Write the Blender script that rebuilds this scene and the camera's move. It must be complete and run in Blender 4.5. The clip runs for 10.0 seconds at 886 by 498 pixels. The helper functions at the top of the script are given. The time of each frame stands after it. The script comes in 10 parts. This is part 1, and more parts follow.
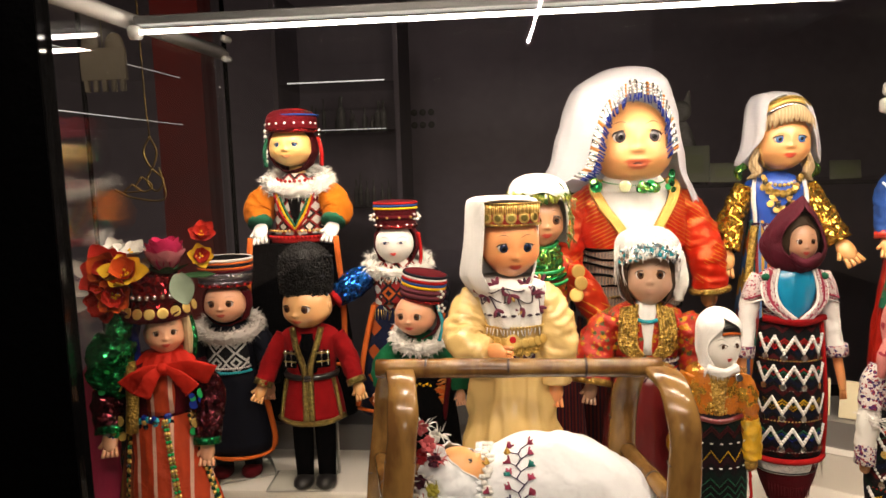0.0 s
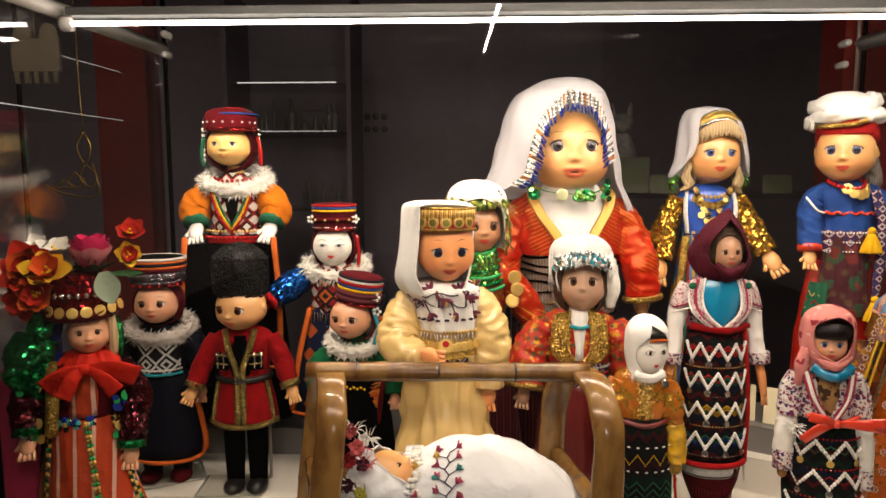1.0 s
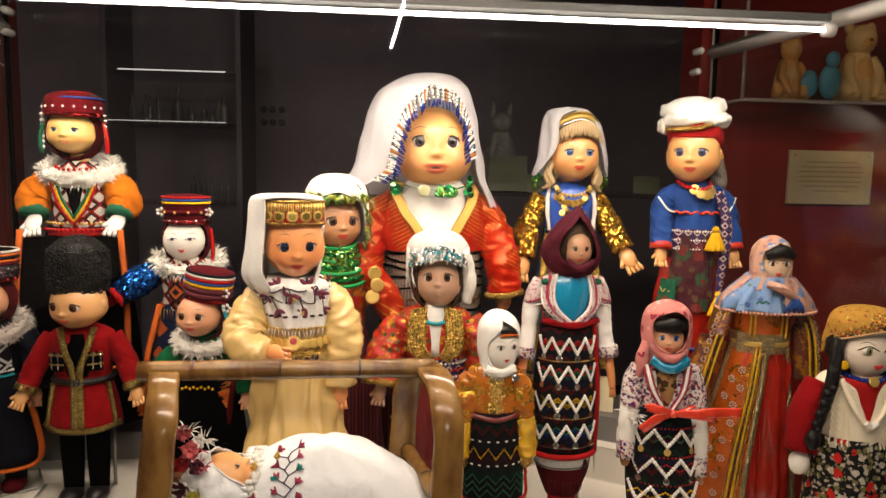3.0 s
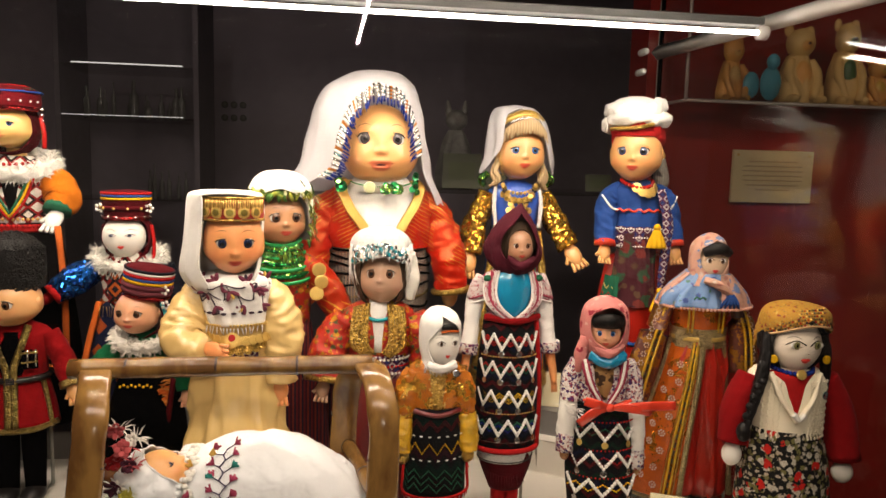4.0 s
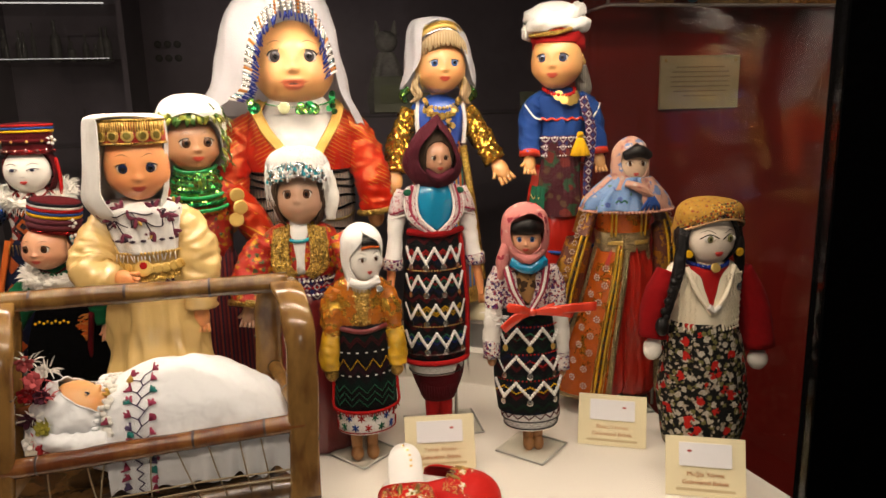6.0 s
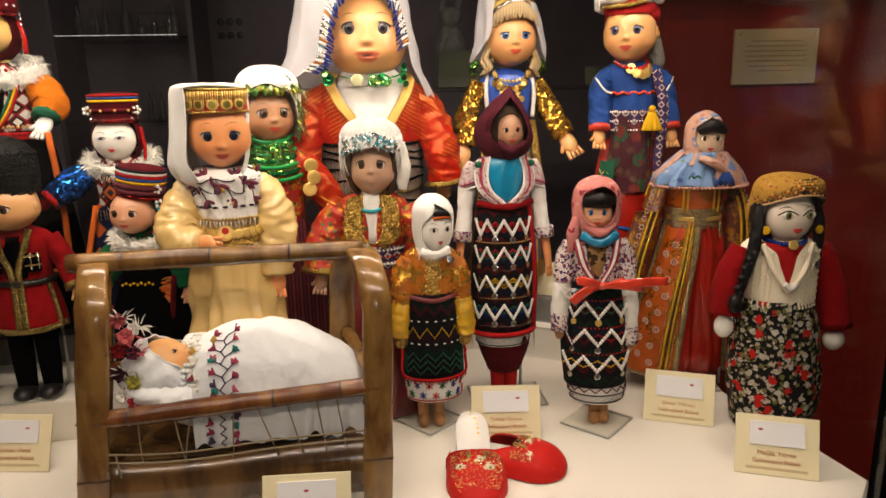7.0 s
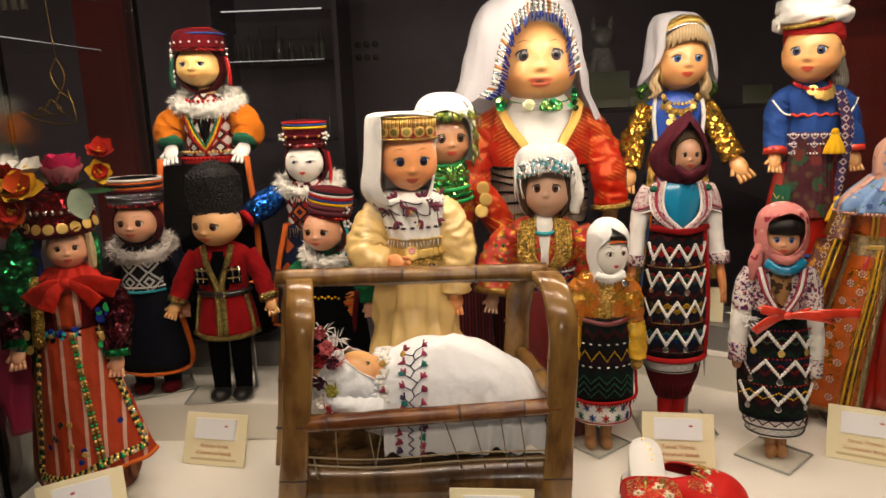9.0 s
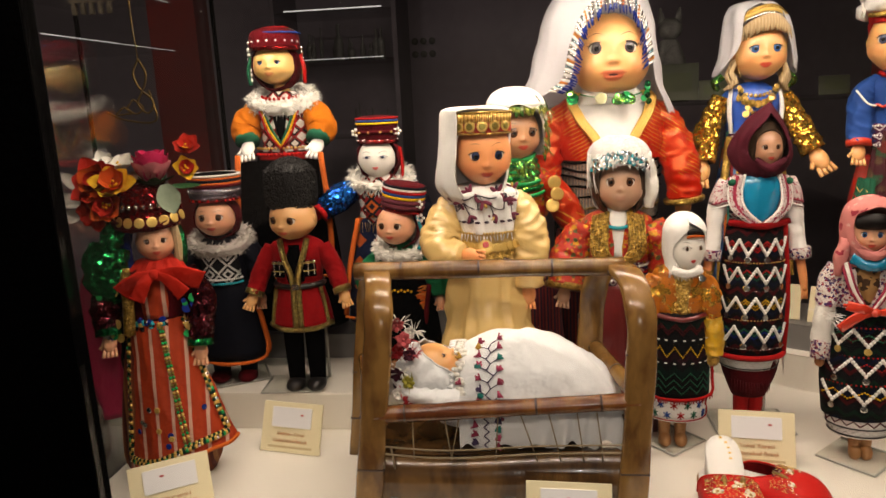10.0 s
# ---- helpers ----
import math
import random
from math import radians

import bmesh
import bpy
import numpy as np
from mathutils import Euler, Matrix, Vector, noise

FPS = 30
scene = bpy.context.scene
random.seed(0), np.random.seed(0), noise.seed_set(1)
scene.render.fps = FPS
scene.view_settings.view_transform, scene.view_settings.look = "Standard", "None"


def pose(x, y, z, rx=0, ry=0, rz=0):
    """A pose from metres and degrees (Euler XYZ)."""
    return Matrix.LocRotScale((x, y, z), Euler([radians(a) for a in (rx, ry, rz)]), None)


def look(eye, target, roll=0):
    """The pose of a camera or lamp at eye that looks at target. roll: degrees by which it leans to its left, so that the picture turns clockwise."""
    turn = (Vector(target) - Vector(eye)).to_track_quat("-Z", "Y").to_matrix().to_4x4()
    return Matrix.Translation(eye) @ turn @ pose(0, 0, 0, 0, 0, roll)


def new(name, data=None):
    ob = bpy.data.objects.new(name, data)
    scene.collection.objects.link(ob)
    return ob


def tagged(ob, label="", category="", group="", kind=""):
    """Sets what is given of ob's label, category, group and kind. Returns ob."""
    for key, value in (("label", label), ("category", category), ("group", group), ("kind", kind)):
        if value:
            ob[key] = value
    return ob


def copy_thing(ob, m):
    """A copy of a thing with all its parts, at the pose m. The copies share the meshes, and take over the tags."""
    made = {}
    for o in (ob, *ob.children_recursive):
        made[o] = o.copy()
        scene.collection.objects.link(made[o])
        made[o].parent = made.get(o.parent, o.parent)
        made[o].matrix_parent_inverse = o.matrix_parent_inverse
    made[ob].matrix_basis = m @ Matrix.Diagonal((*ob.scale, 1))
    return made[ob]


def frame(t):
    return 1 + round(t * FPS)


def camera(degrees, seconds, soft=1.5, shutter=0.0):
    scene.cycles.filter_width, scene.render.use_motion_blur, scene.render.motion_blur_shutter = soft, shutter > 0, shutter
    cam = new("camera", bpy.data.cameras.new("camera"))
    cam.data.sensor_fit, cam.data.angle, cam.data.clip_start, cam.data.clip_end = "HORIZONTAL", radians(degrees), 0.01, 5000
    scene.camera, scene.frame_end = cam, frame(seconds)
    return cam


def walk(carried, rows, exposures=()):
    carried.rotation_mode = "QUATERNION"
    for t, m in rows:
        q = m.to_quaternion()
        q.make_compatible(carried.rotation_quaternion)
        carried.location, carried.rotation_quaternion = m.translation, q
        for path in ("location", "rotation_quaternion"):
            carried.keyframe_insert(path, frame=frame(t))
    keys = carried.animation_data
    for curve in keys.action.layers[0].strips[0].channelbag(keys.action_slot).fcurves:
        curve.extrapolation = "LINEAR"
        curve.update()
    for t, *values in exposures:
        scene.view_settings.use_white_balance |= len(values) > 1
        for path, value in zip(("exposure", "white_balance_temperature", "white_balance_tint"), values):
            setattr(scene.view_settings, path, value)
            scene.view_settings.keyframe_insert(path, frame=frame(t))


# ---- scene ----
cam = camera(64.9, 10.0)
METRES, EYE, TILT, LEAN, TURN = 0.7, 1.35, 0.0, 0.0, 0.0
PATH = [
    (0, (0.143, -0.115, 1.331), (-0.056, 1.861, 1.091), -1.7),
    (0.5, (0.157, -0.113, 1.329), (0.036, 1.87, 1.096), -0.9),
    (1, (0.165, -0.116, 1.329), (0.097, 1.87, 1.103), -0.1),
    (1.5, (0.182, -0.113, 1.329), (0.169, 1.874, 1.1), 0.0),
    (2, (0.205, -0.109, 1.328), (0.258, 1.877, 1.103), -0.2),
    (2.5, (0.221, -0.107, 1.325), (0.344, 1.876, 1.098), 0.3),
    (4, (0.266, -0.116, 1.326), (0.541, 1.851, 1.09), 1.5),
    (4.5, (0.289, -0.126, 1.321), (0.59, 1.836, 1.075), 0.4),
    (5, (0.303, -0.123, 1.297), (0.631, 1.821, 0.962), -0.0),
    (5.1, (0.303, -0.124, 1.297), (0.635, 1.816, 0.94), 0.1),
    (5.2, (0.304, -0.125, 1.298), (0.632, 1.811, 0.921), -0.3),
    (6.3, (0.323, -0.122, 1.294), (0.699, 1.796, 0.87), -1.5),
    (6.5, (0.317, -0.128, 1.287), (0.631, 1.798, 0.846), -1.9),
    (7, (0.293, -0.128, 1.288), (0.523, 1.803, 0.824), -1.2),
    (7.5, (0.271, -0.127, 1.289), (0.425, 1.815, 0.836), -1.5),
    (8, (0.255, -0.129, 1.293), (0.329, 1.821, 0.854), -1.9),
    (8.5, (0.231, -0.14, 1.298), (0.238, 1.813, 0.871), -1.6),
    (9, (0.214, -0.143, 1.303), (0.128, 1.812, 0.889), -1.9),
    (9.5, (0.2, -0.147, 1.3), (0.044, 1.804, 0.888), -2.4),
    (10, (0.187, -0.151, 1.302), (-0.045, 1.791, 0.884), -2.6),
]
walk(cam, [(t, look(eye, target, roll)) for t, eye, target, roll in PATH],
     exposures=[(0.0,0.70),(0.5,0.54),(1.0,0.42),(2.0,0.42),(4.0,0.50),(5.0,0.45),(6.5,0.35),(7.5,0.25),(8.5,0.25),(10.0,0.32)])

# ---- world, lights ----
world = bpy.data.worlds.new("museum_dark")
scene.world = world
world.use_nodes = True
world.node_tree.nodes["Background"].inputs[0].default_value = (0.9, 0.75, 0.6, 1)
world.node_tree.nodes["Background"].inputs[1].default_value = 0.02

DECK, STEP, TIER = 0.85, 0.905, 0.945


def lamp(name, at, target, power, sx, sy, col):
    d = bpy.data.lights.new(name, "AREA")
    d.shape, d.size, d.size_y, d.energy, d.color = "RECTANGLE", sx, sy, power, col
    ob = new(name, d)
    ob.matrix_world = look(at, target)
    return ob


# the tube over the dolls, and its unseen twin assumed behind the front top rail
lamp("tube_light", (0.235, 0.735, 1.488), (0.235, 0.70, 0.9), 2.9, 1.05, 0.02, (1.0, 0.825, 0.65))
lamp("front_tube_light", (0.285, 0.40, 1.60), (0.285, 0.66, 0.95), 3.2, 0.98, 0.02, (1.0, 0.825, 0.65))
# lines of light on the ceiling; the near one is unseen, added as fill
lamp("ceiling_fill_near", (0.2, -1.2, 2.84), (0.2, -1.0, 0.0), 27.0, 2.6, 0.12, (1.0, 0.81, 0.64))
far = lamp("ceiling_light_far", (0.42, -6.9, 2.84), (0.42, -6.9, 0.0), 110.0, 0.03, 2.6, (1.0, 0.90, 0.78))
far.matrix_world = pose(0.42, -6.9, 2.84, 0, 0, -1.7)

# ---- materials ----


class Graph:
    """Short hand for node maths."""

    def __init__(self, name, rough=0.8, metal=0.0, sheen=0.0, coat=0.0, spec=0.5):
        self.m = bpy.data.materials.new(name)
        self.m.use_nodes = True
        self.t = self.m.node_tree
        self.b = self.t.nodes["Principled BSDF"]
        self.b.inputs["Roughness"].default_value = rough
        self.b.inputs["Metallic"].default_value = metal
        self.b.inputs["Sheen Weight"].default_value = sheen * 0.05
        self.b.inputs["Sheen Roughness"].default_value = 0.4
        self.b.inputs["Coat Weight"].default_value = coat
        self.b.inputs["Specular IOR Level"].default_value = spec
        self.co = self.t.nodes.new("ShaderNodeTexCoord").outputs["Object"]
        s = self.t.nodes.new("ShaderNodeSeparateXYZ")
        self.link(self.co, s.inputs[0])
        self.x, self.y, self.z = s.outputs

    def link(self, a, b):
        self.t.links.new(a, b)

    def put(self, sock, v):
        if isinstance(v, bpy.types.NodeSocket):
            self.link(v, sock)
        elif isinstance(v, (tuple, list)) and len(v) == 3 and sock.type == "RGBA":
            sock.default_value = (*v, 1)
        else:
            sock.default_value = v

    def op(self, kind, a, b=0.0, c=0.0):
        n = self.t.nodes.new("ShaderNodeMath")
        n.operation = kind
        for i, v in enumerate((a, b, c)):
            self.put(n.inputs[i], v)
        return n.outputs[0]

    def noise(self, scale, detail=3, rough=0.6, vec=None):
        n = self.t.nodes.new("ShaderNodeTexNoise")
        self.link(vec or self.co, n.inputs["Vector"])
        n.inputs["Scale"].default_value, n.inputs["Detail"].default_value, n.inputs["Roughness"].default_value = scale, detail, rough
        return n.outputs["Fac"]

    def voronoi(self, scale, feature="F1", out="Color", vec=None):
        n = self.t.nodes.new("ShaderNodeTexVoronoi")
        n.feature = feature
        self.link(vec or self.co, n.inputs["Vector"])
        n.inputs["Scale"].default_value = scale
        return n.outputs[out]

    def stretch(self, sx, sy, sz):
        n = self.t.nodes.new("ShaderNodeMapping")
        self.link(self.co, n.inputs[0])
        n.inputs["Scale"].default_value = (sx, sy, sz)
        return n.outputs[0]

    def mix(self, f, a, b):
        n = self.t.nodes.new("ShaderNodeMix")
        n.data_type = "RGBA"
        self.put(n.inputs["Factor"], f)
        self.put(n.inputs["A"], a)
        self.put(n.inputs["B"], b)
        return n.outputs["Result"]

    def ramp(self, f, stops, constant=True):
        n = self.t.nodes.new("ShaderNodeValToRGB")
        n.color_ramp.interpolation = "CONSTANT" if constant else "LINEAR"
        e = n.color_ramp.elements
        while len(e) < len(stops):
            e.new(0.5)
        for el, (p, c) in zip(e, stops):
            el.position, el.color = p, (*c, 1)
        self.link(f, n.inputs[0])
        return n.outputs["Color"]

    def bump(self, h, strength=0.3, dist=0.002):
        n = self.t.nodes.new("ShaderNodeBump")
        n.inputs["Strength"].default_value, n.inputs["Distance"].default_value = strength, dist
        self.link(h, n.inputs["Height"])
        if self.b.inputs["Normal"].links:
            self.link(self.b.inputs["Normal"].links[0].from_socket, n.inputs["Normal"])
        self.link(n.outputs[0], self.b.inputs["Normal"])

    def weave(self, scale=1600, strength=0.25):
        scale, strength = scale * 3.5, strength * 0.6
        h = self.op("MULTIPLY", self.op("SINE", self.op("MULTIPLY", self.op("ADD", self.x, self.y), scale)),
                    self.op("SINE", self.op("MULTIPLY", self.z, scale)))
        self.bump(h, strength, 0.0006)

    def shade(self, col, amount=0.25, scale=55):
        """Uneven dye and wear at two scales."""
        f = self.op("ADD", self.op("MULTIPLY", self.noise(scale), 0.6), self.op("MULTIPLY", self.noise(scale * 7), 0.4))
        f = self.op("MULTIPLY", self.op("SUBTRACT", f, 0.35), 2.2)
        n = self.t.nodes.new("ShaderNodeClamp")
        self.link(f, n.inputs[0])
        dark = self.mix(amount, col, (0, 0, 0))
        self.put(self.b.inputs["Base Color"], self.mix(n.outputs[0], dark, col))
        return self.m

    def frac(self, v, period, shift=0.0):
        return self.op("FRACT", self.op("ADD", self.op("DIVIDE", v, period), shift))

    def tri(self, v, period):
        """0 to 1 to 0 over each period."""
        return self.op("ABSOLUTE", self.op("SUBTRACT", self.op("MULTIPLY", self.frac(v, period), 2.0), 1.0))


def cloth(name, c, rough=0.85, sheen=0.25, wv=1600, amount=0.3, folds=0.5):
    g = Graph(name, rough, 0, sheen, 0, 0.12)
    g.bump(g.noise(60, 2), folds, 0.004)
    g.weave(wv)
    return g.shade(c, amount)


def satin(name, c, rough=0.32, amount=0.25, fine=0.5):
    g = Graph(name, rough * 0.9, 0.0, 0.1, 0.35, 0.8)
    g.bump(g.noise(30, 1, 0.4, g.stretch(1.6, 1.6, 0.6)), 0.62, 0.008)
    g.bump(g.noise(75, 2, 0.5, g.stretch(1.3, 1.3, 0.6)), fine, 0.004)
    g.bump(g.noise(240, 2), 0.15, 0.001)
    return g.shade(c, amount)


def velvet(name, c, spec=0.06):
    g = Graph(name, 0.95, 0, 0.5 if spec > 0.03 else 0.0, 0, spec)
    g.bump(g.noise(90, 3), 0.5, 0.004)
    g.bump(g.noise(1500, 2), 0.4, 0.0008)
    return g.shade(c, 0.45)


def metalfoil(name, c, rough=0.28, scale=420):
    """Brocade and braid: tiny bright and dull facets of metal thread."""
    g = Graph(name, rough, 0.9)
    cell = g.voronoi(scale, out="Color")
    g.bump(g.voronoi(scale, out="Distance"), 0.9, 0.002)
    s = g.t.nodes.new("ShaderNodeSeparateColor")
    g.link(cell, s.inputs[0])
    col = g.mix(g.op("MULTIPLY", s.outputs[0], 0.75), c, tuple(v * 0.18 for v in c))
    return g.shade(col, 0.3)


def sequins(name, c, c2, scale=260):
    g = Graph(name, 0.16, 0.85)
    cell = g.voronoi(scale, out="Color")
    s = g.t.nodes.new("ShaderNodeSeparateColor")
    g.link(cell, s.inputs[0])
    tilt = g.t.nodes.new("ShaderNodeVectorMath")
    tilt.operation = "SUBTRACT"
    g.link(cell, tilt.inputs[0])
    tilt.inputs[1].default_value = (0.5, 0.5, 0.5)
    sc = g.t.nodes.new("ShaderNodeVectorMath")
    sc.operation = "SCALE"
    g.link(tilt.outputs[0], sc.inputs[0])
    sc.inputs["Scale"].default_value = 1.1
    geo = g.t.nodes.new("ShaderNodeNewGeometry")
    ad = g.t.nodes.new("ShaderNodeVectorMath")
    g.link(geo.outputs["Normal"], ad.inputs[0])
    g.link(sc.outputs[0], ad.inputs[1])
    no = g.t.nodes.new("ShaderNodeVectorMath")
    no.operation = "NORMALIZE"
    g.link(ad.outputs[0], no.inputs[0])
    g.link(no.outputs[0], g.b.inputs["Normal"])
    g.put(g.b.inputs["Base Color"], g.mix(s.outputs[1], c, c2))
    return g.m


def vinyl(name, c, rough=0.32, tint=1.0):
    g = Graph(name, rough, 0, 0, 0.15)
    g.b.inputs["Subsurface Weight"].default_value = 0.12
    g.b.inputs["Subsurface Radius"].default_value = (0.02, 0.008, 0.004)
    g.b.inputs["Subsurface Scale"].default_value = 0.2
    g.bump(g.noise(500, 2), 0.05, 0.001)
    # blush and lip paint
    at = g.t.nodes.new("ShaderNodeAttribute")
    at.attribute_name = "paint"
    s = g.t.nodes.new("ShaderNodeSeparateColor")
    g.link(at.outputs["Color"], s.inputs[0])
    col = g.mix(g.op("MULTIPLY", s.outputs[0], 0.42 * tint), c, (c[0] * 0.95, c[1] * 0.52, c[2] * 0.45))
    col = g.mix(g.op("MULTIPLY", s.outputs[1], 0.9 * tint), col, (0.55, 0.035, 0.025))
    return g.shade(col, 0.1, 30)


def stripes(name, cols, period, axis="x", rough=0.7, metal=0.0, wobble=0.0, sheen=0.2):
    g = Graph(name, rough, metal, sheen, 0, 0.2 if rough < 0.5 else 0.12)
    v = {"x": g.x, "y": g.y, "z": g.z, "a": None, "d": None, "v": None, "w": None}[axis]
    if axis == "a":
        v = g.op("ARCTAN2", g.x, g.y)
    if axis == "d":
        v = g.op("ADD", g.x, g.op("MULTIPLY", g.z, 0.8))
    if axis == "w":
        v = g.op("SUBTRACT", g.z, g.op("MULTIPLY", g.op("ABSOLUTE", g.x), 1.25))
    if axis == "v":
        v = g.op("ADD", g.z, g.op("MULTIPLY", g.op("ABSOLUTE", g.x), 0.55))
    if wobble:
        v = g.op("ADD", v, g.op("MULTIPLY", g.noise(40), wobble))
    f = g.frac(v, period)
    col = g.ramp(f, [(i / len(cols), c) for i, c in enumerate(cols)])
    g.bump(g.noise(70, 2), 0.5, 0.005)
    g.weave(1800, 0.2)
    return g.shade(col, 0.3)


def zigzag(name, cols, period, amp, wide, rough=0.85):
    """Knitted chevrons: bands of colour that rise and fall."""
    g = Graph(name, rough, 0, 0.3, 0, 0.08)
    v = g.op("ADD", g.z, g.op("MULTIPLY", g.tri(g.x, wide), amp))
    f = g.frac(v, period)
    col = g.ramp(f, [(i / len(cols), c) for i, c in enumerate(cols)])
    g.weave(1300, 0.5)
    return g.shade(col, 0.35, 120)


def lozenge(name, ground, cols, size, rough=0.85):
    """Cross-stitched diamonds on a ground colour."""
    g = Graph(name, rough, 0, 0.2, 0, 0.12)
    d = g.op("ADD", g.tri(g.x, size), g.tri(g.z, size))
    n = len(cols) + 1
    col = g.ramp(g.op("MULTIPLY", d, 0.5), [(0, ground)] + [((i + 1) / (n + 0.5), c) for i, c in enumerate(cols)])
    g.bump(g.voronoi(700, out="Distance"), 0.6, 0.001)
    return g.shade(col, 0.35, 150)


def floral(name, ground, spots, scale=90, size=0.35, rough=0.75, gilt=0.0, scales=None):
    """Printed cotton: blossoms of several colours strewn over a ground."""
    g = Graph(name, rough, 0, 0.2, 0, 0.45 if rough < 0.55 else 0.15)
    col = ground
    for i, c in enumerate(spots):
        n = g.t.nodes.new("ShaderNodeMapping")
        g.link(g.co, n.inputs[0])
        n.inputs["Location"].default_value = (0.37 * i + 0.1, 0.21 * i, 0.53 * i)
        v = g.t.nodes.new("ShaderNodeTexVoronoi")
        g.link(n.outputs[0], v.inputs["Vector"])
        v.inputs["Scale"].default_value = scales[i] if scales else scale * (1 + 0.35 * i)
        edge = g.op("ADD", v.outputs["Distance"], g.op("MULTIPLY", g.op("SUBTRACT", g.noise((scales[i] if scales else scale) * 3.2, 2), 0.25), 0.75))
        hit = g.op("LESS_THAN", edge, size + 0.1 - 0.03 * i)
        col = g.mix(hit, col, c)
        if gilt and i == 0:
            # the first blossoms are worked in metal thread
            g.link(g.op("MULTIPLY", hit, gilt), g.b.inputs["Metallic"])
            g.link(g.op("SUBTRACT", rough, g.op("MULTIPLY", hit, 0.25)), g.b.inputs["Roughness"])
            g.bump(g.voronoi(650, out="Distance"), 0.5, 0.0015)
    g.bump(g.noise(70, 2), 0.5, 0.005)
    g.weave(1700, 0.2)
    return g.shade(col, 0.25)


def shot_satin(name, c, thread, period):
    """Shiny satin crossed by slanting metal-thread lines that fade out here and there."""
    g = Graph(name, 0.28, 0.0, 0.1, 0.05, 0.9)
    g.b.inputs["Specular Tint"].default_value = (1.0, 0.42, 0.14, 1)
    v = g.op("ADD", g.z, g.op("MULTIPLY", g.op("ABSOLUTE", g.x), 0.6))
    v = g.op("ADD", v, g.op("MULTIPLY", g.noise(22), 0.010))
    line = g.op("LESS_THAN", g.frac(v, period), 0.22)
    hit = g.op("MULTIPLY", line, g.op("GREATER_THAN", g.noise(15, 2), 0.47))
    g.link(g.op("MULTIPLY", hit, 0.35), g.b.inputs["Metallic"])
    g.bump(g.noise(26, 1, 0.4, g.stretch(1.4, 1.4, 0.7)), 0.8, 0.012)
    g.bump(g.noise(80, 2, 0.5), 0.4, 0.004)
    g.bump(hit, 0.3, 0.0008)
    return g.shade(g.mix(hit, c, thread), 0.3)


def gloss(name, c, rough=0.25, metal=0.0):
    g = Graph(name, rough, metal)
    g.bump(g.noise(300, 2), 0.1, 0.001)
    return g.shade(c, 0.15, 80)


def plain(name, c, rough=0.6, amount=0.2, scale=20, bump=0.1, metal=0.0):
    g = Graph(name, rough, metal)
    g.bump(g.noise(scale * 20, 3), bump, 0.001)
    return g.shade(c, amount, scale)


def clear(name, tint=(1, 1, 1), rough=0.0, ior=1.5):
    """A pane: mostly clear, with the mirror image that glass gives."""
    g = Graph(name)
    t = g.t
    tr = t.nodes.new("ShaderNodeBsdfTransparent")
    tr.inputs[0].default_value = (*tint, 1)
    gl = t.nodes.new("ShaderNodeBsdfGlossy")
    gl.inputs["Roughness"].default_value = rough
    lw = t.nodes.new("ShaderNodeLayerWeight")
    lw.inputs[0].default_value = 0.5
    f0 = ((ior - 1) / (ior + 1)) ** 2
    mx = t.nodes.new("ShaderNodeMixShader")
    g.link(g.op("MULTIPLY_ADD", g.op("POWER", lw.outputs["Facing"], 5.0), min(1.0, f0 * 24), f0 * 1.2), mx.inputs[0])
    g.link(tr.outputs[0], mx.inputs[1])
    g.link(gl.outputs[0], mx.inputs[2])
    g.link(mx.outputs[0], t.nodes["Material Output"].inputs[0])
    return g.m


def glow(name, c, strength):
    g = Graph(name)
    g.put(g.b.inputs["Base Color"], c)
    g.put(g.b.inputs["Emission Color"], c)
    g.b.inputs["Emission Strength"].default_value = strength
    return g.m


SKIN = vinyl("doll_vinyl", (0.78, 0.41, 0.155))
SKIN_Y = vinyl("yellowed_vinyl", (0.80, 0.52, 0.17))
SKIN_O = vinyl("orange_vinyl", (0.92, 0.39, 0.15))
SKIN_P = vinyl("pink_vinyl", (0.74, 0.38, 0.22))
# tan, darkened to hold the shade of the boy's fur hat
SKIN_HAT = vinyl("tan_hat_shade_vinyl", (0.66, 0.36, 0.15))
SKIN_D = vinyl("greyed_vinyl", (0.48, 0.29, 0.19), 0.45, 0.4)
CALICO = cloth("white_calico", (0.80, 0.77, 0.70), 0.9, 0.1, 2200, 0.1, 0.1)
LIP = gloss("red_lip_paint", (0.60, 0.04, 0.03), 0.35)
LIP_P = gloss("pink_lip_paint", (0.55, 0.14, 0.10), 0.4)
DARKHOLE = plain("dark_mouth", (0.10, 0.02, 0.015), 0.6)
EYEWHITE = gloss("eye_white", (0.74, 0.72, 0.68), 0.12)
IRIS_BLUE = gloss("blue_iris", (0.050, 0.130, 0.340), 0.10)
LASH = plain("lash_paint", (0.02, 0.012, 0.008), 0.6)
IRIS_GREY = gloss("grey_iris", (0.055, 0.070, 0.14), 0.12)
IRIS_DARK = gloss("dark_iris", (0.012, 0.022, 0.065), 0.08)
IRIS_BROWN = gloss("brown_iris", (0.085, 0.034, 0.014), 0.12)
IRIS_HAZEL = gloss("hazel_iris", (0.070, 0.060, 0.065), 0.10)
PUPIL = gloss("pupil", (0.006, 0.006, 0.007), 0.1)
BROW = plain("brow_paint", (0.16, 0.07, 0.03), 0.7)
BLOND = stripes("blond_hair", [(0.60, 0.44, 0.24), (0.50, 0.35, 0.18), (0.68, 0.52, 0.30)], 0.004, "x", 0.45)
BLACKHAIR = stripes("black_hair", [(0.004, 0.0035, 0.0035), (0.010, 0.008, 0.008)], 0.003, "x", 0.45)
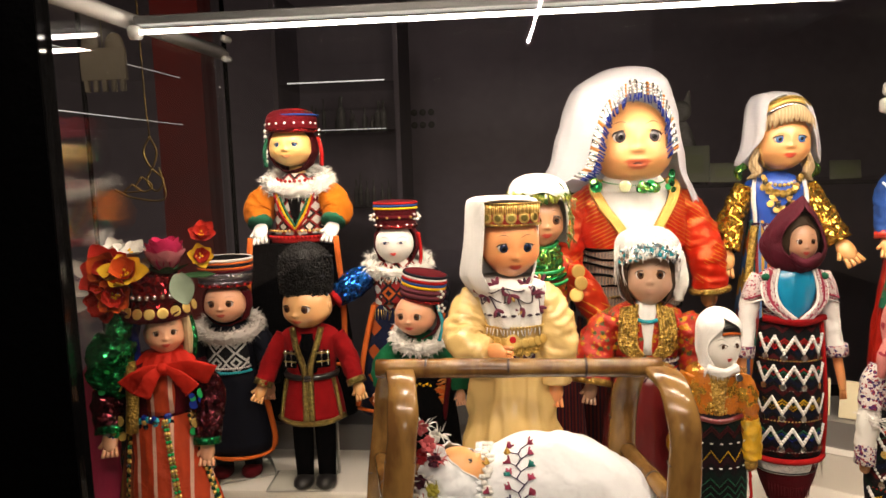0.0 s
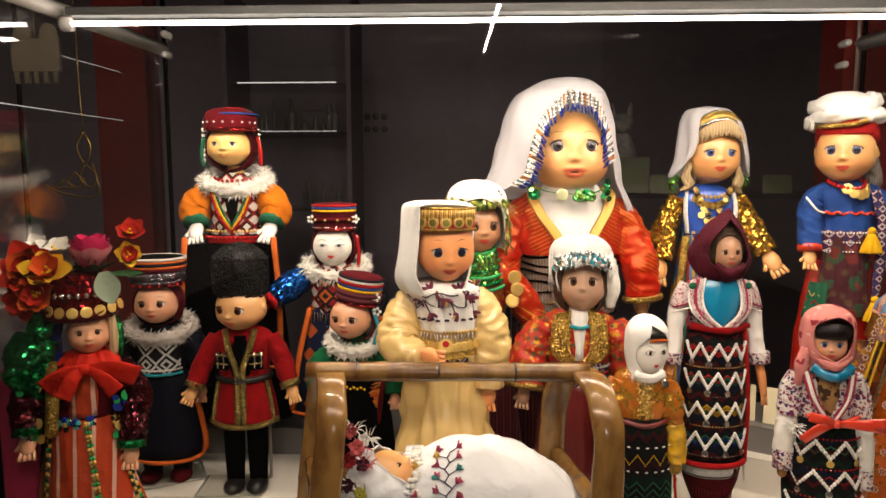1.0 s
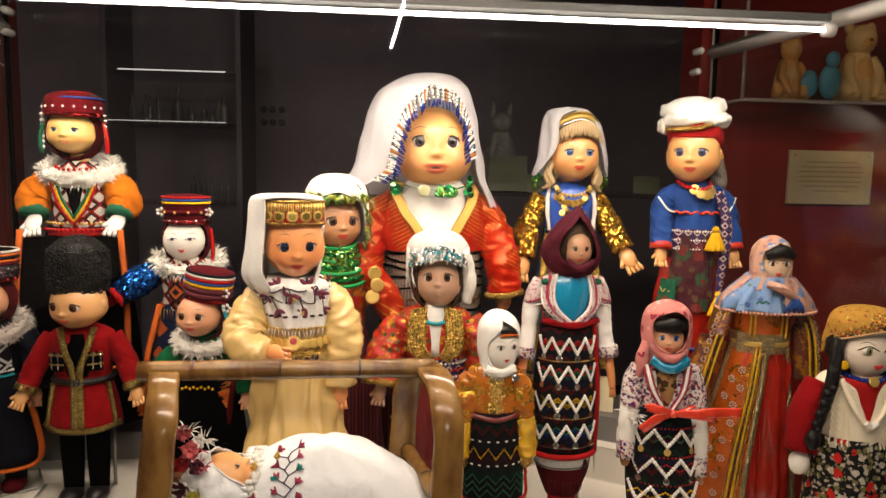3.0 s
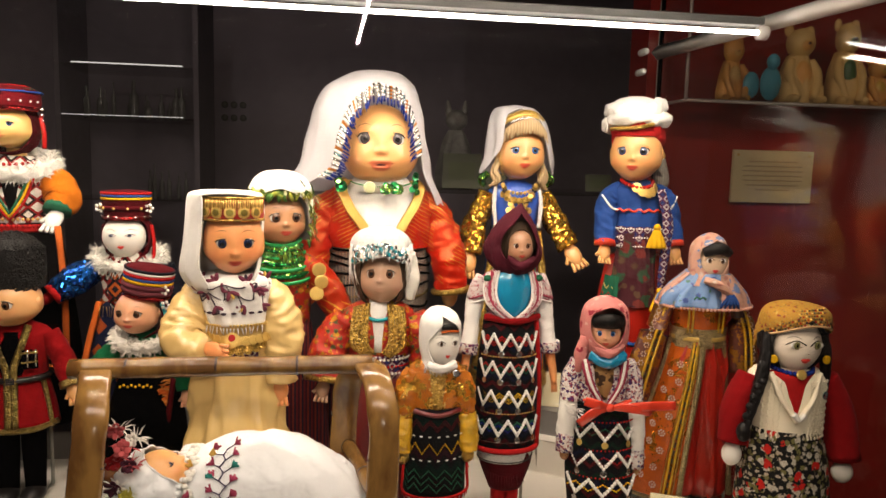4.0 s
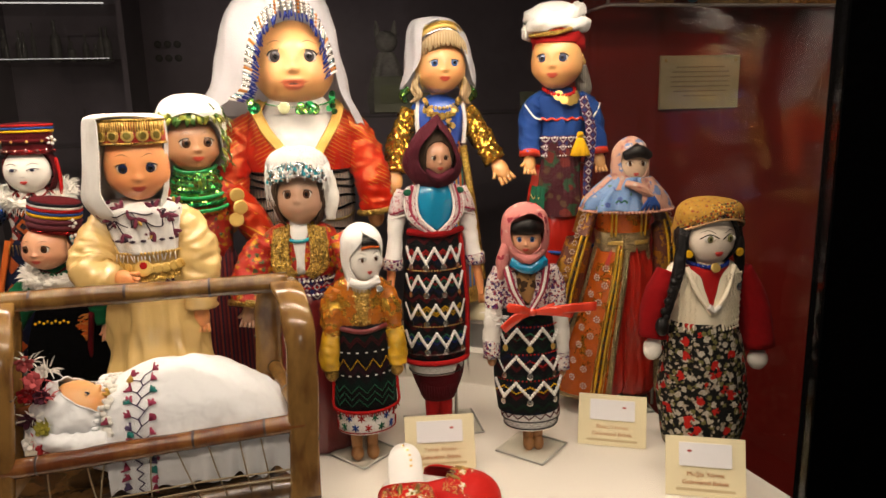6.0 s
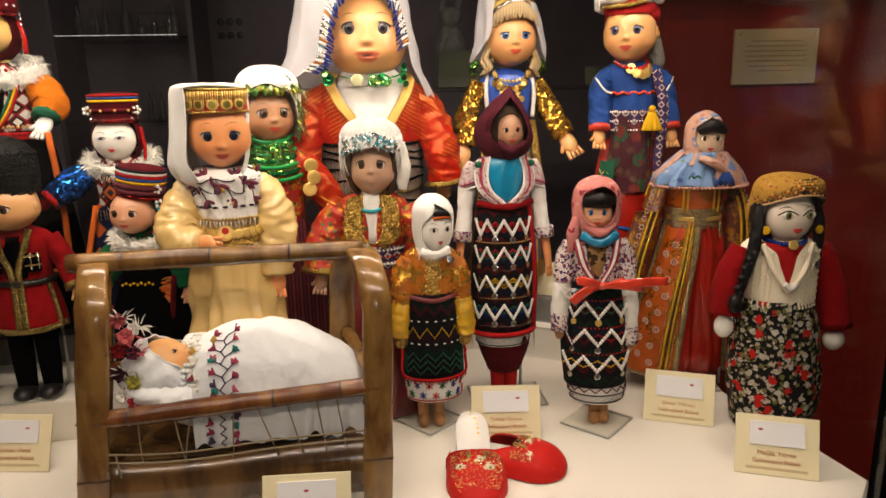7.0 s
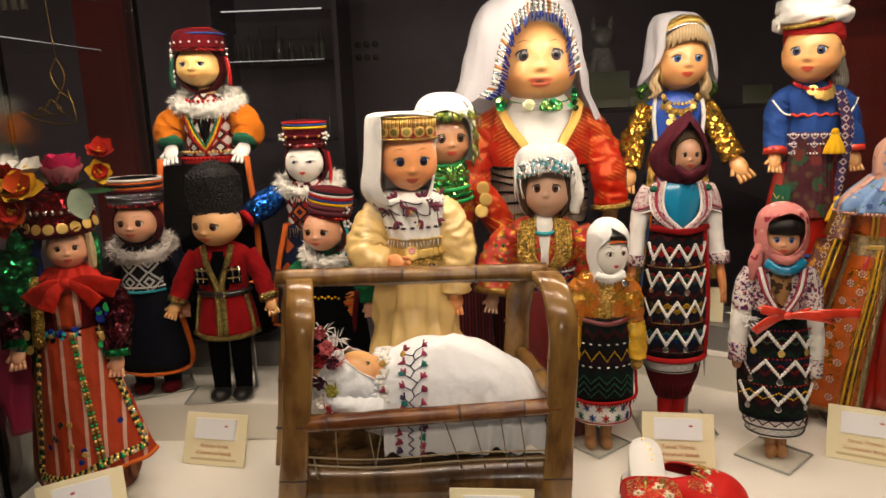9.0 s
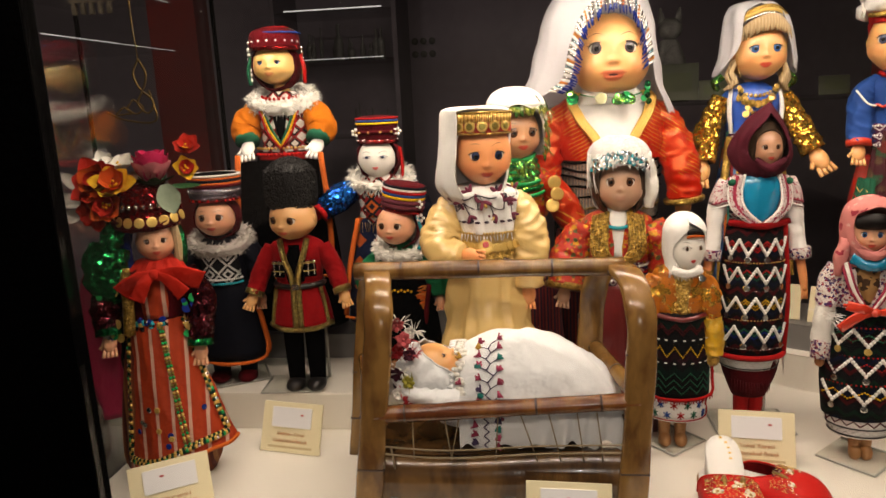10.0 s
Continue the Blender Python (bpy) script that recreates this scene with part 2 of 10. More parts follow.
BROWNHAIR = stripes("brown_hair", [(0.045, 0.025, 0.014), (0.075, 0.045, 0.026)], 0.003, "x", 0.5)
GREYHAIR = stripes("grey_hair", [(0.20, 0.18, 0.15), (0.30, 0.27, 0.23)], 0.003, "x", 0.5)
SHEET = cloth("white_sheet", (0.80, 0.82, 0.84), 0.9, 0.2, 1900, 0.10, 0.7)
WHITE = cloth("white_cotton", (0.80, 0.79, 0.76), 0.9, 0.2, 1900, 0.12)
VEIL = cloth("white_voile", (0.70, 0.69, 0.73), 0.8, 0.3, 2200, 0.14, 0.4)
VEIL.node_tree.nodes["Principled BSDF"].inputs["Alpha"].default_value = 0.74
FLUFF = cloth("white_fluff", (0.82, 0.80, 0.74), 0.95, 0.5, 900, 0.25)
FLUFF_G = cloth("grey_fluff", (0.60, 0.55, 0.50), 0.95, 0.5, 900, 0.3)
g = Graph("black_fur", 0.5, 0, 0, 0, 0.22)
g.bump(g.noise(700, 3), 0.6, 0.001)
BLACKFUR = g.shade((0.0024, 0.0023, 0.0026), 0.5, 90)
BLACK = velvet("black_velvet", (0.0016, 0.0016, 0.0022), 0.02)
NAVY = cloth("navy_cloth", (0.0040, 0.0052, 0.012), 0.7, 0.08)
MAROON = velvet("maroon_velvet", (0.10, 0.006, 0.010))
MAROONSHEER = cloth("maroon_scarf", (0.085, 0.007, 0.018), 0.75, 0.1, 1600, 0.5, 0.9)
RED = cloth("red_cloth", (0.42, 0.010, 0.010), 0.8)
REDFELT = velvet("red_felt", (0.29, 0.007, 0.009))
REDSATIN = satin("red_satin", (0.46, 0.014, 0.006))
REDRIBBON = satin("red_ribbon", (0.75, 0.05, 0.02), 0.3)
ORANGE = velvet("orange_velvet", (0.80, 0.22, 0.015))
ORANGETRIM = cloth("orange_trim", (0.62, 0.13, 0.02), 0.8)
GREEN = velvet("green_velvet", (0.01, 0.13, 0.05))
GREENTRIM = cloth("green_cuff", (0.02, 0.13, 0.07))
CREAM = satin("cream_satin", (0.76, 0.53, 0.20), 0.27, 0.12, 0.25)
BLUE = cloth("blue_cloth", (0.018, 0.068, 0.28), 0.6, 0.2)
BLUESATIN = satin("blue_satin", (0.02, 0.10, 0.55), 0.4)
TEAL = satin("teal_satin", (0.004, 0.26, 0.48), 0.30)
PINKSHEER = satin("magenta_veil", (0.50, 0.02, 0.09), 0.5)
GOLD = metalfoil("gold_braid", (0.80, 0.52, 0.12))
GOLDDARK = metalfoil("dull_gold_braid", (0.42, 0.30, 0.09), 0.32, 520)
GOLDSEQ = sequins("gold_sequins", (0.85, 0.52, 0.08), (0.55, 0.25, 0.02), 240)
GREENSEQ = sequins("green_sequins", (0.06, 0.40, 0.10), (0.35, 0.55, 0.10), 230)
DARKGREENSEQ = sequins("dark_green_sequins", (0.004, 0.12, 0.04), (0.01, 0.22, 0.05), 230)
EMERALDSEQ = sequins("emerald_sequins", (0.004, 0.14, 0.045), (0.02, 0.34, 0.09), 230)
BLUESEQ = sequins("blue_sequins", (0.01, 0.06, 0.40), (0.02, 0.20, 0.65), 260)
SILVERSEQ = sequins("silver_sequins", (0.75, 0.75, 0.78), (0.25, 0.55, 0.65), 260)
REDSEQ = sequins("red_sequins", (0.30, 0.01, 0.01), (0.12, 0.005, 0.01), 240)
COIN = gloss("gold_coin", (0.80, 0.54, 0.15), 0.30, 0.6)
SILVER = gloss("silver_coin", (0.70, 0.68, 0.64), 0.22, 1.0)
PEARL = gloss("white_bead", (0.82, 0.80, 0.76), 0.2)
BLUEBEAD = gloss("blue_bead", (0.010, 0.025, 0.20), 0.1)
GOLDBEAD = gloss("gold_bead", (0.74, 0.46, 0.11), 0.18, 0.35)
GREENBEAD = gloss("green_bead", (0.02, 0.30, 0.08), 0.1)
REDBEAD = gloss("red_bead", (0.40, 0.01, 0.01), 0.12)
TURQ = gloss("turquoise_bead", (0.03, 0.35, 0.42), 0.2)
SHOE = gloss("black_shoe", (0.012, 0.011, 0.011), 0.3)
WOODLEG = plain("turned_wood_leg", (0.42, 0.20, 0.07), 0.5, 0.3, 60)
YELLOW = cloth("yellow_thread", (0.80, 0.46, 0.01), 0.8)
HATBAND = sequins("hat_sequin_band", (0.05, 0.01, 0.02), (0.30, 0.30, 0.35), 300)
PANEL = lozenge("white_embroidered_panel", (0.76, 0.73, 0.67), [(0.76, 0.73, 0.67), (0.30, 0.015, 0.015), (0.01, 0.01, 0.01), (0.76, 0.73, 0.67)], 0.019)
HATRED = velvet("red_hat_velvet", (0.15, 0.007, 0.012))
PANEL_BW = lozenge("black_white_panel", (0.01, 0.01, 0.012), [(0.65, 0.65, 0.62), (0.01, 0.01, 0.012), (0.65, 0.65, 0.62), (0.01, 0.01, 0.012), (0.01, 0.01, 0.012)], 0.026)
PANEL_R = lozenge("red_black_panel", (0.02, 0.015, 0.02), [(0.55, 0.12, 0.02), (0.02, 0.015, 0.02), (0.30, 0.02, 0.02)], 0.022)
KILIM = zigzag("kilim_apron", [(0.006, 0.006, 0.008), (0.006, 0.006, 0.007), (0.06, 0.006, 0.008), (0.006, 0.006, 0.008), (0.006, 0.009, 0.026), (0.006, 0.006, 0.008), (0.005, 0.02, 0.012)], 0.038, 0.008, 0.017)
KILIM_G = zigzag("knit_apron", [(0.006, 0.006, 0.007), (0.02, 0.006, 0.010), (0.006, 0.006, 0.007), (0.006, 0.006, 0.007), (0.006, 0.006, 0.007), (0.006, 0.006, 0.007), (0.004, 0.012, 0.010)], 0.060, 0.010, 0.018)
VESTPRINT = lozenge("pink_white_vest", (0.50, 0.42, 0.41), [(0.36, 0.03, 0.07), (0.52, 0.46, 0.44), (0.06, 0.02, 0.05)], 0.0062)
JACKET = floral("purple_white_jacket", (0.66, 0.60, 0.56), [(0.10, 0.02, 0.09), (0.05, 0.03, 0.13), (0.30, 0.04, 0.06)], 150, 0.46, 0.8)
SASH = lozenge("woven_sash", (0.09, 0.012, 0.05), [(0.5, 0.45, 0.45), (0.09, 0.012, 0.05), (0.03, 0.04, 0.15)], 0.012)
FURPRINT = floral("leopard_print", (0.34, 0.19, 0.07), [(0.05, 0.025, 0.012)], 85, 0.50)
ROBE = shot_satin("red_gold_striped_satin", (0.46, 0.012, 0.004), (0.60, 0.26, 0.035), 0.0060)
WAISTSTRIPE = stripes("black_white_striped_sash", [(0.42, 0.38, 0.34), (0.04, 0.03, 0.03), (0.50, 0.46, 0.42), (0.38, 0.21, 0.09), (0.46, 0.42, 0.38), (0.03, 0.02, 0.02)], 0.0042, "x", 0.38, 0.2, 0.004)
REDFLORAL = floral("red_floral_silk", (0.46, 0.016, 0.006), [(0.80, 0.42, 0.04), (0.10, 0.12, 0.04), (0.72, 0.24, 0.02)], 75, 0.40, 0.34, 0.35)
def brocade(name, c, thread, rough=0.35, scale=55, share=0.56):
    """Satin shot with metal thread."""
    g = Graph(name, rough, 0.0, 0.1, 0.1, 0.6)
    f = g.noise(scale, 4, 0.75)
    hit = g.op("GREATER_THAN", f, share)
    g.link(g.op("MULTIPLY", hit, 0.8), g.b.inputs["Metallic"])
    g.bump(g.noise(40, 2), 0.6, 0.006)
    g.bump(g.voronoi(700, out="Distance"), 0.4, 0.0012)
    return g.shade(g.mix(hit, c, thread), 0.45, 60)


AMBER = brocade("amber_brocade", (0.54, 0.155, 0.008), (0.86, 0.46, 0.05), 0.22, 55, 0.52)
YELLOWCUFF = brocade("yellow_brocade", (0.78, 0.44, 0.010), (0.80, 0.56, 0.12), 0.30, 70, 0.56)
DARKREDSATIN = satin("dark_red_satin", (0.14, 0.006, 0.008), 0.38)
MAROONSTRIPE = stripes("maroon_striped_skirt", [(0.14, 0.015, 0.02), (0.06, 0.01, 0.02), (0.20, 0.03, 0.02), (0.03, 0.015, 0.03)], 0.010, "x", 0.6)
RAINBOW = stripes("striped_skirt", [(0.05, 0.12, 0.30), (0.45, 0.12, 0.02), (0.03, 0.15, 0.12), (0.25, 0.03, 0.03), (0.10, 0.20, 0.40), (0.50, 0.28, 0.04)], 0.022, "x", 0.6)
PINKSCARF = floral("pink_headscarf", (0.62, 0.22, 0.20), [(0.30, 0.03, 0.05), (0.70, 0.40, 0.35)], 55, 0.30, 0.8)
PEACHSCARF = floral("peach_headscarf", (0.58, 0.32, 0.23), [(0.13, 0.21, 0.42), (0.42, 0.17, 0.14), (0.60, 0.46, 0.38)], 48, 0.36, 0.5)
BLUESCARF = floral("blue_pink_headscarf", (0.15, 0.27, 0.50), [(0.10, 0.20, 0.50), (0.05, 0.09, 0.30), (0.42, 0.42, 0.44), (0.06, 0.18, 0.12)], 40, 0.34, 0.45)
YELLOWSCARF = floral("yellow_brown_headscarf", (0.42, 0.22, 0.03), [(0.26, 0.04, 0.02), (0.52, 0.36, 0.09), (0.06, 0.035, 0.015)], 120, 0.30, 0.7)
ROSES = floral("black_rose_print", (0.006, 0.006, 0.006), [(0.16, 0.15, 0.05), (0.50, 0.46, 0.38), (0.42, 0.36, 0.28), (0.50, 0.015, 0.010)], 44, 0.45, 0.8, 0.0, (110, 85, 130, 52))
KNIT = cloth("cream_knit", (0.86, 0.78, 0.60), 0.9, 0.2, 700, 0.15, 0.3)
APRONORANGE = stripes("orange_striped_apron", [(0.45, 0.052, 0.014), (0.42, 0.048, 0.014), (0.45, 0.052, 0.014), (0.40, 0.044, 0.014), (0.66, 0.40, 0.30)], 0.019, "x", 0.4)
BROWNSKIRT = stripes("brown_striped_skirt", [(0.20, 0.05, 0.02), (0.10, 0.02, 0.015), (0.28, 0.12, 0.04)], 0.011, "x", 0.6)
BLUEPRINT = lozenge("dark_blue_skirt", (0.006, 0.012, 0.045), [(0.006, 0.010, 0.035), (0.006, 0.010, 0.035), (0.40, 0.08, 0.015)], 0.034)
DARKPRINT = floral("dark_wrapped_skirt", (0.06, 0.012, 0.018), [(0.03, 0.07, 0.035), (0.16, 0.025, 0.02), (0.10, 0.055, 0.03)], 28, 0.42, 0.7)

# ---- building helpers ----


def finish(name, verts, faces, mats, idx, smooth, m=None, parent=None, paint=None):
    me = bpy.data.meshes.new(name)
    me.from_pydata([tuple(v) for v in verts], [], faces)
    for x in mats:
        me.materials.append(x)
    me.polygons.foreach_set("material_index", idx)
    me.polygons.foreach_set("use_smooth", smooth)
    if paint and any(paint):
        a = me.attributes.new("paint", "FLOAT_COLOR", "POINT")
        a.data.foreach_set("color", [c for p in paint for c in ((p[0], p[1], 0.0, 1.0) if p else (0.0, 0.0, 0.0, 1.0))])
    me.update()
    ob = new(name, me)
    if parent:
        ob.parent = parent
    if m:
        ob.matrix_basis = m
    return ob


def spline(pts, n=6):
    """A smooth line through the points."""
    p = [Vector(q) for q in pts]
    if len(p) < 3:
        return [p[0].lerp(p[-1], i / n) for i in range(n + 1)]
    p = [2 * p[0] - p[1]] + p + [2 * p[-1] - p[-2]]
    out = []
    for i in range(1, len(p) - 2):
        a, b, c, d = p[i - 1:i + 3]
        for k in range(n):
            t = k / n
            out.append(0.5 * (2 * b + (c - a) * t + (2 * a - 5 * b + 4 * c - d) * t * t + (3 * b - a - 3 * c + d) * t ** 3))
    return out + [p[-2]]


class Shape:
    """Collects faces with their materials in world places; build() makes one mesh standing at the origin o."""

    def __init__(self, o=(0, 0, 0), seed=0):
        self.o = Vector(o)
        self.v, self.f, self.mi, self.sm, self.mats, self.paint = [], [], [], [], [], []
        self.T = Matrix()
        self.rnd = random.Random(seed)

    def add(self, verts, faces, mat, smooth=True, paint=None):
        if mat not in self.mats:
            self.mats.append(mat)
        k, base = self.mats.index(mat), len(self.v)
        self.v += [self.T @ Vector(p) - self.o for p in verts]
        self.paint += paint or [None] * len(verts)
        self.f += [tuple(base + i for i in fc) for fc in faces]
        self.mi += [k] * len(faces)
        self.sm += [smooth] * len(faces)

    def build(self, name, turn=0, parent=None, lean=0):
        return finish(name, self.v, self.f, self.mats, self.mi, self.sm, pose(*self.o, lean, 0, turn), parent, self.paint)

    def rings(self, rows, mat, cap=True, closed=True, smooth=True, paint=None):
        n = len(rows[0])
        verts = [p for r in rows for p in r]
        faces = []
        for i in range(len(rows) - 1):
            for j in range(n if closed else n - 1):
                a, b = i * n + j, i * n + (j + 1) % n
                faces.append((a, b, b + n, a + n))
        if cap and closed:
            faces += [tuple(range(n - 1, -1, -1)), tuple(range((len(rows) - 1) * n, len(rows) * n))]
        self.add(verts, faces, mat, smooth, paint)

    def loft(self, prof, mat, seg=28, pleat=0, amp=0.0, wob=0.0, steps=4, cap=True, arc=None):
        """Stacked ellipses (cx, cy, z, rx, ry), smoothed between; pleats and folds deepen towards the end of the list."""
        line = spline([Vector(p[:3]) for p in prof], steps)
        size = spline([Vector((p[3], p[4], 0)) for p in prof], steps)
        if pleat:
            seg = max(seg, pleat * 6)
        if wob:
            seg, steps = max(seg, 64), max(steps, 6)
            line = spline([Vector(p[:3]) for p in prof], steps)
            size = spline([Vector((p[3], p[4], 0)) for p in prof], steps)
        rows = []
        ph = self.rnd.random() * 6
        for i, (c, s) in enumerate(zip(line, size)):
            t = i / (len(line) - 1)
            row = []
            for j in range(seg if not arc else seg + 1):
                a = 2 * math.pi * j / seg if not arc else radians(arc[0] + (arc[1] - arc[0]) * j / seg)
                k = 1 + amp * t * math.cos(pleat * a + ph)
                if wob:
                    k += wob * noise.noise(Vector((3 * math.cos(a) + ph, 3 * math.sin(a), c.z * 22)))
                    k += 0.55 * wob * (0.5 - abs(noise.noise(Vector((6 * math.cos(a) + ph, 6 * math.sin(a), c.z * 13 + 5 * math.cos(a))))) * 2)
                row.append((c.x + s.x * k * math.cos(a), c.y + s.y * k * math.sin(a), c.z))
            rows.append(row)
        self.rings(rows, mat, cap and not arc, not arc)
        return rows

    def tube(self, pts, rad, mat, seg=10, n=5, flat=1.0, up=(0, 0, 1), wob=0.0):
        if wob >= 0.15:
            n, seg = max(n, 12), max(seg, 20)
        line = spline(pts, n)
        if not isinstance(rad, (list, tuple)):
            rad = [rad] * len(pts)
        rr = [v.x for v in spline([Vector((r, 0, 0)) for r in rad], n)] if len(pts) > 2 else [rad[0] + (rad[-1] - rad[0]) * i / n for i in range(n + 1)]
        rows = []
        run, seed = 0.0, self.rnd.random() * 9
        for i, p in enumerate(line):
            run += (p - line[i - 1]).length if i else 0.0
            d = (line[min(i + 1, len(line) - 1)] - line[max(i - 1, 0)]).normalized()
            u = Vector(up)
            if abs(u.dot(d)) > 0.95:
                u = Vector((0, 1, 0))
            if flat == 1.0 and rows:
                s = (s - d * s.dot(d)).normalized()
            else:
                s = d.cross(u).normalized()
            w = s.cross(d)
            row = []
            for j in range(seg):
                a = 2 * math.pi * j / seg
                k = rr[i]
                if wob:
                    k *= 1 + 0.45 * wob * noise.noise(Vector((run * 50 + seed, 1.3 * math.cos(a), 1.3 * math.sin(a))))
                    k *= 1 + 0.55 * wob * (0.4 - abs(noise.noise(Vector((run * 85 + 2 * math.sin(a + seed), 1.1 * math.cos(a) + seed, 1.1 * math.sin(a)))) * 2))
                row.append(p + s * (k * math.cos(a)) + w * (k * flat * math.sin(a)))
            rows.append(row)
        self.rings(rows, mat)

    def ball(self, c, r, mat, u=14, v=9, fn=None, R=None):
        r = (r, r, r) if isinstance(r, (int, float)) else r
        rows = []
        for i in range(v + 1):
            ph = -math.pi / 2 + math.pi * (0.02 + 0.96 * i / v)
            row = []
            for j in range(u):
                a = 2 * math.pi * j / u
                d = Vector((math.cos(ph) * math.cos(a), math.cos(ph) * math.sin(a), math.sin(ph)))
                k = fn(d) if fn else (1, 1, 1)
                q = Vector((d.x * r[0] * k[0], d.y * r[1] * k[1], d.z * r[2] * k[2]))
                row.append(Vector(c) + (R @ q if R else q))
            rows.append(row)
        self.rings(rows, mat)

    def disc(self, c, nrm, r, mat, thick=0.0008, n=10):
        c, nrm = Vector(c), Vector(nrm).normalized()
        s = nrm.orthogonal().normalized()
        w = nrm.cross(s)
        rows = [[c + nrm * h + (s * math.cos(2 * math.pi * j / n) + w * math.sin(2 * math.pi * j / n)) * k for j in range(n)]
                for h, k in ((0, r), (thick, r), (thick * 1.4, r * 0.75))]
        self.rings(rows, mat, smooth=False)

    def beads(self, pts, r, mat):
        for p in pts:
            self.ball(p, r, mat, 6, 4)

    def box(self, c, size, mat, R=None):
        x, y, z = (s / 2 for s in size)
        b = min(x, y, z) * 0.25
        rows = []
        for zz, k in ((-z, b), (-z + b, 0), (z - b, 0), (z, b)):
            q = [(-x + k, -y + k, zz), (x - k, -y + k, zz), (x - k, y - k, zz), (-x + k, y - k, zz)]
            rows.append([Vector(c) + (R @ Vector(p) if R else Vector(p)) for p in q])
        self.rings(rows, mat, smooth=False)

    def fur(self, line, rad, count, length, mat, width=0.0007, down=0.3):
        """Tufts round a line: thin bent blades."""
        verts, faces = [], []
        q = spline(line, 8)
        for _ in range(count):
            i = self.rnd.randrange(len(q) - 1)
            p = q[i].lerp(q[i + 1], self.rnd.random())
            d = Vector([self.rnd.gauss(0, 1) for _ in range(3)]).normalized()
            a = p + d * rad
            s = d.orthogonal().normalized() * width
            ln = length * self.rnd.uniform(0.5, 1.2)
            e = a + (d + Vector((self.rnd.gauss(0, 0.4), self.rnd.gauss(0, 0.4), -down))).normalized() * ln
            mid = a.lerp(e, 0.55) + Vector((0, 0, 0.1 * ln))
            b = len(verts)
            verts += [a - s, a + s, mid + s * 0.8, mid - s * 0.8, e]
            faces += [(b, b + 1, b + 2, b + 3), (b + 3, b + 2, b + 4)]
        self.add(verts, faces, mat)

    def hood(self, c, r, mat, up=0.9, down=0.9, side=0.85, drape=0.0, flare=0.0, wob=0.05, tilt=0.0, reach=math.pi, fall=0.0, hem=0.0010, skew=0.0, box=1.0):
        """A scarf round a head: an ellipsoid open towards the face, whose hem can fall. Gives back the rim."""
        rows, nu, nv = [], 64, 26
        rnd = self.rnd.random() * 9
        for i in range(nv + 1):
            row = []
            for j in range(nu):
                ps = 2 * math.pi * j / nu
                cz, cx = math.sin(ps), math.cos(ps)
                p0 = 1 / math.hypot(cx / side, cz / (up if cz > 0 else down))
                ph = p0 + (reach - 0.03 - p0) * (i / nv)
                d = Vector((cx * math.sin(ph), -math.cos(ph), cz * math.sin(ph)))
                k = 1 + wob * noise.noise(Vector((d.x * 3 + rnd, d.y * 3, d.z * 3)))
                k += 0.5 * wob * (0.4 - abs(noise.noise(Vector((d.x * 6, d.y * 6 + rnd, d.z * 4 + d.x * 3)))) * 2)
                if box != 1.0:
                    d = Vector([math.copysign(abs(v) ** box, v) for v in d])
                    d *= 1 / (d.length * 0.5 + 0.5)
                q = Vector((d.x * r[0] * k, d.y * r[1] * k, d.z * r[2] * k))
                q.x += skew * min(1.0, (ph - p0) / (1.6 - p0)) if p0 < 1.5 else skew
                if q.z < 0 and fall:
                    h = max(math.hypot(d.x, d.y), 0.12) ** -fall
                    q.x, q.y = q.x * h, q.y * h
                if q.z < 0 and drape:
                    f = (-q.z / r[2]) ** 1.3
                    q.z -= drape * f * (0.6 + 0.4 * i / nv)
                    q.x *= 1 + flare * f
                    q.y *= 1 + 0.4 * flare * f
                    w = 1 + 0.22 * f * noise.noise(Vector((ps * 3.0, rnd, 0)))
                    q.x *= w
                row.append(Vector(c) + Matrix.Rotation(tilt, 3, "Y") @ q)
            rows.append(row)
        self.rings(rows, mat, cap=False)
        if hem:
            self.tube(rows[0][::2] + [rows[0][0]], hem, mat, 6, 2)
        return rows[0]

    def head(self, c, rx, ry, rz, skin, iris=IRIS_BLUE, lip=1.0, yaw=0, nod=0, eye=1.0, baby=False, ears=True, brow=True, nose=1.0, sleepy=44):
        """A doll's head: sockets, nose, lips and cheeks in one form, glass eyes behind lids."""
        old = self.T.copy()
        self.T = old @ Matrix.Translation(c) @ Matrix.Rotation(radians(yaw), 4, "Z") @ Matrix.Rotation(radians(nod), 4, "X")
        ez, mz, es = (0.10, -0.52, 0.42) if baby else (0.05, -0.49, 0.39)
        full = 2.9 if baby else 2.3

        def bell(x, z, sx, sz):
            return math.exp(-(x / sx) ** 2 - (z / sz) ** 2)

        def deep(x, z):
            """How far the face stands out, as a share of its depth."""
            ax = abs(x)
            f = -0.070 * bell(ax - es, z - ez, 0.17, 0.13)
            f += 0.045 * bell(ax - 0.50, z + 0.34, 0.26, 0.24)
            f += nose * (0.04 * bell(x, z + 0.02, 0.09, 0.16) + 0.125 * bell(x, z + 0.19, 0.13, 0.085) + 0.035 * bell(ax - 0.10, z + 0.21, 0.06, 0.05))
            f += 0.05 * bell(x, z - mz, 0.26, 0.13) + 0.040 * bell(ax - 0.05, z - mz - 0.055, 0.12, 0.038) + 0.050 * bell(x, z - mz + 0.060, 0.13, 0.042)
            f += 0.06 * bell(x, z + 0.84, 0.24, 0.14)
            if baby:
                f += 0.05 * bell(x, z - mz, 0.34, 0.17) - 0.16 * bell(x, z - mz, 0.15, 0.035) + 0.05 * bell(ax - 0.50, z + 0.42, 0.26, 0.26)
            else:
                f -= 0.035 * bell(x, z - mz, 0.17, 0.016)
            return f

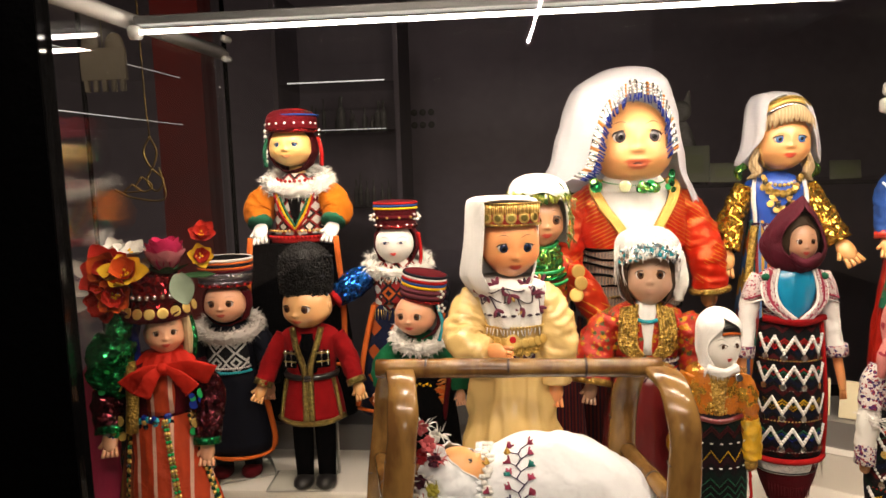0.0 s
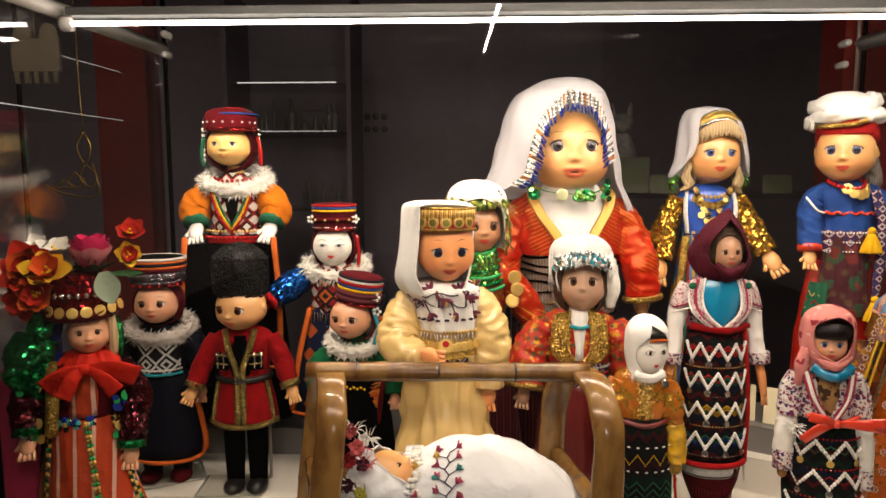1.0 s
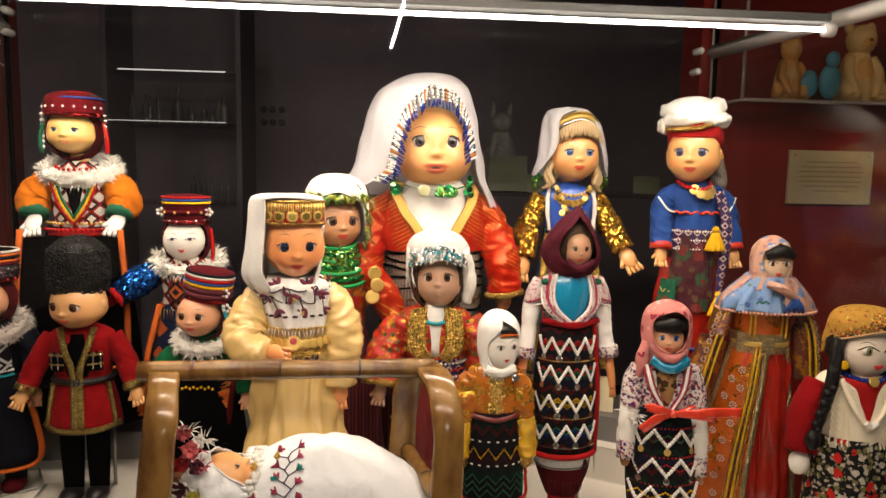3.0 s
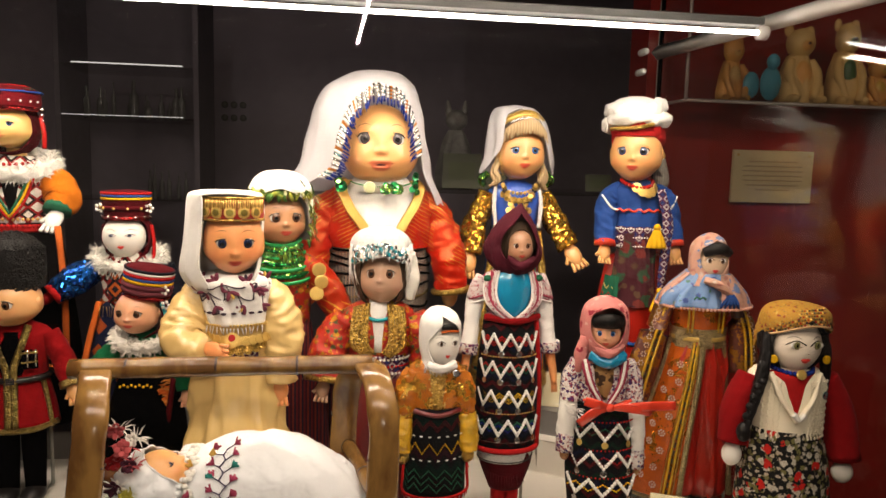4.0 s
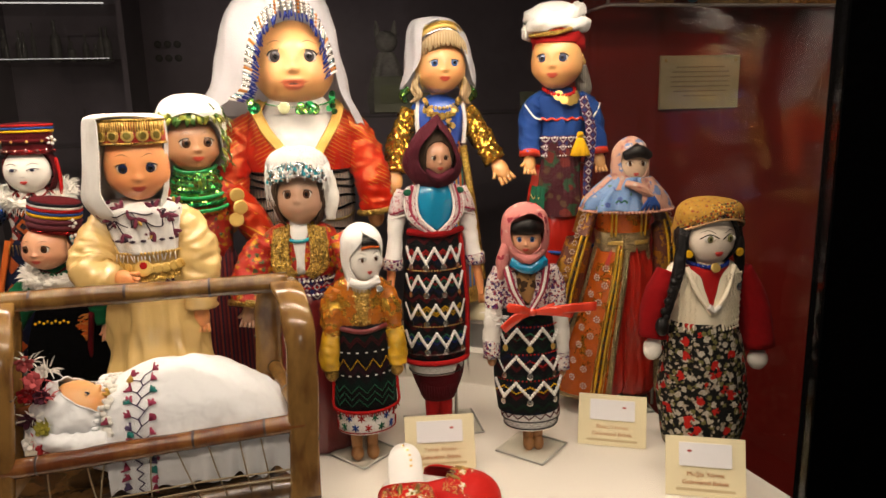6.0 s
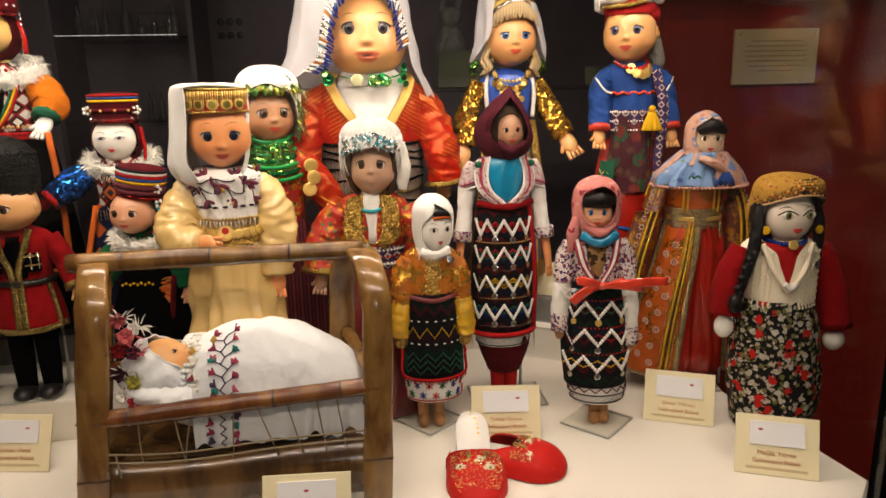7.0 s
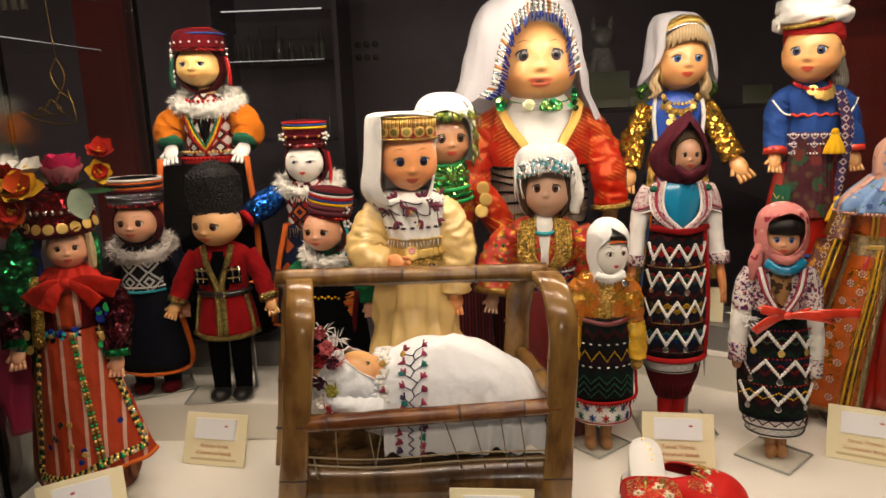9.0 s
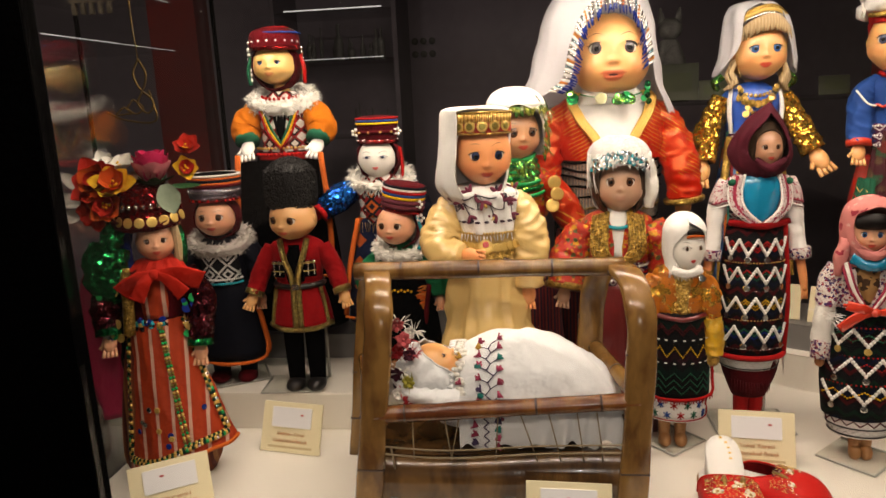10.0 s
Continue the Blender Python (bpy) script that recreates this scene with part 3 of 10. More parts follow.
        def at(d):
            cheek = math.exp(-((d.z + 0.38) / 0.30) ** 2)
            k = 1.0
            if d.z < 0:
                # jowls: fuller than a ball below the eyes
                k = (1 - (-d.z) ** full) ** (1 / full) / math.sqrt(max(1 - d.z * d.z, 1e-4))
            q = Vector((d.x * rx * k * (1 + (0.09 if baby else 0.05) * cheek - (0.0 if baby else 0.30 * max(0.0, -d.z - 0.45))), d.y * ry * k, d.z * rz))
            if d.y < 0:
                q.y -= ry * deep(d.x * k, d.z) * min(1.0, -2.5 * d.y)
            return q

        def face(x, z, out=0.0):
            q = at(Vector((x, -math.sqrt(max(1 - x * x - z * z, 0.02)), z)))
            return q - Vector((0, out, 0))

        rows, paint, nu, nv = [], [], 80, 60
        tone = lip if isinstance(lip, float) else (1.0 if lip is LIP else 0.6 if lip is LIP_P else 0.3)
        for i in range(nv + 1):
            ph = -math.pi / 2 + math.pi * (0.012 + 0.976 * i / nv)
            row = []
            for j in range(nu):
                u = -1 + 2 * j / nu
                a = -math.pi / 2 + math.pi * math.copysign(abs(u) ** 1.7, u)
                d = Vector((math.cos(ph) * math.cos(a), math.cos(ph) * math.sin(a), math.sin(ph)))
                row.append(at(d))
                if d.y < 0:
                    blush = 0.70 * bell(abs(d.x) - 0.54, d.z + 0.32, 0.22, 0.19) + 0.2 * bell(d.x, d.z + 0.2, 0.12, 0.1)
                    dz = d.z - mz
                    hi, wide = (0.080 - 0.025 * bell(d.x, 0, 0.05, 1), 0.22) if dz > 0 else (0.105, 0.17)
                    if baby:
                        hi, wide = hi * 1.55, wide * 1.40
                    e = (d.x / wide) ** 2 + (dz / hi) ** 2
                    paint.append((blush, tone * min(1.0, max(0.0, (1.15 - e) * 3))))
                else:
                    paint.append(None)
            rows.append(row)
        self.rings(rows, skin, paint=paint)
        for s in (-1, 1):
            w = 0.235 * eye
            R = Vector((w * rx, w * rx * 0.85, w * rx * 0.92))
            p = face(es * s, ez) + Vector((-0.02 * s * rx, 0.55 * R.y, 0))
            out = Vector((0.14 * s, -1, 0)).normalized()
            self.ball(p, tuple(R), EYEWHITE, 20, 12)
            self.ball(p + out * R.y * 0.70, (R.x * 0.68, R.y * 0.38, R.z * 0.78), iris, 18, 9)
            self.ball(p + out * R.y * 0.93, (R.x * 0.42, R.y * 0.17, R.z * 0.46), PUPIL, 12, 6)

            def lid(f0, f1, k):
                rows = []
                for m in range(8):
                    f = radians(f0 + (f1 - f0) * m / 7)
                    row = []
                    for q in range(13):
                        th = radians(-84 + 14 * q)
                        row.append(p + Vector((R.x * k * math.sin(th), -R.y * k * math.cos(th) * math.cos(f), R.z * k * math.cos(th) * math.sin(f))))
                    rows.append(row)
                self.rings(rows, skin, closed=False)
                return rows[0]

            edge = lid(sleepy, 125, 1.10)
            self.tube(edge[::2], [0.010 * rx] + [0.026 * rx] * 5 + [0.010 * rx], LASH, 6, 2)
            low = lid(-48, -125, 1.08)
            self.tube(low[2:-2:2], 0.006 * rx, BROW, 5, 2)
            for q in range(3, 12, 2) if s > 0 else range(1, 10, 2):
                e0 = edge[q]
                self.tube([e0, e0 + Vector(((e0.x - p.x) * 0.30, -0.05 * rx, 0.05 * rx))], [0.010 * rx, 0.003 * rx], LASH, 4, 1)
            if brow:
                b = [face(es * s + dx, ez + dz2, -0.004 * rx) for dx, dz2 in ((-0.22, 0.30), (0.0, 0.37), (0.22, 0.30))]
                self.tube(b, [0.008 * rx, 0.015 * rx, 0.006 * rx], BROW, 6, 5)
            if ears:
                self.ball((s * rx * 0.99, 0.10 * ry, -0.05 * rz), (0.09 * rx, 0.16 * rx, 0.20 * rz), skin, 10, 7)
        if baby:
            self.ball(face(0, mz - 0.002, 0.040 * rx), (0.165 * rx, 0.05 * rx, 0.058 * rz), DARKHOLE, 14, 8)
        self.T = old

    def shawl(self, prof, mat, box=1.0, wob=0.03, hem=0.0010, n=72, steps=6, flare=None):
        """A scarf from the crown down: rows (z, cx, cy, rx, ry, gap to the left, gap to the right in degrees from the front).
        Gives back both front edges, each from the top down."""
        keys = [spline([Vector(p[:3]) for p in prof], steps), spline([Vector(p[3:6]) for p in prof], steps), spline([Vector((p[6], 0, 0)) for p in prof], steps)]
        seed = self.rnd.random() * 9
        rows = []
        for i, (c, q, g) in enumerate(zip(*keys)):
            t = i / (len(keys[0]) - 1)
            gl, gr = max(q.z, 0.0), max(g.x, 0.0)
            row = []
            for j in range(n + 1):
                a = radians(-90 + gr + (360 - gl - gr) * j / n)
                ca, sa = math.cos(a), math.sin(a)
                if box != 1.0:
                    ca, sa = math.copysign(abs(ca) ** box, ca), math.copysign(abs(sa) ** box, sa)
                k = 1 + wob * (noise.noise(Vector((2.2 * ca + seed, 2.2 * sa, c.x * 26))) + 0.8 * t * noise.noise(Vector((5 * ca, 5 * sa + seed, c.x * 9))))
                k += 0.8 * wob * t * (0.35 - abs(noise.noise(Vector((4.0 * ca + 9 * c.x, 4.0 * sa + seed, c.x * 6)))) * 2)
                p = Vector((c.y + q.x * k * ca, c.z + q.y * k * sa, c.x))
                if flare:
                    p += Vector(flare(t, ca, sa))
                row.append(p)
            rows.append(row)
        self.rings(rows, mat, cap=False, closed=False)
        first = next((i for i, (q, g) in enumerate(zip(keys[1], keys[2])) if q.z + g.x > 3), 0)
        right, left = [r[0] for r in rows[first:]], [r[-1] for r in rows[first:]]
        if hem:
            self.tube(left[::-1][::3] + right[::3], hem, mat, 6, 2)
            self.tube(rows[-1][::3], hem, mat, 6, 2)
        return left, right

    def flatface(self, c, rx, ry, rz, skin, yaw=0, iris=IRIS_BROWN, brows=True, fine=1.0, wide=1.0, mouth=1.0):
        """A rag doll's head: cloth with painted eyes, brows, nose line and lips."""
        old = self.T.copy()
        self.T = old @ Matrix.Translation(c) @ Matrix.Rotation(radians(yaw), 4, "Z")
        self.ball((0, 0, 0), (rx, ry, rz), skin, 32, 22, fn=lambda d: (1 - 0.12 * max(0.0, -d.z - 0.3), 1, 1))

        def face(x, z, out=0.0003):
            return Vector((x * rx * (1 - 0.12 * max(0.0, -z - 0.3)), -ry * math.sqrt(max(1 - x * x - z * z, 0.02)) - out, z * rz))

        for s in (-1, 1):
            p = face(0.42 * s, 0.10)
            self.ball(p, (0.19 * rx * wide, 0.03 * rx, 0.085 * rz * fine), EYEWHITE, 10, 6)
            self.ball(p + Vector((0, -0.02 * rx, 0)), (0.10 * rx * wide, 0.03 * rx, 0.085 * rz * fine), iris, 10, 6)
            self.ball(p + Vector((0, -0.04 * rx, 0)), (0.05 * rx, 0.02 * rx, 0.045 * rz * fine), PUPIL, 8, 5)
            self.tube([face(0.42 * s - 0.23 * wide, 0.09), face(0.42 * s, 0.10 + 0.10 * fine), face(0.42 * s + 0.25 * wide, 0.12)], 0.017 * rx * wide, PUPIL, 5, 4)
            self.tube([face(0.42 * s - 0.20, 0.07), face(0.42 * s, 0.10 - 0.09 * fine), face(0.42 * s + 0.20, 0.08)], 0.008 * rx, BROW, 5, 4)
            if brows:
                self.tube([face(0.20 * s, 0.30), face(0.44 * s, 0.40), face(0.70 * s, 0.32)], [0.008 * rx, 0.014 * rx, 0.005 * rx], PUPIL, 5, 4)
            self.ball(face(0.05 * s, -0.20), (0.025 * rx, 0.02 * rx, 0.012 * rz), BROW, 6, 4)
            self.ball(face(0.07 * s, -0.43), (0.095 * rx * mouth, 0.03 * rx, 0.045 * rz * mouth), LIP, 8, 5)
        self.ball(face(0, -0.49), (0.10 * rx * mouth, 0.03 * rx, 0.05 * rz * mouth), LIP, 8, 5)
        self.T = old

    def arm(self, pts, rad, sleeve, hand, hr=0.011, cuff=None, fingers=True, wob=0.25):
        self.tube(pts, rad, sleeve, 24, 16 if wob > 0.2 else 6, wob=wob)
        a, b = Vector(pts[-2]), Vector(pts[-1])
        d = (b - a).normalized()
        if cuff:
            self.tube([b - d * 0.006, b + d * 0.002], rad[-1] * 1.12, cuff, 12, 2)
        h = b + d * hr * 0.9
        s = d.cross(Vector((0, 1, 0))).normalized()
        R = Matrix((s, Vector((0, 1, 0)), d)).transposed()
        self.ball(h, (hr * 0.8, hr * 0.5, hr * 1.1), hand, 10, 7, R=R)
        if fingers:
            for k in (-1.5, -0.5, 0.5, 1.5):
                p = h + d * hr * 0.7 + s * (k * hr * 0.36)
                self.tube([p, p + d * hr * 0.8 + s * k * hr * 0.1 + Vector((0, -hr * 0.2, 0))], hr * 0.19, hand, 6, 3)
            p = h - s * hr * 0.6
            self.tube([p, p + d * hr * 0.6 - s * hr * 0.45], hr * 0.2, hand, 6, 3)

    def legs(self, cx, cy, z1, z0, gap, r, mat, shoe, foot=0.028):
        for s in (-1, 1):
            x = cx + s * gap
            self.loft([(x, cy, z0 + 0.012, r * 0.85, r * 0.85), (x, cy, (z0 + z1) / 2, r, r), (x, cy, z1, r * 1.1, r * 1.1)], mat, 12)
            self.ball((x, cy - foot * 0.3, z0 + 0.009), (r * 1.05, foot * 0.62, 0.010), shoe, 12, 7)

    def zig(self, cx, cy, rx, ry, z, n, amp, r, mat, a0=-160, a1=-20, coins=None):
        """A beaded chevron on the front of a round skirt."""
        pts, k = [], n * 12
        for i in range(k + 1):
            a = radians(a0 + (a1 - a0) * i / k)
            t = (i % 12) / 12
            h = amp * abs(2 * t - 1)
            pts.append((cx + rx * math.cos(a), cy + ry * math.sin(a), z + h))
            if coins and i % 12 == 6:
                nr = Vector((math.cos(a), math.sin(a), 0.1))
                self.disc(Vector(pts[-1]) + nr * 0.001 + Vector((0, 0, -0.006)), nr, 0.0042, coins)
        self.beads(pts, r, mat)

    def fringe(self, pts, length, mat, r=0.0006, every=0.0035):
        line = spline(pts, 8)
        for a, b in zip(line, line[1:]):
            n = max(1, int((b - a).length / every))
            for k in range(n):
                p = a.lerp(b, k / n)
                q = p + Vector((self.rnd.gauss(0, 0.0012), self.rnd.gauss(0, 0.001), -length * self.rnd.uniform(0.8, 1.1)))
                self.tube([p, q], [r, r * 0.7], mat, 4, 1)


def part(name, shape, parent, label="", turn=0):
    """One mesh under a thing or a part. Its shape is given in the place of its parent."""
    ob = finish(name, shape.v, shape.f, shape.mats, shape.mi, shape.sm, pose(*shape.o, 0, 0, turn), parent, shape.paint)
    if label:
        ob["label"] = label
    return ob


def thing(name, at, label, category, group="", rz=0, kind=""):
    ob = new(name)
    ob.empty_display_size = 0.05
    ob.matrix_basis = pose(*at, 0, 0, rz)
    return tagged(ob, label, category, group, kind)


def slab(s, poly, z0, z1, mat, bevel=0.003):
    """A flat board with that outline and eased edges."""
    n = len(poly)
    c = Vector((sum(p[0] for p in poly) / n, sum(p[1] for p in poly) / n))

    def row(z, k):
        out = []
        for p in poly:
            d = Vector(p) - c
            q = c + d * (1 - k / max(d.length, 0.01))
            out.append((q.x, q.y, z))
        return out

    s.rings([row(z0, bevel), row(z0 + bevel, 0), row(z1 - bevel, 0), row(z1, bevel)], mat, smooth=False)


# ---- the setting ----
def paint_wall(name, c, rough=0.5):
    g = Graph(name, rough)
    g.bump(g.noise(160, 3), 0.15, 0.001)
    return g.shade(c, 0.3, 3)


DECKPAINT = plain("deck_paint", (0.80, 0.76, 0.68), 0.45, 0.08, 12, 0.05)
RISERGREY = plain("grey_riser", (0.20, 0.19, 0.18), 0.35, 0.15, 15)
REDWALL = paint_wall("maroon_wall", (0.23, 0.013, 0.008), 0.3)
ROOMWALL = paint_wall("taupe_wall", (0.24, 0.20, 0.175), 0.6)
DARKWALL = paint_wall("black_wall", (0.045, 0.040, 0.042), 0.85)
# violet grey raised to hold the haze that the front glass mirrors
HAZEWALL = paint_wall("haze_grey_wall", (0.46, 0.40, 0.48), 0.85)
BLACKFRAME = velvet("black_frame", (0.0012, 0.0012, 0.0014), 0.01)
CABINETGREY = paint_wall("grey_cabinet", (0.24, 0.21, 0.25), 0.85)
FLOORMAT = cloth("dark_floor", (0.03, 0.025, 0.02), 0.9, 0.0, 200, 0.2, 0.05)
STEEL = plain("brushed_steel", (0.74, 0.72, 0.69), 0.45, 0.12, 60, 0.1, 0.1)
TUBEGLOW = glow("tube_glow", (1.0, 0.90, 0.76), 16.0)
GLASS = clear("case_glass")
SIDEGLASS = clear("side_pane_glass", ior=1.9)
COATED = clear("coated_glass", ior=1.015)
ACRYLIC = clear("acrylic", (0.93, 0.94, 0.92), 0.02)
ACRYLICEDGE = plain("acrylic_edge", (0.42, 0.42, 0.38), 0.2, 0.1, 30)


def setting(name, s, label, cat):
    return tagged(s.build(name), label, cat, kind="structure")


s = Shape()
slab(s, [(-3, -10), (4, -10), (4, 4.2), (-3, 4.2)], -0.1, 0.0, FLOORMAT)
setting("floor", s, "dark polished floor of the museum room", "floor")
s = Shape()
slab(s, [(-3, -10), (4, -10), (4, 4.2), (-3, 4.2)], 2.9, 3.0, DARKWALL)
setting("ceiling", s, "black painted ceiling of the museum room", "ceiling")
for nm, poly, m_ in (("wall_north", [(-3, 4.0), (4, 4.0), (4, 4.2), (-3, 4.2)], HAZEWALL), ("wall_south", [(-3, -10), (4, -10), (4, -9.8), (-3, -9.8)], ROOMWALL),
                     ("wall_west", [(-3, -9.8), (-2.8, -9.8), (-2.8, 4.0), (-3, 4.0)], ROOMWALL), ("wall_east", [(3.8, -9.8), (4, -9.8), (4, 4.0), (3.8, 4.0)], ROOMWALL)):
    s = Shape()
    slab(s, poly, 0.0, 2.9, m_, 0.001)
    setting(nm, s, "dark painted museum wall", "wall")
# red partition beside the case on either hand
s = Shape()
slab(s, [(0.805, 1.12), (2.6, 1.12), (2.6, 1.20), (0.805, 1.20)], 0.0, 2.9, REDWALL, 0.002)
setting("wall_red_1", s, "glossy maroon partition wall beside the showcase", "wall")
s = Shape()
slab(s, [(-0.757, 1.62), (-0.631, 1.62), (-0.631, 1.70), (-0.757, 1.70)], 0.0, 2.9, REDWALL, 0.002)
setting("wall_red_2", s, "narrow maroon pillar behind the showcase", "wall")

# showcase: plinth, deck, glass, rails
case = thing("glass_showcase", (0.24, 0.74, 0), "tall glass museum showcase with white deck and black frame", "showcase")
O = Vector((0.24, 0.74, 0))


def casepart(name, build, label="", parent=None):
    s = Shape()
    build(s)
    s.v = [p - O for p in s.v]
    return part(name, s, parent or case, label)


casepart("plinth", lambda s: slab(s, [(-0.34, 0.47), (0.85, 0.47), (0.85, 1.05), (-0.34, 1.05)], 0.0, 0.80, BLACKFRAME), "black plinth")
casepart("deck", lambda s: slab(s, [(-0.345, 0.46), (0.80, 0.46), (0.838, 0.50), (0.822, 0.60), (0.80, 0.72), (0.79, 0.80), (0.80, 1.05), (-0.345, 1.05)], 0.80, DECK, DECKPAINT), "white painted display deck")
casepart("step", lambda s: slab(s, [(-0.33, 0.742), (0.22, 0.742), (0.30, 0.81), (0.43, 0.965), (0.474, 0.962), (0.60, 0.882), (0.72, 0.828), (0.785, 0.815), (0.785, 1.02), (-0.33, 1.02)], DECK, STEP, DECKPAINT, 0.002), "white raised step")
casepart("tier", lambda s: slab(s, [(-0.33, 0.88), (0.20, 0.88), (0.40, 0.985), (0.50, 0.972), (0.62, 0.898), (0.785, 0.845), (0.785, 1.02), (-0.33, 1.02)], STEP, TIER, RISERGREY, 0.002), "grey upper tier")


def pane(a, b, z0, z1, th=0.008, mat=GLASS):
    def f(s):
        d = (Vector(b) - Vector(a)).normalized()
        n = Vector((-d.y, d.x)) * th / 2
        q = [Vector(a) - n, Vector(b) - n, Vector(b) + n, Vector(a) + n]
        s.rings([[(p.x, p.y, z) for p in q] for z in (z0, z1)], mat, smooth=False)
    return f


for nm, a, b in (("side_pane", (-0.348, 0.43), (-0.335, 1.03)), ("side_pane", (0.912, 0.43), (0.800, 1.03)), ("back_pane", (-0.330, 1.035), (0.796, 1.035)), ("front_pane", (-0.243, 0.445), (0.800, 0.445))):
    ob = casepart(nm, pane(a, b, DECK, 1.75, mat=COATED if nm == "back_pane" else SIDEGLASS if nm == "side_pane" and a[0] < 0 else GLASS), "clear glass pane")
    ob.visible_shadow = False


def post(a, w, z0=0.0, z1=1.9):
    return lambda s: s.box((a[0], a[1], (z0 + z1) / 2), (w[0], w[1], z1 - z0), BLACKFRAME)


casepart("post", post((-0.3165, 0.450), (0.145, 0.02)), "black corner post")
casepart("post", post((0.892, 0.450), (0.18, 0.02)), "black corner post")
casepart("top_frame", lambda s: s.box((0.25, 0.60, 1.86), (1.40, 0.92, 0.08), BLACKFRAME), "black top frame")
casepart("back_joint", lambda s: s.tube([(-0.325, 1.026, DECK), (-0.325, 1.026, 1.75)], 0.004, BLACKFRAME, 6, 2), "dark joint strip")
casepart("back_joint", lambda s: s.tube([(0.787, 1.026, DECK), (0.787, 1.026, 1.75)], 0.004, BLACKFRAME, 6, 2), "dark joint strip")


def rail(x0, x1):
    def f(s):
        for i in range(1):
            a, b = Vector((x0, 0.45, 1.522)), Vector((x1, 1.015, 1.522))
            s.tube([a, b], 0.011, STEEL, 4, 2)
    return f


r1 = casepart("rail", rail(-0.340, -0.323), "flat steel rail")
r2 = casepart("rail", rail(0.845, 0.775), "flat steel rail")


def bolt(x, z):
    return lambda s: s.tube([(x, 1.004, z), (x, 1.010, z), (x, 1.030, z)], [0.0035, 0.0058, 0.0058], STEEL, 12, 3)


for x, z in ((-0.318, 1.545), (-0.319, 1.514), (0.753, 1.523), (0.750, 1.490)):
    casepart("bolt", bolt(x, z), "steel bolt")

tube = thing("tube_lamp", (0.235, 0.735, 1.505), "long glowing white tube lamp under steel rails", "lamp", "tube lamps")
s = Shape((0, 0, 0))
s.tube([(-0.548, 0, 0), (0.548, 0, 0)], 0.0028, TUBEGLOW, 12, 2)
part("glow_tube", s, tube, "glowing white tube")
s = Shape((0, 0, 0))
s.box((0, 0.004, 0.013), (1.10, 0.026, 0.010), plain("grey_housing", (0.10, 0.10, 0.10), 0.4, 0.1, 30))
part("housing", s, tube, "grey lamp housing")
for x in (-0.553, 0.553):
    s = Shape((x, 0, 0))
    s.tube([(x - 0.006, 0, 0), (x + 0.006, 0, 0)], 0.009, STEEL, 10, 1)
    part("end_cap", s, tube, "steel end cap")
# fixture for the assumed front tube, out of view
copy_thing(tube, pose(0.285, 0.395, 1.63))

# ---- the dolls: each one mesh ----


def doll(s, name, label, turn=0):
    return tagged(s.build(name, turn), label, "doll", "dolls in the showcase")


def boa(s, cx, cy, z, rx, ry, mat, count=700, length=0.012, rad=0.009):
    ring = [(cx + rx * math.cos(a), cy + ry * math.sin(a), z + 0.012 * math.sin(a) + 0.004) for a in [i * math.pi / 8 for i in range(17)]]
    s.tube(ring, rad, mat, 10, 3, wob=0.7)
    s.fur(ring, rad * 0.7, count * 3, length * 0.85, mat)


def hat(s, cx, cy, z0, z1, rx, ry, side, bands, lean=0.0):
    """A pillbox hat with ribbon bands and small beads."""
    old = s.T.copy()
    s.T = old @ Matrix.Translation((cx, cy, z0)) @ Matrix.Rotation(lean, 4, "Y") @ Matrix.Translation((-cx, -cy, -z0))
    h = z1 - z0
    s.loft([(cx, cy, z0, rx * 0.95, ry * 0.95), (cx, cy, z0 + h * 0.5, rx, ry), (cx, cy, z1 - h * 0.08, rx * 1.05, ry * 1.05)], side, 30)
    s.loft([(cx, cy, z1 - h * 0.08, rx * 1.05, ry * 1.05), (cx, cy, z1 + h * 0.02, rx * 0.99, ry * 0.99), (cx, cy, z1 + h * 0.07, rx * 0.6, ry * 0.6), (cx, cy, z1 + h * 0.09, rx * 0.05, ry * 0.05)], side, 30)
    for f, m_, r in bands:
        ring = [(cx + rx * (0.97 + 0.08 * f) * math.cos(a), cy + ry * (0.97 + 0.08 * f) * math.sin(a), z0 + h * f) for a in [i * math.pi / 10 for i in range(21)]]
        s.tube(ring, r, m_, 6, 2)
    s.T = old


def row_of_beads(s, cx, cy, z, rx, ry, n, r, mat, a0=-170, a1=-10, sag=0.0):
    for i in range(n):
        t = i / (n - 1)
        a = radians(a0 + (a1 - a0) * t)
        s.ball((cx + rx * math.cos(a), cy + ry * math.sin(a), z - sag * math.sin(math.pi * t)), r, mat, 6, 4)


def coins(s, cx, cy, z, rx, ry, n, r, mat, a0=-160, a1=-20, sag=0.0):
    for i in range(n):
        t = i / max(n - 1, 1)
        a = radians(a0 + (a1 - a0) * t)
        d = Vector((math.cos(a), math.sin(a), 0.25))
        s.disc((cx + rx * math.cos(a), cy + ry * math.sin(a), z - sag * math.sin(math.pi * t)), d, r, mat)


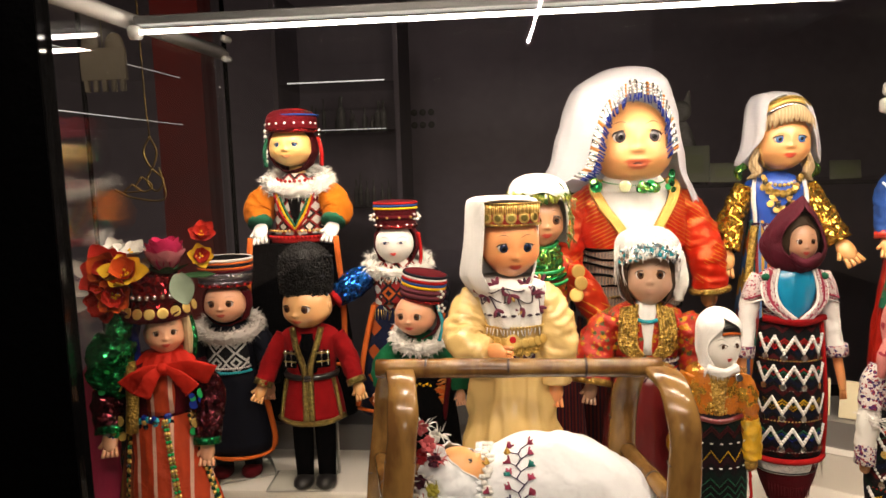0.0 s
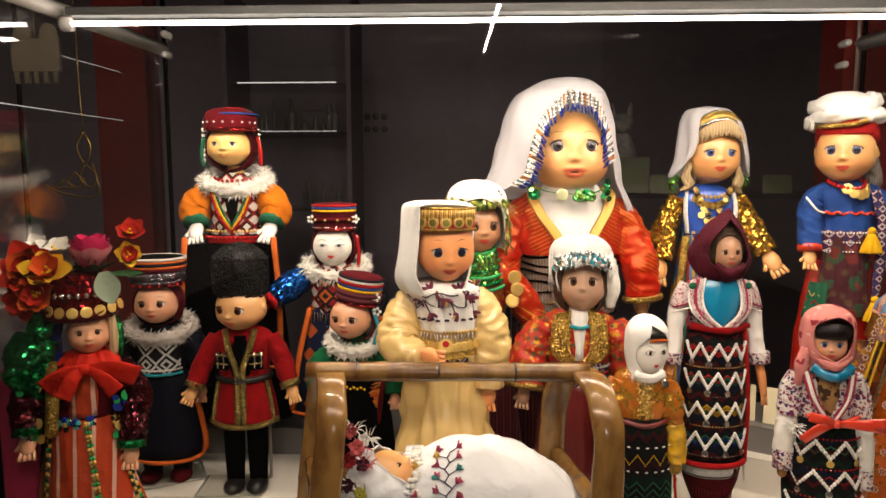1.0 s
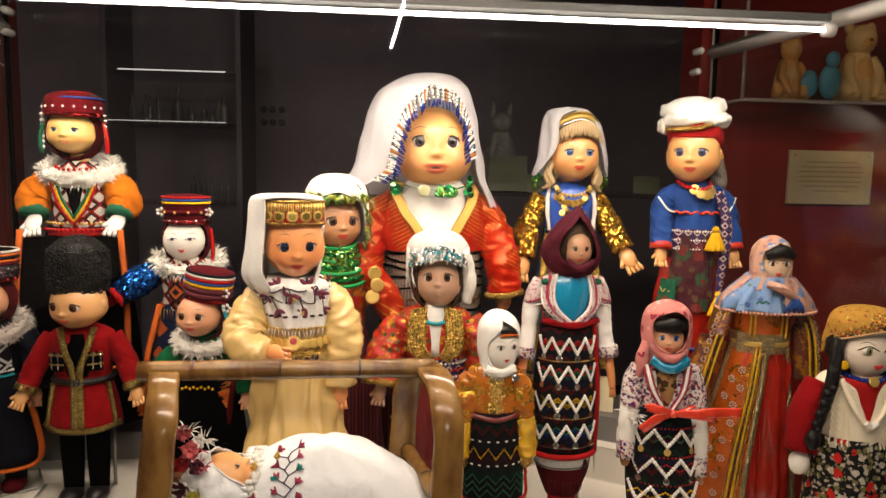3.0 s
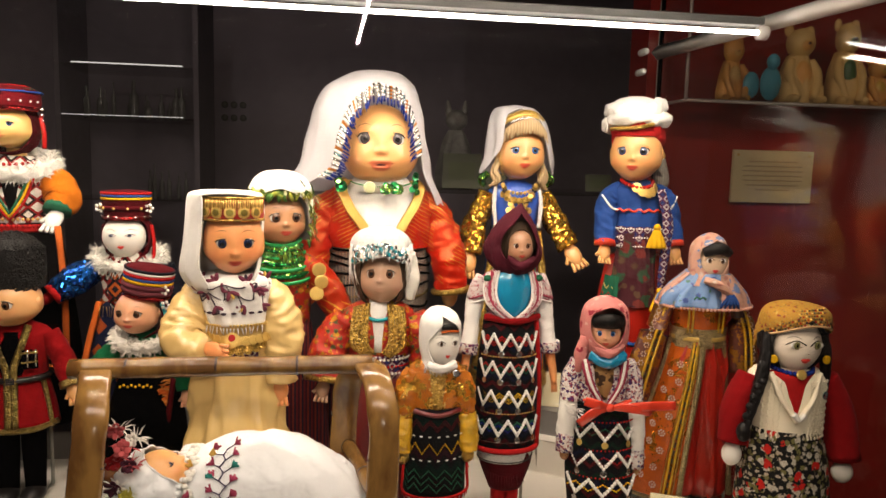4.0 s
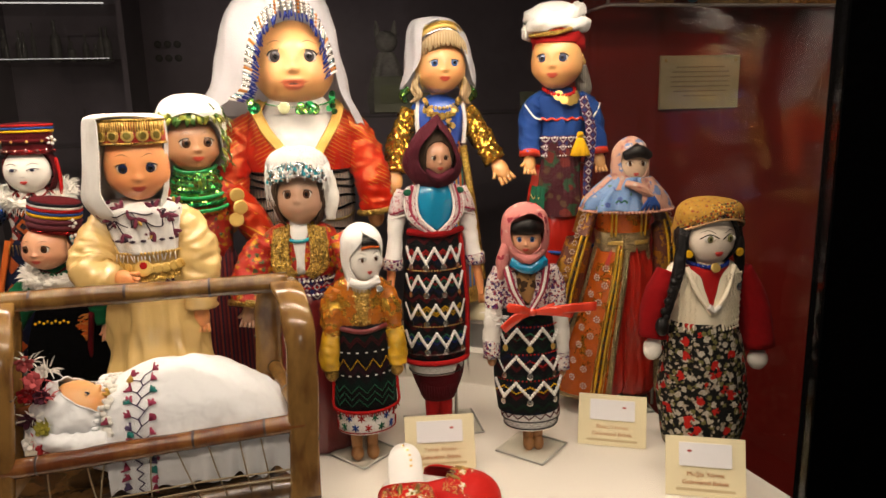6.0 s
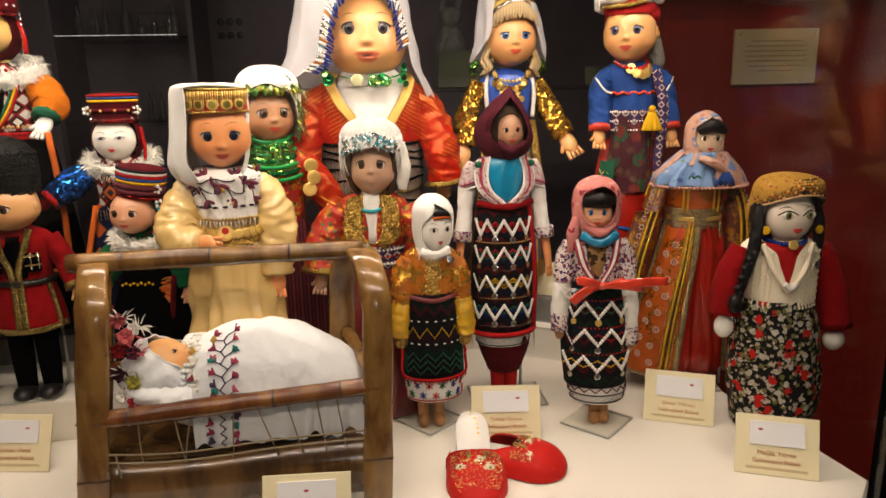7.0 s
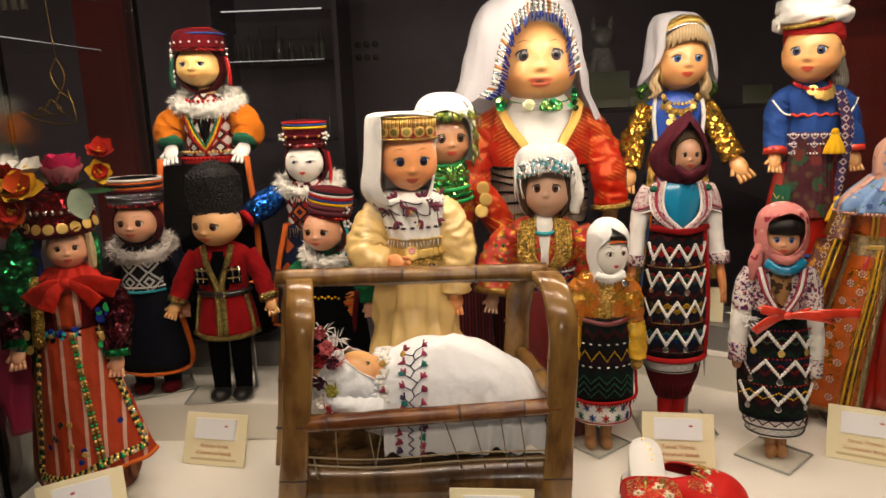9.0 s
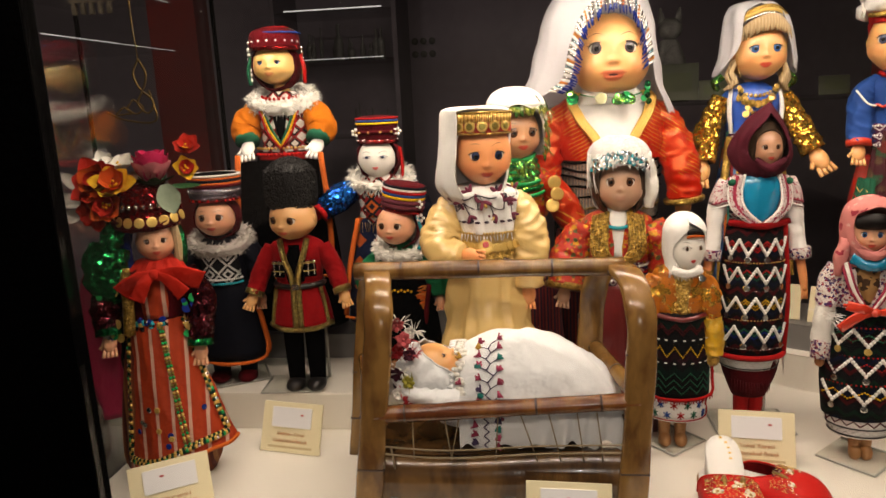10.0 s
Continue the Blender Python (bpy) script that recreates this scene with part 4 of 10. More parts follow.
def blossom(s, c, r, mats, n=6, heart=None, up=(0, -0.4, 1)):
    """Layered petals round a heart."""
    u = Vector(up).normalized()
    a, b = u.orthogonal().normalized(), None
    b = u.cross(a)
    for k, m_ in enumerate(mats):
        for i in range(n):
            t = 2 * math.pi * (i + 0.5 * k) / n
            d = (a * math.cos(t) + b * math.sin(t))
            q = Vector(c) + d * r * (0.55 - 0.15 * k) + u * r * (0.1 + 0.25 * k)
            w = u.cross(d)
            R = Matrix((d * 0.9 + u * (0.3 + 0.4 * k), w, u)).transposed()
            s.ball(q, (r * 0.5, r * 0.36, r * 0.10), m_, 8, 6, R=R)
    s.ball(Vector(c) + u * r * 0.3, r * 0.22, heart or YELLOW, 8, 6)


CHIFFON = cloth("red_chiffon", (0.58, 0.022, 0.010), 0.7, 0.2, 2000, 0.35, 0.9)
LACE = lozenge("white_lace", (0.78, 0.76, 0.72), [(0.62, 0.60, 0.57), (0.80, 0.78, 0.75), (0.55, 0.53, 0.50)], 0.004)


DARKBEAD = gloss("dark_green_bead", (0.006, 0.035, 0.015), 0.12)
BRASSBEAD = gloss("brass_bead", (0.30, 0.24, 0.05), 0.3, 0.8)
COPPERTHREAD = gloss("copper_thread", (0.60, 0.22, 0.04), 0.35, 0.8)
FLAMESATIN = shot_satin("flame_satin", (0.46, 0.020, 0.005), (0.74, 0.34, 0.04), 0.012)
DARKSEQ = sequins("dark_sequins", (0.030, 0.006, 0.010), (0.10, 0.012, 0.02), 240)


def striped_girl():
    """Red pillbox hat, white fur collar, orange velvet sleeves, black apron."""
    cx, cy, b = -0.168, 0.885, TIER
    s = Shape((cx, cy, b), 1)
    s.legs(cx, cy, 1.0, b, 0.02, 0.012, BLACK, SHOE)
    s.loft([(cx, cy, 0.965, 0.074, 0.05), (cx, cy, 1.08, 0.068, 0.045), (cx, cy, 1.20, 0.052, 0.036), (cx, cy, 1.238, 0.044, 0.030)], BLACK, 40, 9, 0.04)
    ap = [(cx - 0.062, cy - 0.046, 1.236), (cx - 0.068, cy - 0.052, 1.15), (cx - 0.066, cy - 0.054, 1.062), (cx - 0.055, cy - 0.058, 1.054), (cx + 0.055, cy - 0.058, 1.054), (cx + 0.066, cy - 0.054, 1.062), (cx + 0.067, cy - 0.052, 1.15), (cx + 0.060, cy - 0.046, 1.236)]
    rows = []
    for i in range(9):
        z = 1.226 - 0.172 * i / 8
        w = 0.062 + 0.006 * math.sin(1.7 * i / 8)
        rows.append([Vector((cx + w * u, cy - 0.034 - 0.020 * math.sin(1.57 * i / 8) - 0.010 * math.cos(1.5 * u) * (0.4 + 0.1 * math.sin(7 * u)), z)) for u in [-1 + k / 10 for k in range(21)]])
    s.rings(rows, BLACK, closed=False)
    s.tube(ap, 0.0042, ORANGETRIM, 6, 3, 0.5)
    s.loft([(cx, cy, 1.228, 0.038, 0.030), (cx, cy, 1.26, 0.036, 0.030), (cx, cy, 1.30, 0.042, 0.028), (cx, cy, 1.325, 0.018, 0.018)], PANEL, 40)
    # dark neckline with bright chevrons stitched round it
    s.loft([(cx, cy - 0.020, 1.252, 0.003, 0.0125), (cx, cy - 0.019, 1.272, 0.011, 0.0135), (cx, cy - 0.016, 1.300, 0.020, 0.015)], BLACK, 20)
    for k, m_ in enumerate((GREENTRIM, YELLOW, RED)):
        for sg in (-1, 1):
            s.tube([(cx, cy - 0.0345, 1.250 - 0.004 * k), (cx + sg * (0.012 + 0.003 * k), cy - 0.0335, 1.272 - 0.003 * k), (cx + sg * (0.023 + 0.003 * k), cy - 0.029, 1.298)], 0.0017, m_, 5, 4)
    s.loft([(cx, cy - 0.001, 1.226, 0.046, 0.033), (cx, cy - 0.001, 1.236, 0.046, 0.033)], RED, 30)
    row_of_beads(s, cx, cy, 1.234, 0.047, 0.034, 22, 0.0028, REDBEAD)
    row_of_beads(s, cx, cy, 1.243, 0.0445, 0.033, 22, 0.0022, COIN)
    for sg in (-1, 1):
        x = cx + sg * 0.040
        s.arm([(x, cy, 1.298), (x + sg * 0.016, cy - 0.008, 1.272), (x + sg * 0.013, cy - 0.022, 1.254)], [0.020, 0.024, 0.016], ORANGE, PEARL, 0.014, GREENTRIM)
    boa(s, cx, cy, 1.310, 0.042, 0.029, FLUFF, 900, 0.014, 0.011)
    row_of_beads(s, cx, cy - 0.006, 1.318, 0.028, 0.030, 12, 0.0025, REDBEAD, sag=0.004)
    s.loft([(cx, cy, 1.31, 0.012, 0.012), (cx, cy, 1.335, 0.012, 0.012)], SKIN_Y, 12)
    s.head((cx - 0.004, cy - 0.012, 1.364), 0.0310, 0.031, 0.0290, SKIN_Y, IRIS_BLUE, LIP_P, yaw=-4, eye=0.66, brow=False, ears=False, sleepy=24)
    s.hood((cx - 0.004, cy - 0.004, 1.362), (0.0365, 0.036, 0.035), MAROON, 0.95, 1.10, 1.08, 0.004)
    s.loft([(cx - 0.004, cy - 0.008, 1.384, 0.0355, 0.036), (cx - 0.004, cy - 0.007, 1.392, 0.0365, 0.037), (cx - 0.004, cy - 0.005, 1.406, 0.0350, 0.035), (cx - 0.004, cy - 0.004, 1.414, 0.026, 0.026), (cx - 0.004, cy - 0.004, 1.418, 0.003, 0.003)], HATRED, 40, wob=0.03)
    for k, m_ in enumerate((BLUE, GREENTRIM, RED)):
        s.tube([(cx + (0.034 - 0.008 * k) * math.cos(a), cy - 0.005 + (0.034 - 0.008 * k) * math.sin(a), 1.407 + 0.004 * k) for a in [i * math.pi / 10 for i in range(21)]], 0.0014, m_, 6, 2)
    s.tube([(cx + 0.0375 * math.cos(a), cy - 0.008 + 0.0375 * math.sin(a), 1.385) for a in [radians(-175 + 17 * i) for i in range(11)]], 0.0032, REDSEQ, 8, 2)
    row_of_beads(s, cx - 0.004, cy - 0.008, 1.395, 0.0372, 0.0380, 9, 0.0016, PEARL)
    for sg in (-1, 1):
        x = cx + sg * 0.037
        s.beads([(x + sg * 0.002, cy - 0.02, 1.385 - 0.007 * k) for k in range(7)], 0.0032, (PEARL, SILVER)[sg > 0])
        s.tube([(x, cy - 0.02, 1.375), (x + sg * 0.004, cy - 0.022, 1.355), (x + sg * 0.003, cy - 0.02, 1.335)], 0.003, (GREENTRIM, REDBEAD)[sg > 0], 6)
    doll(s, "costume_doll", "doll in red pillbox hat, white fluff collar and orange velvet sleeves", 4)


def painted_face_girl():
    cx, cy, b = -0.018, 0.845, STEP
    s = Shape((cx, cy, b), 2)
    s.legs(cx, cy, 1.0, b, 0.018, 0.011, NAVY, SHOE)
    s.loft([(cx, cy, 0.985, 0.060, 0.045), (cx, cy, 1.07, 0.052, 0.038), (cx, cy, 1.14, 0.036, 0.026)], BLUEPRINT, 40, 8, 0.04)
    for sg in (-1, 1):
        s.tube([(cx + sg * 0.034, cy - 0.018, 1.14), (cx + sg * 0.050, cy - 0.026, 1.07), (cx + sg * 0.060, cy - 0.028, 0.998)], 0.004, ORANGETRIM, 6, 5, 0.5)
    s.tube([(cx - 0.060, cy - 0.028, 0.995), (cx, cy - 0.05, 0.992), (cx + 0.060, cy - 0.028, 0.995)], 0.004, ORANGETRIM, 6, 8, 0.5)
    s.loft([(cx, cy, 1.13, 0.034, 0.027), (cx, cy, 1.16, 0.034, 0.027), (cx, cy, 1.188, 0.040, 0.026), (cx, cy, 1.205, 0.014, 0.014)], PANEL, 30)
    s.loft([(cx - 0.004, cy - 0.021, 1.142, 0.016, 0.010), (cx - 0.004, cy - 0.021, 1.162, 0.019, 0.010), (cx - 0.004, cy - 0.021, 1.182, 0.014, 0.010)], PANEL_R, 20)
    s.fringe([(cx - 0.030, cy - 0.028, 1.136), (cx, cy - 0.032, 1.134), (cx + 0.030, cy - 0.028, 1.136)], 0.014, GOLD)
    s.arm([(cx - 0.040, cy, 1.182), (cx - 0.066, cy - 0.010, 1.166), (cx - 0.088, cy - 0.020, 1.150)], [0.016, 0.020, 0.013], BLUESEQ, REDFELT, 0.009, RED, False)
    s.arm([(cx + 0.040, cy, 1.182), (cx + 0.054, cy, 1.15), (cx + 0.052, cy - 0.010, 1.12)], [0.016, 0.018, 0.012], NAVY, SKIN, 0.009, ORANGETRIM)
    boa(s, cx, cy - 0.002, 1.193, 0.040, 0.026, FLUFF, 650, 0.014, 0.006)
    s.loft([(cx, cy, 1.19, 0.010, 0.010), (cx, cy, 1.21, 0.010, 0.010)], CALICO, 12)
    s.flatface((cx - 0.002, cy - 0.014, 1.225), 0.0265, 0.022, 0.0275, CALICO, 0, IRIS_GREY, True, 0.7)
    s.hood((cx, cy - 0.004, 1.228), (0.032, 0.028, 0.032), MAROON, 1.0, 1.3, 1.1, 0.008)
    hat(s, cx, cy - 0.006, 1.246, 1.282, 0.0285, 0.028, MAROON, [(0.08, REDSEQ, 0.003), (0.45, MAROON, 0.003), (0.78, YELLOW, 0.0018), (0.88, BLUE, 0.0018), (0.97, RED, 0.0018)])
    row_of_beads(s, cx, cy - 0.006, 1.251, 0.0295, 0.0295, 8, 0.002, SILVER)
    row_of_beads(s, cx, cy - 0.008, 1.262, 0.0305, 0.0305, 6, 0.0018, COIN)
    for sg in (-1, 1):
        for k in range(5):
            a = k * 1.26
            s.ball((cx + sg * 0.030 + 0.004 * math.cos(a), cy - 0.018, 1.262 + 0.004 * math.sin(a)), 0.0024, PEARL, 6, 4)
    s.tube([(cx + 0.031, cy - 0.012, 1.24), (cx + 0.034, cy - 0.014, 1.21), (cx + 0.030, cy - 0.016, 1.18)], 0.0025, REDBEAD, 6)
    doll(s, "costume_doll", "white-faced rag doll in striped hat with blue sequin sleeve", 3)


PLUM = cloth("plum_wrap", (0.13, 0.028, 0.040), 0.7, 0.15)


def green_sleeved_girl():
    cx, cy, b = 0.022, 0.765, STEP
    s = Shape((cx, cy, b), 3)
    s.legs(cx, cy, 0.98, b, 0.014, 0.009, BLACK, SHOE, 0.022)
    s.loft([(cx, cy, 0.945, 0.052, 0.040), (cx, cy, 1.02, 0.044, 0.034), (cx, cy, 1.075, 0.026, 0.022)], BLACK, 36, 8, 0.04)
    # metal-thread fringe down the side of the apron
    for k in range(90):
        f = s.rnd.random()
        p = Vector((cx + 0.038 - 0.012 * f, cy - 0.020, 1.060 - 0.085 * f))
        d = Vector((-1, s.rnd.gauss(-0.1, 0.15), s.rnd.gauss(-0.05, 0.22))).normalized() * s.rnd.uniform(0.013, 0.022)
        s.tube([p, p + d * 0.6 + Vector((0, -0.001, 0)), p + d + Vector((0, 0, -0.003))], [0.0008, 0.0009, 0.0005], (COPPERTHREAD, ORANGETRIM)[k % 2], 4, 2)
    s.tube([(cx + 0.039, cy - 0.020, 1.062), (cx + 0.033, cy - 0.021, 1.02), (cx + 0.027, cy - 0.021, 0.972)], 0.0035, MAROON, 8, 5)
    s.beads([(cx - 0.018 + 0.0045 * k, cy - 0.037, 1.056 + 0.002 * (k % 2)) for k in range(9)], 0.0017, YELLOW)
    s.loft([(cx, cy, 1.07, 0.026, 0.022), (cx, cy, 1.10, 0.030, 0.022), (cx, cy, 1.118, 0.012, 0.012)], GREEN, 24)
    for sg in (-1, 1):
        s.arm([(cx + sg * 0.028, cy, 1.10), (cx + sg * 0.048, cy - 0.006, 1.07), (cx + sg * 0.052, cy - 0.016, 1.045)], [0.013, 0.017, 0.010], GREEN, SKIN_P, 0.008)
    boa(s, cx, cy - 0.004, 1.108, 0.030, 0.024, FLUFF, 550, 0.012, 0.007)
    s.head((cx - 0.004, cy - 0.014, 1.142), 0.0255, 0.025, 0.026, SKIN_P, IRIS_BROWN, LIP, yaw=-8, eye=1.0)
    s.hood((cx, cy - 0.004, 1.142), (0.030, 0.029, 0.030), MAROON, 0.95, 1.15, 1.10, 0.008)
    hat(s, cx + 0.004, cy - 0.006, 1.160, 1.196, 0.0265, 0.0265, MAROON, [(0.06, REDSEQ, 0.0025), (0.22, PLUM, 0.0036), (0.40, PLUM, 0.0036), (0.56, YELLOW, 0.0024), (0.66, BLUE, 0.0024), (0.76, RED, 0.0024), (0.86, PEARL, 0.0018), (0.95, NAVY, 0.0020)], 0.17)
    for k in range(5):
        a = k * 1.26
        for q in ((cx + 0.031, 1.170), (cx + 0.032, 1.152)):
            s.ball((q[0] + 0.004 * math.cos(a), cy - 0.022, q[1] + 0.004 * math.sin(a)), 0.0022, PEARL, 6, 4)
    s.tube([(cx + 0.027, cy - 0.02, 1.155), (cx + 0.033, cy - 0.02, 1.13), (cx + 0.028, cy - 0.022, 1.11)], 0.0025, TURQ, 6)
    doll(s, "costume_doll", "small doll in striped turban hat and green velvet top", -4)


def fur_hat_boy():
    cx, cy, b = -0.128, 0.772, STEP
    s = Shape((cx, cy, b), 4)
    s.legs(cx, cy - 0.005, 1.01, b, 0.0150, 0.0135, BLACK, SHOE, 0.034)
    s.loft([(cx, cy, 1.000, 0.044, 0.032), (cx, cy, 1.03, 0.039, 0.029), (cx, cy, 1.062, 0.032, 0.025), (cx, cy, 1.095, 0.036, 0.026), (cx, cy, 1.116, 0.036, 0.023), (cx, cy, 1.128, 0.014, 0.014)], REDFELT, 36, 6, -0.03)
    s.loft([(cx, cy - 0.012, 1.066, 0.016, 0.0165), (cx, cy - 0.012, 1.095, 0.022, 0.0165), (cx, cy - 0.010, 1.118, 0.014, 0.014)], BLACK, 20)
    for sg in (-1, 1):
        # braid down the front, side slits, cartridge loops on the chest, cuffs
        s.tube([(cx + sg * 0.0036, cy - 0.0325, 1.002), (cx + sg * 0.0036, cy - 0.0290, 1.056), (cx + sg * 0.0050, cy - 0.0300, 1.078), (cx + sg * 0.0125, cy - 0.0290, 1.100), (cx + sg * 0.0190, cy - 0.0190, 1.126)], 0.0042, GOLDDARK, 6, 6, 0.4, (0, 1, 0))
        s.tube([(cx + sg * 0.0395, cy - 0.016, 1.002), (cx + sg * 0.0355, cy - 0.015, 1.030), (cx + sg * 0.0310, cy - 0.014, 1.056)], 0.0030, GOLDDARK, 6, 6, 0.5)
        s.box((cx + sg * 0.0215, cy - 0.0270, 1.083), (0.0165, 0.004, 0.017), BLACK, Matrix.Rotation(sg * 0.35, 3, "Z"))
        s.box((cx + sg * 0.0215, cy - 0.0285, 1.0945), (0.0175, 0.003, 0.0025), GOLDDARK, Matrix.Rotation(sg * 0.35, 3, "Z"))
        s.box((cx + sg * 0.0215, cy - 0.0285, 1.0830), (0.0175, 0.003, 0.0018), GOLDDARK, Matrix.Rotation(sg * 0.35, 3, "Z"))
        for k in range(4):
            s.tube([(cx + sg * (0.0155 + 0.0040 * k), cy - 0.0305 + 0.0013 * k, 1.077), (cx + sg * (0.0155 + 0.0040 * k), cy - 0.0305 + 0.0013 * k, 1.098)], 0.0013, SILVER if k % 2 else BLACK, 6, 1)
        s.arm([(cx + sg * 0.034, cy, 1.112), (cx + sg * 0.050, cy - 0.004, 1.082), (cx + sg * 0.062, cy - 0.016, 1.050)], [0.012, 0.0130, 0.0115], REDFELT, SKIN, 0.010, GOLDDARK)
    ring = [(cx + 0.0335 * math.cos(a), cy + 0.027 * math.sin(a), 1.060) for a in [i * math.pi / 8 for i in range(17)]]
    s.tube(ring, 0.004, SHOE, 6, 2)
    s.box((cx, cy - 0.028, 1.060), (0.010, 0.005, 0.009), SILVER)
    s.tube([(cx - 0.044, cy - 0.008, 1.003), (cx - 0.02, cy - 0.029, 1.000), (cx + 0.02, cy - 0.029, 1.000), (cx + 0.044, cy - 0.008, 1.003)], 0.0038, GOLDDARK, 6, 6)
    s.loft([(cx, cy, 1.11, 0.012, 0.012), (cx, cy, 1.14, 0.012, 0.012)], BLACK, 12)
    s.head((cx + 0.001, cy - 0.012, 1.155), 0.0315, 0.031, 0.0300, SKIN_HAT, IRIS_BROWN, 0.95, yaw=-20, nod=6, eye=1.0, brow=False)
    s.loft([(cx, cy - 0.006, 1.172, 0.0310, 0.031), (cx, cy - 0.006, 1.190, 0.0330, 0.033), (cx, cy - 0.006, 1.210, 0.0330, 0.033), (cx, cy - 0.006, 1.222, 0.0290, 0.029), (cx, cy - 0.006, 1.230, 0.0190, 0.019), (cx, cy - 0.006, 1.232, 0.003, 0.003)], BLACKFUR, 36, wob=0.04)
    # tight curls of the pelt
    for _ in range(900):
        h, q = s.rnd.random(), s.rnd.uniform(0, 6.283)
        if h < 0.72:
            z = 1.171 + 0.046 * h / 0.72
            r = 0.0315 + 0.0022 * math.sin(3.0 * h / 0.72)
        else:
            r = 0.0325 * math.sqrt(s.rnd.random())
            z = 1.216 + 0.018 * (1 - (r / 0.0325) ** 2.4)
        o = Vector((cx + r * math.cos(q), cy - 0.006 + r * 0.97 * math.sin(q), z))
        n = Vector((math.cos(q), math.sin(q), 0.0 if h < 0.72 else 1.5)).normalized()
        u = n.orthogonal().normalized()
        u = Matrix.Rotation(s.rnd.uniform(0, 6.3), 3, n) @ u
        v = n.cross(u)
        k = s.rnd.uniform(0.0020, 0.0034)
        s.tube([o + n * 0.0008 + u * k * math.cos(t) + v * k * math.sin(t) + n * 0.0012 * math.sin(2 * t) for t in (0.0, 1.3, 2.6, 3.9, 5.2)], [0.0007, 0.0012, 0.0013, 0.0011, 0.0006], BLACKFUR, 5, 2)
    doll(s, "costume_doll", "boy doll in black fur hat and red gold-braided coat", 5)


def blue_skirted_girl():
    cx, cy, b = -0.247, 0.795, STEP
    s = Shape((cx, cy, b), 5)
    s.legs(cx, cy, 0.97, b, 0.020, 0.014, NAVY, MAROON, 0.03)
    s.loft([(cx, cy, 0.945, 0.052, 0.036), (cx, cy, 1.0, 0.046, 0.034), (cx, cy, 1.06, 0.034, 0.026)], NAVY, 40, 9, 0.03)
    s.tube([(cx - 0.052, cy - 0.014, 0.946), (cx, cy - 0.037, 0.942), (cx + 0.052, cy - 0.014, 0.946), (cx + 0.050, cy - 0.012, 1.0), (cx + 0.036, cy - 0.014, 1.05)], 0.0042, ORANGETRIM, 6, 6, 0.6)
    s.loft([(cx, cy, 1.055, 0.032, 0.026), (cx, cy, 1.09, 0.036, 0.026), (cx, cy, 1.115, 0.036, 0.022), (cx, cy, 1.13, 0.012, 0.012)], NAVY, 28)
    s.loft([(cx, cy - 0.016, 1.058, 0.027, 0.014), (cx, cy - 0.016, 1.085, 0.028, 0.014), (cx, cy - 0.014, 1.108, 0.024, 0.012)], PANEL_BW, 24)
    row_of_beads(s, cx, cy, 1.060, 0.033, 0.031, 22, 0.0022, TURQ, -150, -30)
    row_of_beads(s, cx, cy, 1.066, 0.033, 0.031, 22, 0.0018, PEARL, -150, -30)
    for sg in (-1, 1):
        s.arm([(cx + sg * 0.036, cy, 1.108), (cx + sg * 0.054, cy - 0.004, 1.07), (cx + sg * 0.054, cy - 0.014, 1.04)], [0.015, 0.018, 0.013], NAVY, SKIN_P, 0.009)
    boa(s, cx, cy - 0.003, 1.116, 0.038, 0.026, FLUFF_G, 700, 0.012, 0.008)
    s.head((cx, cy - 0.014, 1.155), 0.0275, 0.027, 0.0275, SKIN_P, IRIS_BROWN, LIP, eye=1.0)
    s.hood((cx, cy - 0.004, 1.155), (0.033, 0.031, 0.032), MAROON, 0.95, 1.15, 1.10, 0.006)
    hat(s, cx, cy - 0.006, 1.178, 1.214, 0.034, 0.033, BLACK, [(0.04, REDSEQ, 0.0020), (0.16, HATBAND, 0.0030), (0.30, HATBAND, 0.0032), (0.46, HATBAND, 0.0028), (0.60, MAROON, 0.0026), (0.70, ORANGETRIM, 0.0022), (0.80, NAVY, 0.0024), (0.89, ORANGETRIM, 0.0020), (0.99, FLUFF_G, 0.0022)])
    row_of_beads(s, cx, cy - 0.006, 1.1925, 0.0365, 0.0360, 18, 0.0017, SILVER)
    row_of_beads(s, cx, cy - 0.006, 1.1800, 0.0350, 0.0345, 9, 0.0020, REDBEAD)
    doll(s, "costume_doll", "doll in navy dress with grey fluff collar and banded pillbox hat", 6)


